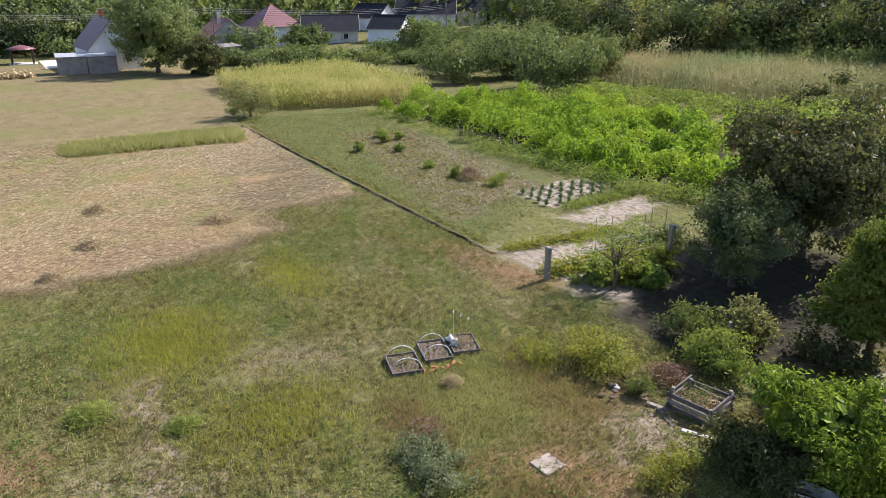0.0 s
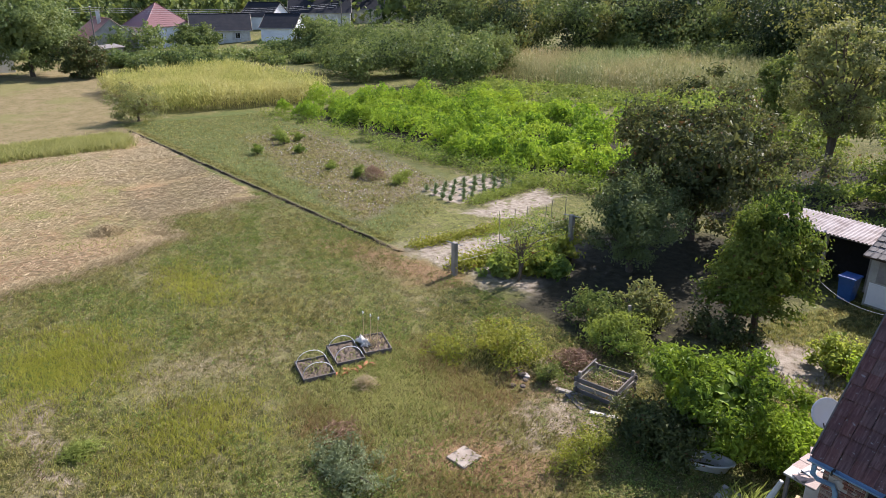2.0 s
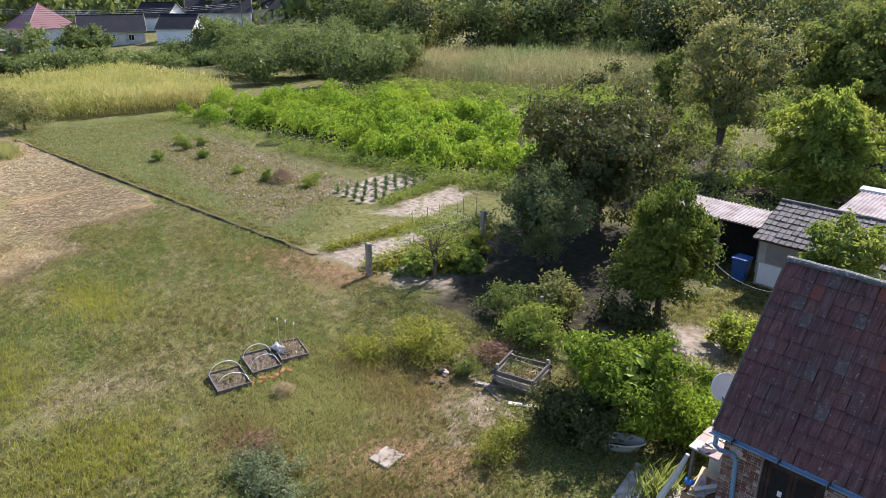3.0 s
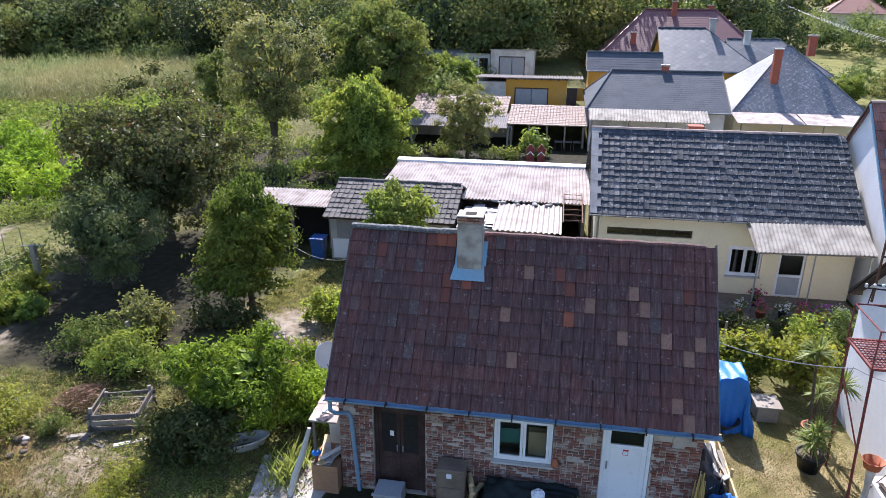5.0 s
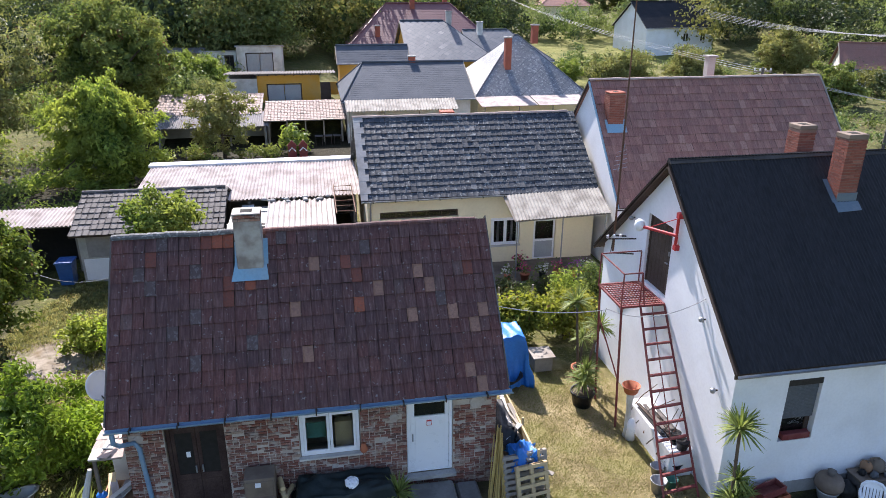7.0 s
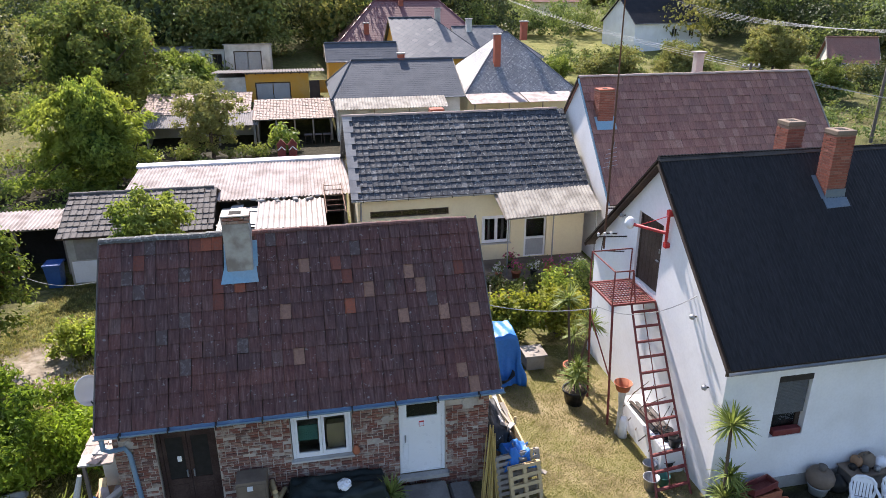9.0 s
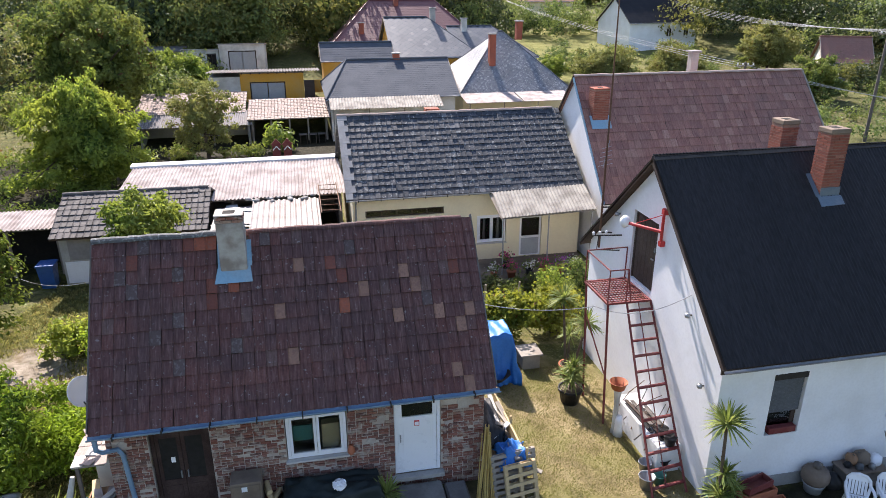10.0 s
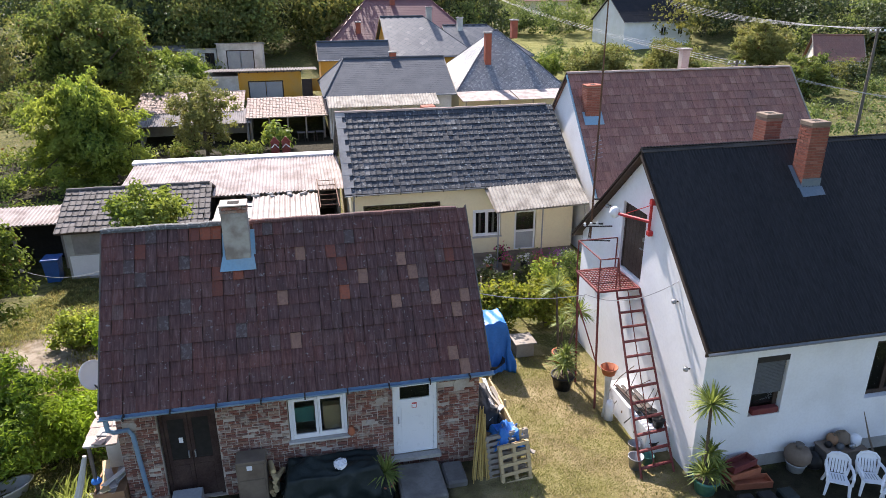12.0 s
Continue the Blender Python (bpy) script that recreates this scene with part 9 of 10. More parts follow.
pallet("pallet", "weathered grey pallet leaning on the wood rack", pose(8.52, -0.78, -0.42, -17, 0, 8), 1.15, 1.1, 8, WOOD_GREY, 1)
pallet("pallet", "new pale pallet leaning on an older one", pose(8.78, -1.02, -0.44, -17, 0, 9), 0.82, 1.0, 5, WOOD_PALE, 2)
rk = thing("wood_rack", "long rack of planks and kindling beside the brick wall", "wood rack", (8.9, 0.9, -0.45))
part("base", box(8.52, 9.35, -0.45, 2.3, -0.45, -0.25, 0.01), WOOD_GREY, rk)
for k in range(2):
    part("side_board", box(9.33, 9.38, -0.4, 2.3, -0.2 + 0.42 * k, 0.12 + 0.42 * k, 0.006), WOOD_PALE, rk)
for y in (-0.4, 0.9, 2.25):
    part("stake", box(9.36, 9.42, y - 0.03, y + 0.03, -0.45, 0.72, 0.006), WOOD_PALE, rk)
g = np.random.default_rng(9)
for k in range(22):
    y = g.uniform(-0.3, 2.1)
    x = 8.95 + g.normal() * 0.16
    z = 0.05 + 0.03 * k
    ln = g.uniform(0.4, 1.0)
    part("plank", box(x - 0.06, x + 0.06, y - ln / 2, y + ln / 2, min(z, 0.62), min(z, 0.62) + 0.03, 0.004, turn=(g.normal() * 6, g.normal() * 6, g.normal() * 35)), WOOD_GREY if k % 3 else CONCRETE_PALE, rk)
draped("black_sheet", "black plastic sheet bunched on the planks", 8.6, 9.1, 0.4, 1.9, 0.30, 0.70, PLASTIC_BLACK, 3, "sheet", 0.12, 12)
draped("blue_cloth", "crumpled blue tarpaulin on the wood rack", 8.85, 9.35, -0.45, 0.1, 0.30, 0.62, TARP_BLUE, 4, "tarpaulin", 0.10, 12)
cb = thing("cane_bundle", "bundle of yellow canes leaning on the corner", "canes", (8.3, -0.6, -0.4))
g = np.random.default_rng(14)
for k in range(26):
    x = 8.08 + 0.5 * g.random()
    part("cane", tube([(x, -0.75 + g.normal() * 0.06, -0.38), (8.45 + 0.22 * (x - 8.3) + g.normal() * 0.04, -0.22 + g.normal() * 0.05, 1.22 + g.normal() * 0.12)], 0.014, 5), BAMBOO, cb)

# in front of the brick house
draped("dark_tarpaulin", "dark green tarpaulin covering a bench under the window", 3.75, 5.85, -0.85, -0.12, -0.35, 0.52, TARP_DARK, 6, "tarpaulin", 0.06)
bm = bmesh.new()
bmesh.ops.create_icosphere(bm, subdivisions=3, radius=0.15, matrix=Matrix.Translation((4.95, -0.62, 0.60)))
crumple = np.random.default_rng(27)
for v in bm.verts:
    v.co += Vector(crumple.normal(size=3)) * 0.016
    v.co.z = 0.60 + (v.co.z - 0.60) * 0.7
cu = solo("plastic_bag", bm, PVC, "crumpled white plastic bag lying on the tarpaulin", "bag", (4.95, -0.62, 0.5))
jug = solo("clay_jug", lathe([(0.05, 0), (0.09, 0.06), (0.085, 0.14), (0.05, 0.19), (0.06, 0.23)], (5.28, -0.06, 0.95), 12), TERRACOTTA, "small clay jug on the window sill", "jug", (5.28, -0.06, 0.95))
# Two stacked cardboard boxes, shaped as one body with two raised fronts
cab = thing("metal_cabinet", "two stacked brown cardboard boxes with a paper label", "cabinet", (2.95, -0.35, -0.35))
part("body", box(2.62, 3.28, -0.55, -0.08, -0.38, 0.92, 0.012), CARDBOARD, cab)
part("drawer", box(2.66, 3.24, -0.575, -0.55, 0.48, 0.86, 0.006), CARDBOARD, cab)
part("drawer", box(2.66, 3.24, -0.575, -0.55, 0.05, 0.44, 0.006), CARDBOARD, cab)
part("label_plate", box(2.86, 2.98, -0.582, -0.575, 0.72, 0.84), PVC, cab)
cr2 = thing("crate", "grey plastic crate by the old door", "crate", (1.75, -0.4, -0.35))
part("body", box(1.12, 1.78, -0.62, -0.06, -0.38, 0.06, 0.015), DOOR_GREY, cr2)
part("rim", wall((1.09, -0.65), (1, 0), 0.72, 0.02, 0.08, 0.05), DOOR_GREY, cr2)
solo("concrete_landing", box(6.28, 7.35, -1.45, -0.17, -0.5, -0.02, 0.05), DARK_CEMENT, "rough dark concrete landing before the white door", "step", (6.7, -0.8, -0.35))
solo("concrete_step", box(7.42, 7.95, -0.9, -0.1, -0.5, -0.18, 0.05), DARK_CEMENT, "broken concrete step beside the landing", "step", (7.7, -0.5, -0.35))
g = np.random.default_rng(19)
for k in range(7):
    lg = solo("firewood_log", tube([(3.4 + g.normal() * 0.1, -0.5 + g.normal() * 0.1, -0.2 + 0.12 * k), (3.42 + g.normal() * 0.1, -0.1, -0.2 + 0.12 * k)], 0.06, 8), WOOD_PALE, "split log stacked beside the cardboard boxes", "log", (3.4, -0.3, -0.2), "logs by the wall")

# satellite dish and low tiled lean-to at the house's left end
dish = thing("satellite_dish", "pale grey satellite dish on the gable", "satellite dish", (-0.4, 1.0, 2.9))
bm = lathe([(0.01, 0.0), (0.14, 0.016), (0.26, 0.058), (0.34, 0.108), (0.34, 0.095), (0.26, 0.045), (0.14, 0.004), (0.01, -0.012)], (0, 0, 0), 24)
bmesh.ops.transform(bm, matrix=pose(-0.42, 0.95, 2.74, 66, 0, 52), verts=bm.verts)
part("reflector", bm, PVC, dish)
part("arm", tube([(-0.42, 0.95, 2.55), (-0.16, 0.55, 2.54)], 0.015, 6), BLACK_IRON, dish)
part("receiver", box(-0.20, -0.11, 0.48, 0.58, 2.50, 2.60, 0.01), BLACK_IRON, dish)
part("mount", tube([(0.2, 1.1, 2.6), (-0.3, 1.1, 2.5), (-0.40, 1.0, 2.7)], 0.025, 6), GREY_ZINC, dish)
lo = thing("tool_canopy", "small canopy of pale loose tiles at the house corner", "canopy", (-0.1, 0.4, -0.35))
part("deck", box(-0.5, 0.16, -0.22, 1.1, 1.60, 1.64, 0.006), WOOD_GREY, lo)
part("back_wall", box(-0.46, 0.14, 1.0, 1.1, -0.45, 1.60), PLASTER_DIRTY, lo)
part("post", box(-0.47, -0.40, -0.12, -0.05, -0.45, 1.60, 0.006), WOOD_OLD, lo)
g = np.random.default_rng(23)
for k in range(10):
    x, y = -0.5 + 0.22 * (k % 3), -0.24 + 0.33 * (k // 3)
    part("loose_tile", box(x, x + 0.23, y, y + 0.38, 1.65 + 0.012 * (k // 3), 1.672 + 0.012 * (k // 3), 0.004, turn=(g.normal() * 3, g.normal() * 3, g.normal() * 9)), TILE_CLAY if k % 4 else CONCRETE_PALE, lo)
wb = thing("lumber_box", "low orange-brown plywood box holding offcuts", "box", (-0.15, 0.0, -0.35))
part("body", wall((-0.48, -0.32), (1, 0), 0.64, -0.42, 0.44, 0.03), WOOD_PLY, wb)
part("side", box(-0.48, -0.45, -0.29, 0.7, -0.42, 0.44), WOOD_PLY, wb)
part("bottom", box(-0.45, 0.15, -0.28, 0.7, -0.40, 0.36), WOOD_PLY, wb)
for k in range(7):
    x = g.uniform(-0.5, -0.05)
    part("offcut", box(x, x + 0.16, -0.36 + 0.1 * g.random(), 0.5 + 0.3 * g.random(), 0.38 + 0.03 * k, 0.40 + 0.03 * k, 0.004, turn=(g.normal() * 3, g.normal() * 3, g.normal() * 22)), (CONCRETE_PALE, WOOD_PALE, CORR_PINK)[k % 3], wb)
solo("cap", lathe([(0.12, 0), (0.12, 0.02), (0.09, 0.07), (0.01, 0.09)], (-0.42, -0.1, 0.62), 12), TARP_BLUE, "small blue cap lying on the boards", "cap", (-0.42, -0.1, 0.62))
rt = solo("rolled_sheet", tube([(-0.98, -0.62, -0.35), (-0.85, -0.5, 0.2), (-0.66, -0.35, 0.8), (-0.50, -0.22, 1.42)], [0.07, 0.08, 0.075, 0.05], 9), CONCRETE_PALE, "rolled pale sheet leaning at the house corner", "sheet", (-1, -0.3, -0.35))
gg = np.random.default_rng(29)
xy = gg.normal(size=(70, 2)) * (0.22, 0.3) + (-1.3, 0.2)
stuff("corner_grass", [blades(gg, xy, 0.6, 0.018, 0.55, 4, 0.05)], GRASS_TALL, "tall green grass at the house corner", "grass")
tub = thing("bathtub", "old white bathtub half hidden under the bush", "bathtub", (-2.9, 1.0, -0.35))
bm = lathe([(0.20, 0.0), (0.34, 0.05), (0.40, 0.40), (0.45, 0.42), (0.45, 0.38), (0.36, 0.30), (0.25, 0.10), (0.01, 0.08)], (0, 0, 0), 18)
bmesh.ops.transform(bm, matrix=Matrix.Translation((-2.9, 1.0, -0.40)) @ Matrix.Diagonal((1.6, 0.7, 0.8, 1)), verts=bm.verts)
part("shell", bm, PLASTER_DIRTY, tub)
tub.rotation_euler = (0, 0, radians(35))
solo("paving", slab((-1.9, -1.0, -0.30), (-0.35, -1.15, -0.30), (0.1, 0.7, -0.30), (-2.2, 0.75, -0.30), 0.08), RENDER_STAINED, "cracked pale concrete paving beside the house", "paving", kind="structure")

# along the white house front
def plastic_chair():
    """A moulded garden chair: deep seat, rounded slotted back, broad arms running into the legs."""
    h = thing("garden_chair", "white moulded plastic garden chair", "chair", group="plastic garden chairs")
    seat = part("seat", slab((-0.25, -0.25, 0.41), (0.25, -0.25, 0.41), (0.21, 0.20, 0.38), (-0.21, 0.20, 0.38), 0.035), PVC, h)
    for k in range(5):
        part("seat_groove", box(-0.14 + 0.065 * k, -0.12 + 0.065 * k, -0.12, 0.12, 0.397, 0.4015, turn=(-4, 0, 0)), DOOR_GREY, seat)
    ring = [(-0.22, 0.20, 0.36), (-0.265, 0.26, 0.60), (-0.245, 0.305, 0.76), (-0.16, 0.335, 0.85), (0, 0.35, 0.88), (0.16, 0.335, 0.85), (0.245, 0.305, 0.76), (0.265, 0.26, 0.60), (0.22, 0.20, 0.36)]
    part("back_frame", tube(ring, 0.036, 8), PVC, h)
    for k in range(6):
        x = -0.175 + 0.07 * k
        part("back_slat", slab((x - 0.027, 0.205, 0.39), (x + 0.027, 0.205, 0.39), (x + 0.027, 0.335, 0.85 - 2.2 * x * x), (x - 0.027, 0.335, 0.85 - 2.2 * x * x), 0.014), PVC, h)
    part("back_band", slab((-0.24, 0.30, 0.72), (0.24, 0.30, 0.72), (0.17, 0.34, 0.85), (-0.17, 0.34, 0.85), 0.018), PVC, h)
    for s in (-1, 1):
        part("armrest", tube([(s * 0.262, 0.27, 0.64), (s * 0.30, 0.08, 0.635), (s * 0.30, -0.14, 0.625), (s * 0.285, -0.25, 0.57), (s * 0.27, -0.27, 0.40)], 0.036, 8), PVC, h)
        part("leg", slab((s * 0.20, -0.26, 0.41), (s * 0.28, -0.24, 0.41), (s * 0.30, -0.30, 0.0), (s * 0.25, -0.31, 0.0), 0.035), PVC, h)
        part("leg", slab((s * 0.17, 0.22, 0.40), (s * 0.24, 0.20, 0.40), (s * 0.29, 0.32, 0.0), (s * 0.24, 0.33, 0.0), 0.035), PVC, h)
    return h


chair = plastic_chair()
chair.matrix_basis = pose(17.05, -2.40, -0.9, 0, 0, -33)
copy_thing(chair, pose(17.85, -2.55, -0.9, 0, 0, -22))
copy_thing(chair, pose(18.05, -3.15, -0.9, 0, 0, -52))


def trough(x, y, z, long, wide, high, turn):
    """An open planter trough with thin walls and a floor."""
    bm = box(-long / 2, long / 2, -wide / 2, wide / 2, 0, 0.03)
    for a, b, c, d in ((-long / 2, long / 2, -wide / 2, -wide / 2 + 0.03), (-long / 2, long / 2, wide / 2 - 0.03, wide / 2), (-long / 2, -long / 2 + 0.03, -wide / 2 + 0.03, wide / 2 - 0.03), (long / 2 - 0.03, long / 2, -wide / 2 + 0.03, wide / 2 - 0.03)):
        box(a, b, c, d, 0.03, high, bm=bm)
    bmesh.ops.transform(bm, matrix=pose(x, y, z, 0, 0, turn), verts=bm.verts)
    return bm


tr = thing("planter_stack", "stacked terracotta-coloured planter troughs", "planters", (14.95, -1.55, -0.9))
for x, y, z, long, turn, mt in ((14.75, -1.45, -0.89, 0.95, 4, RUST_RED), (15.10, -1.78, -0.89, 1.0, -6, TERRACOTTA), (14.95, -1.56, -0.70, 0.95, 8, TERRACOTTA), (14.95, -1.48, -0.52, 0.8, 14, RUST_RED)):
    part("trough", trough(x, y, z, long, 0.34, 0.18, turn), mt, tr)
cap = thing("stone_urn", "grey-brown urn with a domed lid on a pale pot", "urn", (16.6, -1.5, -0.9))
part("pot", lathe([(0.20, 0), (0.25, 0.22), (0.27, 0.24), (0.27, 0.28), (0.01, 0.28)], (16.6, -1.5, -0.9), 18), DOOR_GREY, cap)
part("urn", lathe([(0.27, 0), (0.33, 0.10), (0.33, 0.24), (0.27, 0.36), (0.01, 0.40)], (16.6, -1.5, -0.62), 18), BROWN_CEMENT, cap)
part("knob", lathe([(0.04, 0), (0.09, 0.05), (0.08, 0.10), (0.11, 0.15), (0.02, 0.17)], (16.6, -1.5, -0.24), 10), WOOD_OLD, cap)
crate = thing("wooden_chest", "brown wooden chest heaped with clutter", "chest", (17.9, -1.45, -0.9))
part("body", box(17.35, 18.45, -1.72, -1.2, -0.88, -0.42, 0.015), WOOD_OLD, crate)
part("lid", box(17.31, 18.49, -1.76, -1.18, -0.42, -0.37, 0.012), BROWN_CEMENT, crate)
g = np.random.default_rng(44)
CLUTTER = (("bag", "crumpled white plastic bag on the chest", PVC, 18.25, -1.5, 0.16), ("jar", "blue-grey jar on the chest", BLIND_GREY, 17.75, -1.6, 0.09), ("sack", "brown paper sack on the chest", CARDBOARD, 17.95, -1.4, 0.20), ("bottle", "dark bottle on the chest", PLASTIC_BLACK, 17.52, -1.45, 0.08), ("basket", "small woven basket on the chest", WOOD_PLY, 17.72, -1.36, 0.15), ("tin_can", "tin can on the chest", GREY_ZINC, 18.08, -1.64, 0.08))
for nm, lb, mt, x, y, r in CLUTTER:
    bm = lathe([(r * 0.8, 0), (r * 1.1, r * 0.6), (r * 0.9, r * 1.5), (r * 0.4, r * 1.9), (0.01, r * 1.9)], (x, y, -0.37), 10)
    for v in bm.verts:
        v.co += Vector((g.normal(), g.normal(), 0)) * r * 0.10
    solo(nm, bm, mt, lb, "clutter", (x, y, -0.37), "clutter by the wall")
for k, (x, turn) in enumerate(((17.6, 20), (17.95, -35), (18.1, 60))):
    solo("stick", tube([(x, -1.5, -0.35), (x + 0.3 * math.cos(turn), -1.4, -0.12 + 0.06 * k)], 0.018, 5), WOOD_OLD, "broken stick lying over the clutter", "stick", (x, -1.5, -0.36), "clutter by the wall")
solo("rubbish_bag", lathe([(0.16, 0), (0.26, 0.12), (0.22, 0.28), (0.10, 0.40), (0.04, 0.46)], (17.12, -1.5, -0.9), 11), PLASTIC_BLACK, "black rubbish bag by the white wall", "bag", (17.12, -1.5, -0.9))
solo("leaning_board", slab((18.4, -1.2, -0.9), (19.0, -1.2, -0.9), (18.95, -1.05, 0.10), (18.45, -1.05, 0.10), 0.03), SLATE_SHEET, "dark grey board leaning on the wall", "board", (18.7, -1.2, -0.9))
solo("dry_stalk", tube([(18.75, -1.95, -0.9), (18.62, -1.6, -0.2), (18.5, -1.35, 0.5)], [0.03, 0.025, 0.01], 6), CARDBOARD, "dry brown palm stalk leaning over the chest", "stalk", (18.75, -1.95, -0.9))
for x, mt in ((15.0, PLASTIC_BLACK), (15.55, TARP_DARK), (14.45, PLASTIC_BLACK)):
    solo("plastic_tub", box(x - 0.2, x + 0.2, -2.75, -2.35, -0.92, -0.55, 0.04), mt, "dark plastic tub standing in the yard", "tub", (x, -2.5, -0.9), "tubs in the yard")

# flower pots on the terrace
g = np.random.default_rng(52)
PETAL = leaf_mat("pink_petals", (0.45, 0.03, 0.12), (0.70, 0.10, 0.30), None, 0.3)
PETAL_WHITE = leaf_mat("white_petals", (0.55, 0.54, 0.50), (0.78, 0.77, 0.74), None, 0.3)
PETAL_VIOLET = leaf_mat("violet_petals", (0.25, 0.04, 0.35), (0.50, 0.12, 0.60), None, 0.3)
TERRACE_POTS = ((12.25, 12.45, 0.14, PETAL_WHITE, "pale", TERRACOTTA), (13.04, 12.5, 0.20, PETAL, "pink", TERRACOTTA), (13.1, 13.6, 0.14, PETAL, "pink", PLASTIC_BLACK), (13.82, 12.5, 0.15, PETAL_WHITE, "white", PLASTIC_BLACK), (14.5, 12.55, 0.17, PETAL, "pink", TERRACOTTA), (15.25, 12.55, 0.17, PETAL_VIOLET, "violet", TERRACOTTA), (15.8, 12.5, 0.15, PETAL_WHITE, "white", TERRACOTTA))
for x, y, r, petal, tone, clay in TERRACE_POTS:
    z = -0.76
    p = thing("flower_pot", f"{'black plastic' if clay is PLASTIC_BLACK else 'terracotta'} pot of {tone} flowers on the terrace", "flower pot", (x, y, z), "flower pots on the terrace")
    part("pot", lathe([(r * 0.7, 0), (r, 0.30), (r * 1.08, 0.30), (r * 1.08, 0.34), (r * 0.9, 0.34), (0.01, 0.31)], (x, y, z), 12), clay, p)
    c = g.normal(size=(130, 3)) * (r * 0.9, r * 0.9, 0.12) + (x, y, z + 0.52)
    for nm, arr, mt, wide in (("foliage", c[:80], LEAF_MID, 0.11), ("blossom", c[80:] + (0, -0.04, 0.10), petal, 0.10)):
        v, f = leaf_cloud(arr, g.uniform(0.7, 1.2, len(arr)) * wide, g, 0.8)
        ob = new(nm, fast_mesh(nm, v - np.array((x, y, z)), f, mt))
        ob.parent = p
        tagged(ob, kind="stuff")
for k, (bx, by, rx, rz, leaf, seed) in enumerate(((11.6, 11.4, 0.7, 0.35, LEAF_DARK, 201), (12.7, 11.2, 0.7, 0.32, LEAF_MID, 202), (13.7, 11.3, 0.6, 0.40, LEAF_DARK, 203), (14.6, 11.1, 0.6, 0.35, LEAF_MID, 204), (12.1, 10.3, 0.9, 0.28, LEAF_DARK, 205), (13.9, 10.2, 0.8, 0.30, LEAF_DARK, 206))):
    bush("bed_plant", "low dark leafy plant in the bed before the terrace", (bx, by), (rx, 0.5, rz), leaf, seed, 26, 40, 0.22, 0.12, 0.5, group="plants before the terrace")
for k in range(3):
    x = 10.9 + 1.3 * k
    (solo("vine_post", tube([(x, 8.9, -0.9), (x, 8.9, 0.7)], 0.04, 6), WOOD_GREY, "grey wooden post of the vine hedge", "post", (x, 8.9, -0.9), "vine posts"))
solo("garden_path", slab((8.8, 8.3, -0.72), (13.6, 8.3, -0.86), (13.6, 8.9, -0.86), (8.8, 8.9, -0.72), 0.05), CONCRETE_PALE, "narrow concrete path behind the vine hedge", "path", kind="structure")
bn = thing("wheelie_bin", "blue wheeled rubbish bin beside the shed", "bin", (-5.55, 14.6, -0.35))
part("body", hexa(bmesh.new(), [(-5.80, 14.38, -0.33), (-5.32, 14.38, -0.33), (-5.32, 14.85, -0.33), (-5.80, 14.85, -0.33), (-5.86, 14.30, 0.60), (-5.26, 14.30, 0.60), (-5.26, 14.95, 0.60), (-5.86, 14.95, 0.60)]), PLASTIC_BLUE, bn)
part("lid", box(-5.90, -5.22, 14.26, 15.0, 0.60, 0.68, 0.02), PLASTIC_BLUE, bn)
for x in (-5.78, -5.34):
    part("wheel", tube([(x - 0.03, 14.95, -0.22), (x + 0.03, 14.95, -0.22)], 0.11, 10), PLASTIC_BLACK, bn)


# ---- garden things in the meadow ----
def raised_bed(cx, cy, turn, wide, deep, label, seed, hoops=(), plants=None):
    g = np.random.default_rng(seed)
    z = float(ground_z(cx, cy))
    h = thing("raised_bed", label, "raised bed", group="raised beds in the meadow")
    a, b, t = wide / 2, deep / 2, 0.035
    for y0, y1 in ((-b, -b + t), (b - t, b)):
        part("board", box(-a, a, y0, y1, -0.05, 0.18, 0.004), WOOD_OLD, h)
    for x0, x1 in ((-a, -a + t), (a - t, a)):
        part("board", box(x0, x1, -b + t, b - t, -0.05, 0.175, 0.004), WOOD_OLD, h)
    n = 12
    u = np.linspace(-1, 1, n)
    U, V = np.meshgrid(u * (a - t), u * (b - t), indexing="ij")
    Z = 0.11 + 0.02 * g.normal(size=U.shape)
    idx = np.arange(n * n).reshape(n, n)
    f = np.stack([idx[:-1, :-1], idx[1:, :-1], idx[1:, 1:], idx[:-1, 1:]], -1).reshape(-1, 4)
    soil = new("soil", fast_mesh("soil", np.stack([U, V, Z], -1).reshape(-1, 3), f, SOIL))
    soil.parent = h
    for hx in hoops:
        arc = [(-a * 0.95 * math.cos(math.pi * k / 12), hx + 0.10 * math.sin(math.pi * k / 12), 0.15 + 0.36 * math.sin(math.pi * k / 12)) for k in range(13)]
        part("hoop", tube(arc, 0.010, 6), PVC, h, "white bent plastic hoop")
    if plants is not None:
        p = g.normal(size=(130, 3)) * (a * 0.4, b * 0.4, 0.09) + (0, 0, 0.2)
        v, f = leaf_cloud(p, g.uniform(0.07, 0.14, 130), g, 0.4)
        ob = tagged(new("seedling_patch", fast_mesh("seedling_patch", v, f, plants)), kind="stuff")
        ob.parent = h
    h.matrix_basis = pose(cx, cy, z, 0, 0, turn)
    return h


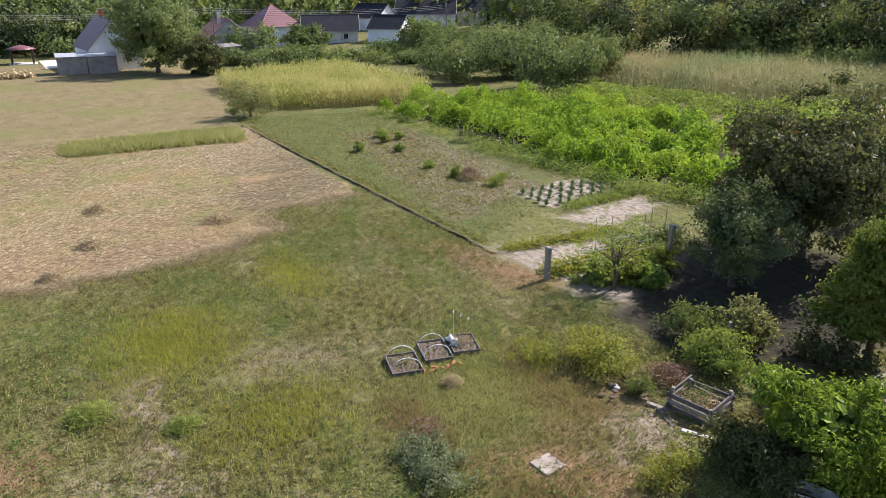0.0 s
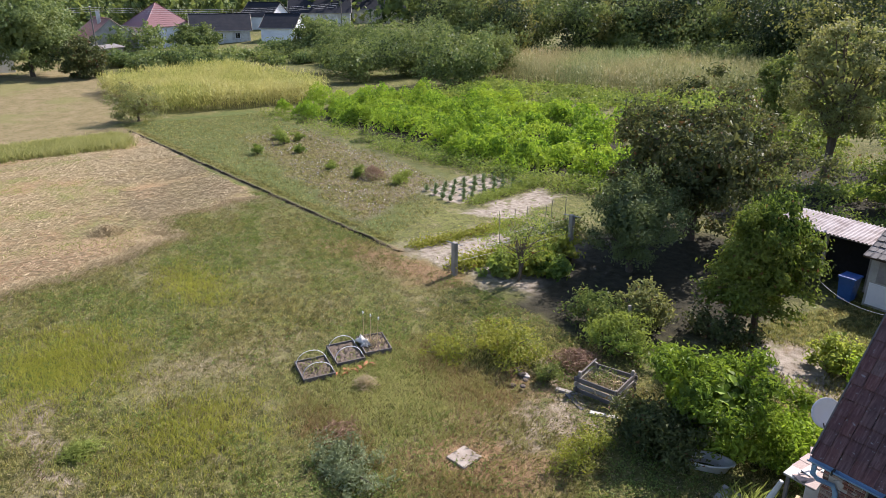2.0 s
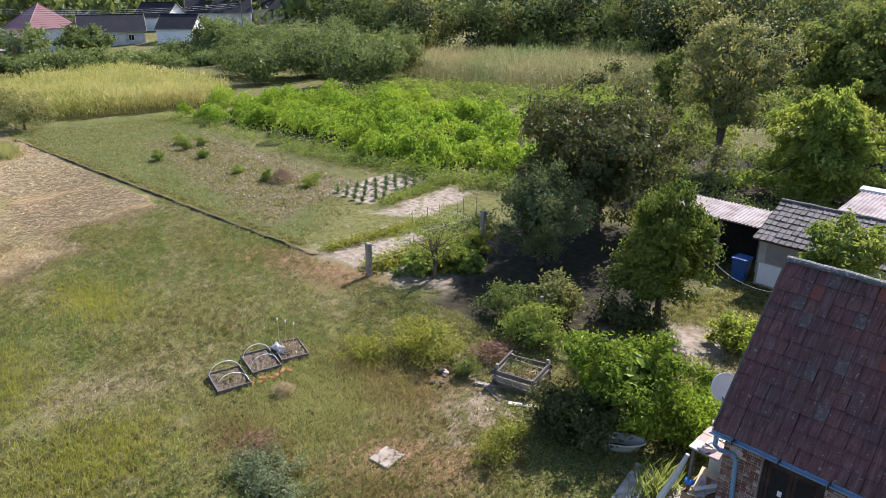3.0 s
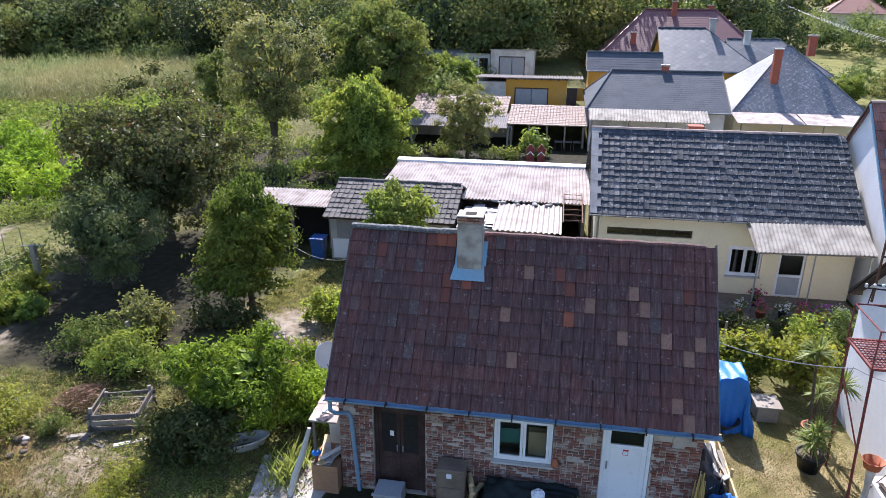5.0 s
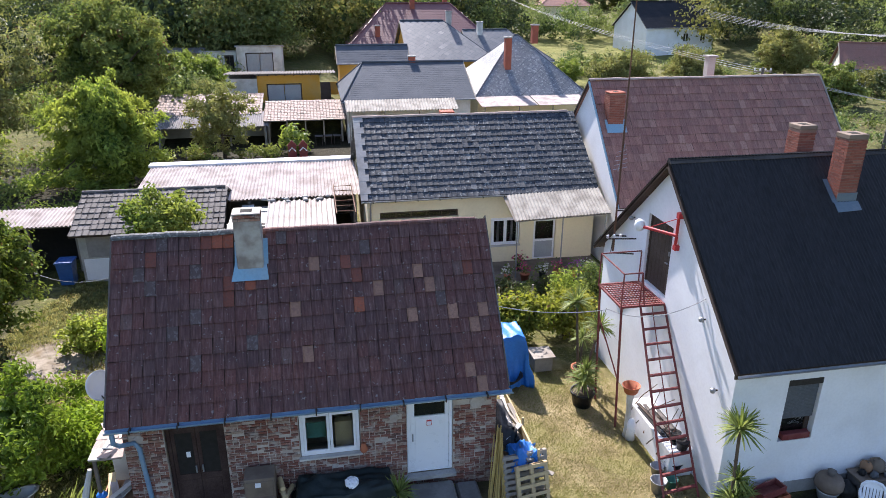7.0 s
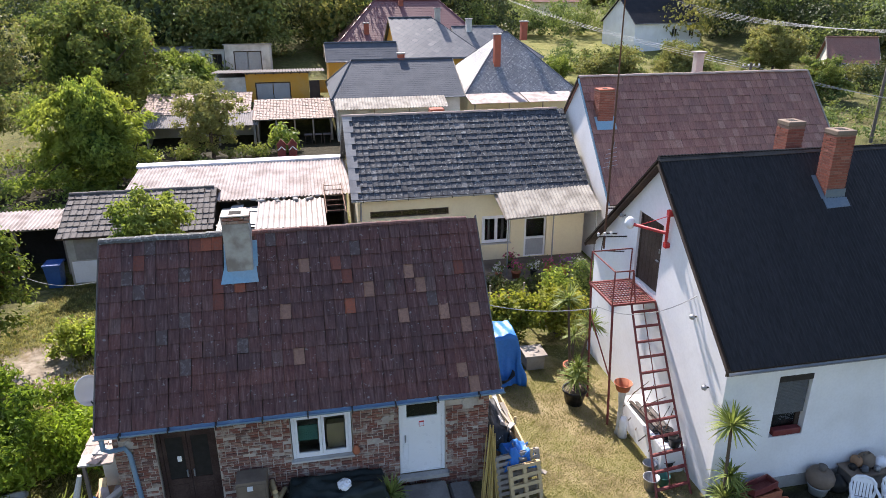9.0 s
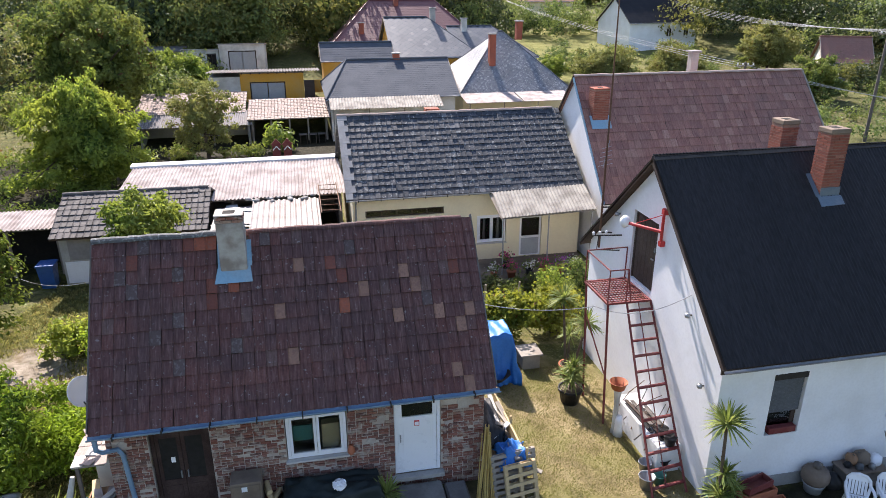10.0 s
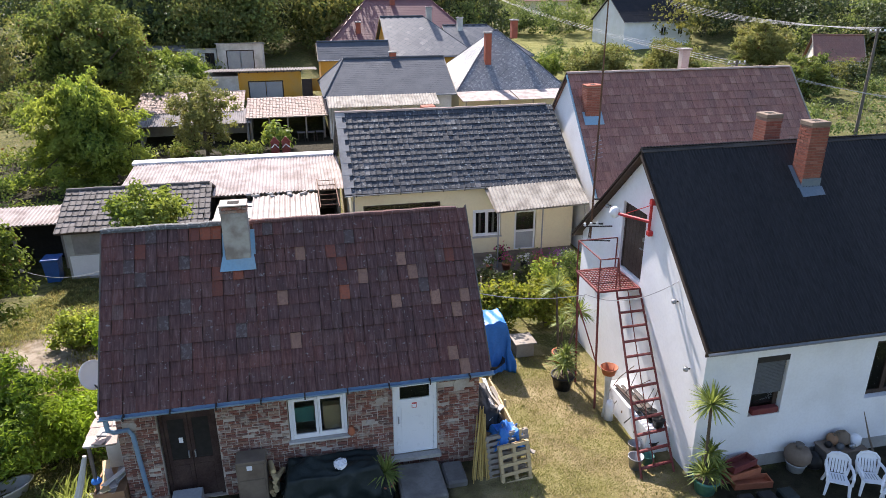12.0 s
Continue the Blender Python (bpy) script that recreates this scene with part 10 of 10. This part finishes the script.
raised_bed(-13.28, -5.03, 78, 1.05, 1.25, "weathered wooden raised bed with dry soil", 1, (-0.42, 0.42), LEAF_OLIVE)
raised_bed(-13.58, -3.73, 78, 0.98, 1.35, "weathered wooden raised bed of bare soil", 2, (-0.4, 0.4))
raised_bed(-13.55, -2.62, 74, 0.95, 1.25, "wooden raised bed with withered plants and fleece", 3, (), STRAW)
fl = draped("garden_fleece", "crumpled white garden fleece on the raised bed", -13.95, -13.55, -3.05, -2.85, -0.20, -0.04, PLASTER_DIRTY, 8, "fleece", 0.08, 10)
g = np.random.default_rng(61)
for k in range(7):
    x, y = -12.62 + g.normal() * 0.10, -4.6 + 0.22 * k + g.normal() * 0.03
    z = float(ground_z(x, y))
    solo("loose_brick", box(x - 0.12, x + 0.12, y - 0.06, y + 0.06, z - 0.01, z + 0.075, 0.008, turn=(g.normal() * 5, g.normal() * 5, g.normal() * 30)), TERRACOTTA, "loose orange brick beside the raised beds", "brick", (x, y, z), "bricks by the raised beds")
for k in range(3):
    x, y = -14.0 + 0.25 * k, -2.75 + 0.1 * k
    sp = thing("garden_stake", "thin stake with a white bottle on top", "stake", (x, y, -0.35), "stakes in the raised bed")
    part("stick", tube([(x, y, -0.35), (x + 0.1 * (k - 1), y + 0.05, 0.75)], 0.01, 5), WOOD_PALE, sp)
    part("bottle", lathe([(0.02, 0), (0.03, 0.05), (0.02, 0.10), (0.01, 0.11)], (x + 0.1 * (k - 1), y + 0.05, 0.72), 8), PVC, sp)

# compost box of boards
cmp_box = thing("compost_box", "sagging grey board compost box full of dry clippings", "compost box")
for k in range(3):
    z = 0.02 + 0.23 * k
    for side in (-1, 1):
        part("board", box(-0.88, 0.88, side * 0.68 - 0.03, side * 0.68 + 0.03, z + 0.02, z + 0.19, 0.012, turn=(g.normal() * 3, g.normal() * 2.2, g.normal() * 1.5)), (WOOD_GREY, WOOD_OLD)[(k + side) % 2], cmp_box)
        part("board", box(side * 0.78 - 0.03, side * 0.78 + 0.03, -0.8, 0.8, z + 0.12, z + 0.28, 0.012, turn=(g.normal() * 2.2, g.normal() * 3, g.normal() * 1.5)), (WOOD_OLD, WOOD_GREY)[k % 2], cmp_box)
for sx in (-1, 1):
    for sy in (-1, 1):
        part("corner_post", box(sx * 0.73 - 0.055, sx * 0.73 + 0.055, sy * 0.62 - 0.055, sy * 0.62 + 0.055, -0.1, 0.80 + 0.1 * sx * sy, 0.012, turn=(g.normal() * 3, g.normal() * 3, 8)), WOOD_GREY, cmp_box)
p = g.normal(size=(420, 3)) * (0.35, 0.3, 0.10) + (0, 0, 0.42)
v, f = leaf_cloud(p, g.uniform(0.1, 0.35, 420), g, 0.15)
ob = tagged(new("clipping_layer", fast_mesh("clipping_layer", v, f, STRAW)), kind="stuff")
ob.parent = cmp_box
p = g.normal(size=(260, 3)) * (0.3, 0.3, 0.16) + (-0.1, 0.1, 0.6)
v, f = leaf_cloud(p, g.uniform(0.08, 0.15, 260), g, 0.4)
ob = tagged(new("weed_growth", fast_mesh("weed_growth", v, f, LEAF_MID)), kind="stuff")
ob.parent = cmp_box
cmp_box.matrix_basis = pose(-6.85, 1.62, -0.35, 0, 0, 14) @ Matrix.Diagonal((0.86, 0.86, 0.82, 1))


for x, y, turn, mat, label in ((-7.45, 0.70, 32, WOOD_GREY, "loose grey board lying by the compost box"), (-7.0, 0.45, -12, WOOD_OLD, "dark rotten board lying by the compost box"), (-6.0, 0.62, 40, CONCRETE_PALE, "pale broken board leaning on the compost box")):
    solo("loose_board", box(x - 0.42, x + 0.42, y - 0.07, y + 0.07, -0.36, -0.29, 0.008, turn=(4, 6, turn)), mat, label, "board", (x, y, -0.35), "boards round the compost box")


def litter_heap(name, label, at, r, high, mat, seed, n=700, size=(0.1, 0.3), slim=0.1):
    g = np.random.default_rng(seed)
    p = g.normal(size=(n, 2)) * r * 0.5
    z = high * np.exp(-(np.hypot(p[:, 0], p[:, 1]) / r) ** 2) * g.random(n) ** 0.4
    v, f = leaf_cloud(np.c_[p, z], g.uniform(*size, n), g, slim)
    ob = new(name, fast_mesh(name, v, f, mat))
    ob.location = (at[0], at[1], float(ground_z(*at)))
    return tagged(ob, label, "heap")


DRY_BROWN = leaf_mat("dry_brown_clippings", (0.13, 0.075, 0.045), (0.30, 0.18, 0.11), None, 0.1)
litter_heap("compost_mound", "heap of brown dry clippings beside the compost", (-8.5, 2.1), 0.85, 0.5, DRY_BROWN, 3, 1400)
litter_heap("manure_mound", "small dark brown heap on the bare plot", (-32.6, 8.9), 0.75, 0.85, DRY_BROWN, 4, 1200)
litter_heap("dry_grass_tuft", "bleached tuft of dry grass", (-11.5, -4.2), 0.35, 0.4, STRAW, 5, 300, (0.25, 0.5), 0.04)
litter_heap("brush_mound", "dead brushwood in the long grass", (-9.8, -6.0), 0.7, 0.3, DRY_BROWN, 6, 500, (0.1, 0.4), 0.06)
litter_heap("green_tuft", "lush green grass tuft in the meadow", (-15.0, -14.3), 0.7, 0.45, GRASS_TALL, 7, 900, (0.2, 0.45), 0.07)
litter_heap("green_tuft", "green grass tuft in the meadow", (-13.2, -12.0), 0.5, 0.3, GRASS_TALL, 8, 500, (0.2, 0.4), 0.07)
g = np.random.default_rng(71)
for k in range(9):
    x, y = -8.9 + g.normal() * 0.35, 0.05 + g.normal() * 0.35
    s = g.uniform(0.07, 0.15)
    z = float(ground_z(x, y)) - 0.03 + 0.015 * k
    bm = lathe([(s * 0.6, 0), (s, s * 0.2), (s * 0.9, s * 0.55), (s * 0.3, s * 0.7), (0.01, s * 0.7)], (x, y, z), 7)
    solo("stone", bm, BARK if k % 3 else RENDER_PATCH, "grey rubble stone heaped by the path", "stone", (x, y, z), "rubble stones")
solo("paving_slab", box(-7.28, -6.62, -4.2, -3.5, -0.38, -0.28, 0.015, turn=(0, 0, 8)), BROWN_SLAB, "pale square concrete slab lying in brown grass", "paving slab", (-6.95, -3.85, -0.35))
solo("leaning_post", tube([(-8.6, 5.05, -0.4), (-8.75, 5.0, 0.9)], 0.06, 6), WOOD_GREY, "grey leaning post among the brambles", "post", (-8.6, 5.05, -0.35))


def vine_post(x, y, high, label):
    z = float(ground_z(x, y))
    h = thing("trellis_post", label, "post", (x, y, z), "trellis posts")
    part("post", box(x - 0.12, x + 0.12, y - 0.10, y + 0.10, z - 0.1, z + high, 0.02), WOOD_GREY, h)
    part("crossbar", tube([(x - 0.45, y - 0.1, z + high - 0.06), (x + 0.45, y + 0.1, z + high - 0.04)], 0.02, 6), GREY_ZINC, h)
    return h


vine_post(-16.9, 3.5, 1.5, "grey wooden trellis post at the end of the vegetable rows")
vine_post(-16.5, 10.3, 1.5, "grey wooden trellis post among the vines")
wr = thing("trellis_wires", "wires strung between the trellis posts", "wire", (-16.7, 7, 0.6))
for k in range(3):
    z = 0.25 + 0.38 * k
    part("wire", tube([(-16.9, 3.5, z), (-16.7, 7, z - 0.05), (-16.5, 10.3, z)], 0.006, 4), GREY_ZINC, wr)
for k, (x, y, r, hgt) in enumerate(((-15.7, 5.2, 0.7, 0.45), (-15.2, 6.6, 0.8, 0.5), (-14.2, 6.9, 0.7, 0.45), (-15.4, 8.2, 0.8, 0.5))):
    bush("squash_plant", "broad-leaved squash plant sprawling round the peach tree", (x, y), (r, r, hgt), LEAF_YELLOW if k % 2 else LEAF_YOUNG, 220 + k, 30, 30, 0.3, 0.22, 0.8, group="squash plants")
for k in range(6):
    x, y = -18.2 + g.normal() * 0.3, 7.4 + 0.8 * k
    solo("bean_stake", tube([(x, y, -0.4), (x + g.normal() * 0.05, y, 1.4)], 0.018, 5), WOOD_GREY, "thin wooden stake in the vegetable rows", "stake", (x, y, -0.35), "stakes in the rows")
g = np.random.default_rng(81)
n = 900
px, py = g.uniform(-50, -26, n), g.uniform(5, 12.5, n)
ok = inside(px, py, [(-50, 6.8), (-25.5, 3.6), (-29, 12.5), (-50, 12.5)])
c = np.c_[px, py, ground_z(px, py) + 0.02][ok]
v, f = leaf_cloud(c, g.uniform(0.06, 0.2, len(c)), g, 0.6, 0, 0.9)
tagged(new("plot_litter", fast_mesh("plot_litter", v, f, CONCRETE_PALE)), "pale bits of straw and stone on the bare plot", "litter", kind="stuff")
xy = scatter(g, [(-50, 6.8), (-25.5, 3.6), (-29, 12.5), (-50, 12.5)], 4200)
stuff("plot_weeds", [blades(g, xy, 0.10, 0.05, 1.2, 3, 0.1)], GRASS, "thin weeds over the bare plot", "weeds")

# red wooden ornaments before the cart shed
orn = thing("garden_ornament", "red wooden ornament with white chevrons", "ornament", (3.3, 34.5, -0.35))
for k in range(2):
    x = 3.0 + 0.75 * k
    b = part("panel", hexa(bmesh.new(), [(x - 0.28, 34.45, -0.35), (x + 0.28, 34.45, -0.35), (x + 0.28, 34.55, -0.35), (x - 0.28, 34.55, -0.35), (x - 0.28, 34.45, 0.65), (x + 0.28, 34.45, 0.65), (x + 0.28, 34.55, 0.65), (x - 0.28, 34.55, 0.65)]), RUST_RED, orn)
    part("gable", hexa(bmesh.new(), [(x - 0.36, 34.44, 0.65), (x + 0.36, 34.44, 0.65), (x + 0.36, 34.56, 0.65), (x - 0.36, 34.56, 0.65), (x - 0.02, 34.44, 1.05), (x + 0.02, 34.44, 1.05), (x + 0.02, 34.56, 1.05), (x - 0.02, 34.56, 1.05)]), RUST_RED, b)
    part("chevron", tube([(x - 0.24, 34.42, 0.3), (x, 34.42, 0.55), (x + 0.24, 34.42, 0.3)], 0.04, 5), PVC, b)
for k in range(3):
    tk = solo("stacked_table", box(4.6 + 0.7 * k, 5.2 + 0.7 * k, 39.0, 39.5, 0.30, 0.36, 0.01), WOOD_OLD, "old table in the open cart shed", "table", (4.9 + 0.7 * k, 39.2, -0.35), "tables in the cart shed")
    for dx in (0.04, 0.52):
        part("leg", box(4.6 + 0.7 * k + dx, 4.64 + 0.7 * k + dx, 39.0, 39.5, -0.37, 0.30), WOOD_DARK, tk)


# ---- poles and lines ----
def sagging(a, b, sag, n=14):
    a, b = Vector(a), Vector(b)
    return [a.lerp(b, k / n) - Vector((0, 0, sag * 4 * (k / n) * (1 - k / n))) for k in range(n + 1)]


def power_pole(name, label, at, high, z=None):
    x, y = at
    z = float(ground_z(x, y)) if z is None else z
    h = thing(name, label, "pole", (x, y, z), "power poles")
    part("pole", tube([(x, y, z - 0.3), (x, y, z + high)], [0.13, 0.09], 8), WOOD_OLD, h)
    part("crossarm", tube([(x - 0.7, y, z + high - 0.25), (x + 0.7, y, z + high - 0.25)], 0.05, 6), WOOD_GREY, h)
    for k in range(4):
        part("insulator", lathe([(0.03, 0), (0.06, 0.03), (0.04, 0.1), (0.05, 0.13)], (x - 0.6 + 0.4 * k, y, z + high - 0.2), 8), PVC, h)
    return h


power_pole("power_pole", "wooden power pole beside the lane", (46.7, 30.7), 8.1)
power_pole("power_pole", "wooden power pole behind the red roof", (34.6, 29.4), 6.3)
ln = thing("power_lines", "bundle of overhead power lines", "power line", (50, 60, 8))
for k in range(5):
    part("cable", tube(sagging((46.2 + 0.25 * k, 30.7, 7.6 + 0.05 * k), (66.2 + 0.5 * k, 112, 10.4 - 0.35 * k), 1.1 + 0.1 * k, 16), 0.010, 5), WIRE, ln)
for k in range(3):
    part("cable", tube(sagging((34.6, 29.4, 5.8 - 0.15 * k), (32.0 + k, 84, 9.4 - 0.4 * k), 0.5, 12), 0.011, 5), WIRE, ln)
for k in range(3):
    part("cable", tube(sagging((34.8, 29.4, 5.7 - 0.2 * k), (60 + 2 * k, 14, 1.8 + 0.3 * k), 0.8, 12), 0.011, 5), WIRE, ln)
sl = thing("street_lamp", "lamp post with a curved arm beside the lane", "street lamp", (54.8, 82, 2.0))
part("post", tube([(54.8, 82, 1.0), (54.8, 82, 6.6), (54.4, 82, 7.0), (53.6, 82, 7.1)], 0.08, 8), WOOD_GREY, sl)
part("lamp_head", box(53.0, 53.7, 81.85, 82.15, 7.0, 7.16, 0.03), DOOR_GREY, sl)
yc = thing("yard_cable", "thin cable strung across the yard", "cable", (11, 3, 2.5))
part("cable", tube(sagging((8.5, 4.4, 2.6), (12.45, 3.0, 2.5), 0.28), 0.012, 5), WIRE, yc)
part("cable", tube(sagging((12.45, 3.0, 2.5), (13.74, 0.45, 3.9), 0.35), 0.012, 5), WIRE, yc)
gc = thing("garden_cable", "thin cable from the shed to the brick house", "cable", (-3, 8, 2))
part("cable", tube(sagging((-6.4, 13.2, 0.9), (0.1, 3.0, 4.6), 0.4), 0.006, 5), WIRE, gc)
for k in range(3):
    pl = power_pole("power_pole", "wooden power pole in the village", (-118, -34 + 44 * k), 8.6)
vl = thing("village_lines", "power lines along the village", "power line", (-118, 10, 8))
for k in range(3):
    part("cable", tube(sagging((-118, -34, 8.0 - 0.3 * k), (-118, 10, 8.0 - 0.3 * k), 0.7), 0.014, 4), WIRE, vl)
    part("cable", tube(sagging((-118, 10, 8.0 - 0.3 * k), (-118, 54, 8.0 - 0.3 * k), 0.7), 0.014, 4), WIRE, vl)

# garden wall and odds by the lane
solo("orange_fence", box(5.4, 8.6, 49.6, 49.7, 1.9, 3.0), PLASTER_OCHRE, "orange board fence behind the ochre garage", "fence", (7, 49.6, 1.9))
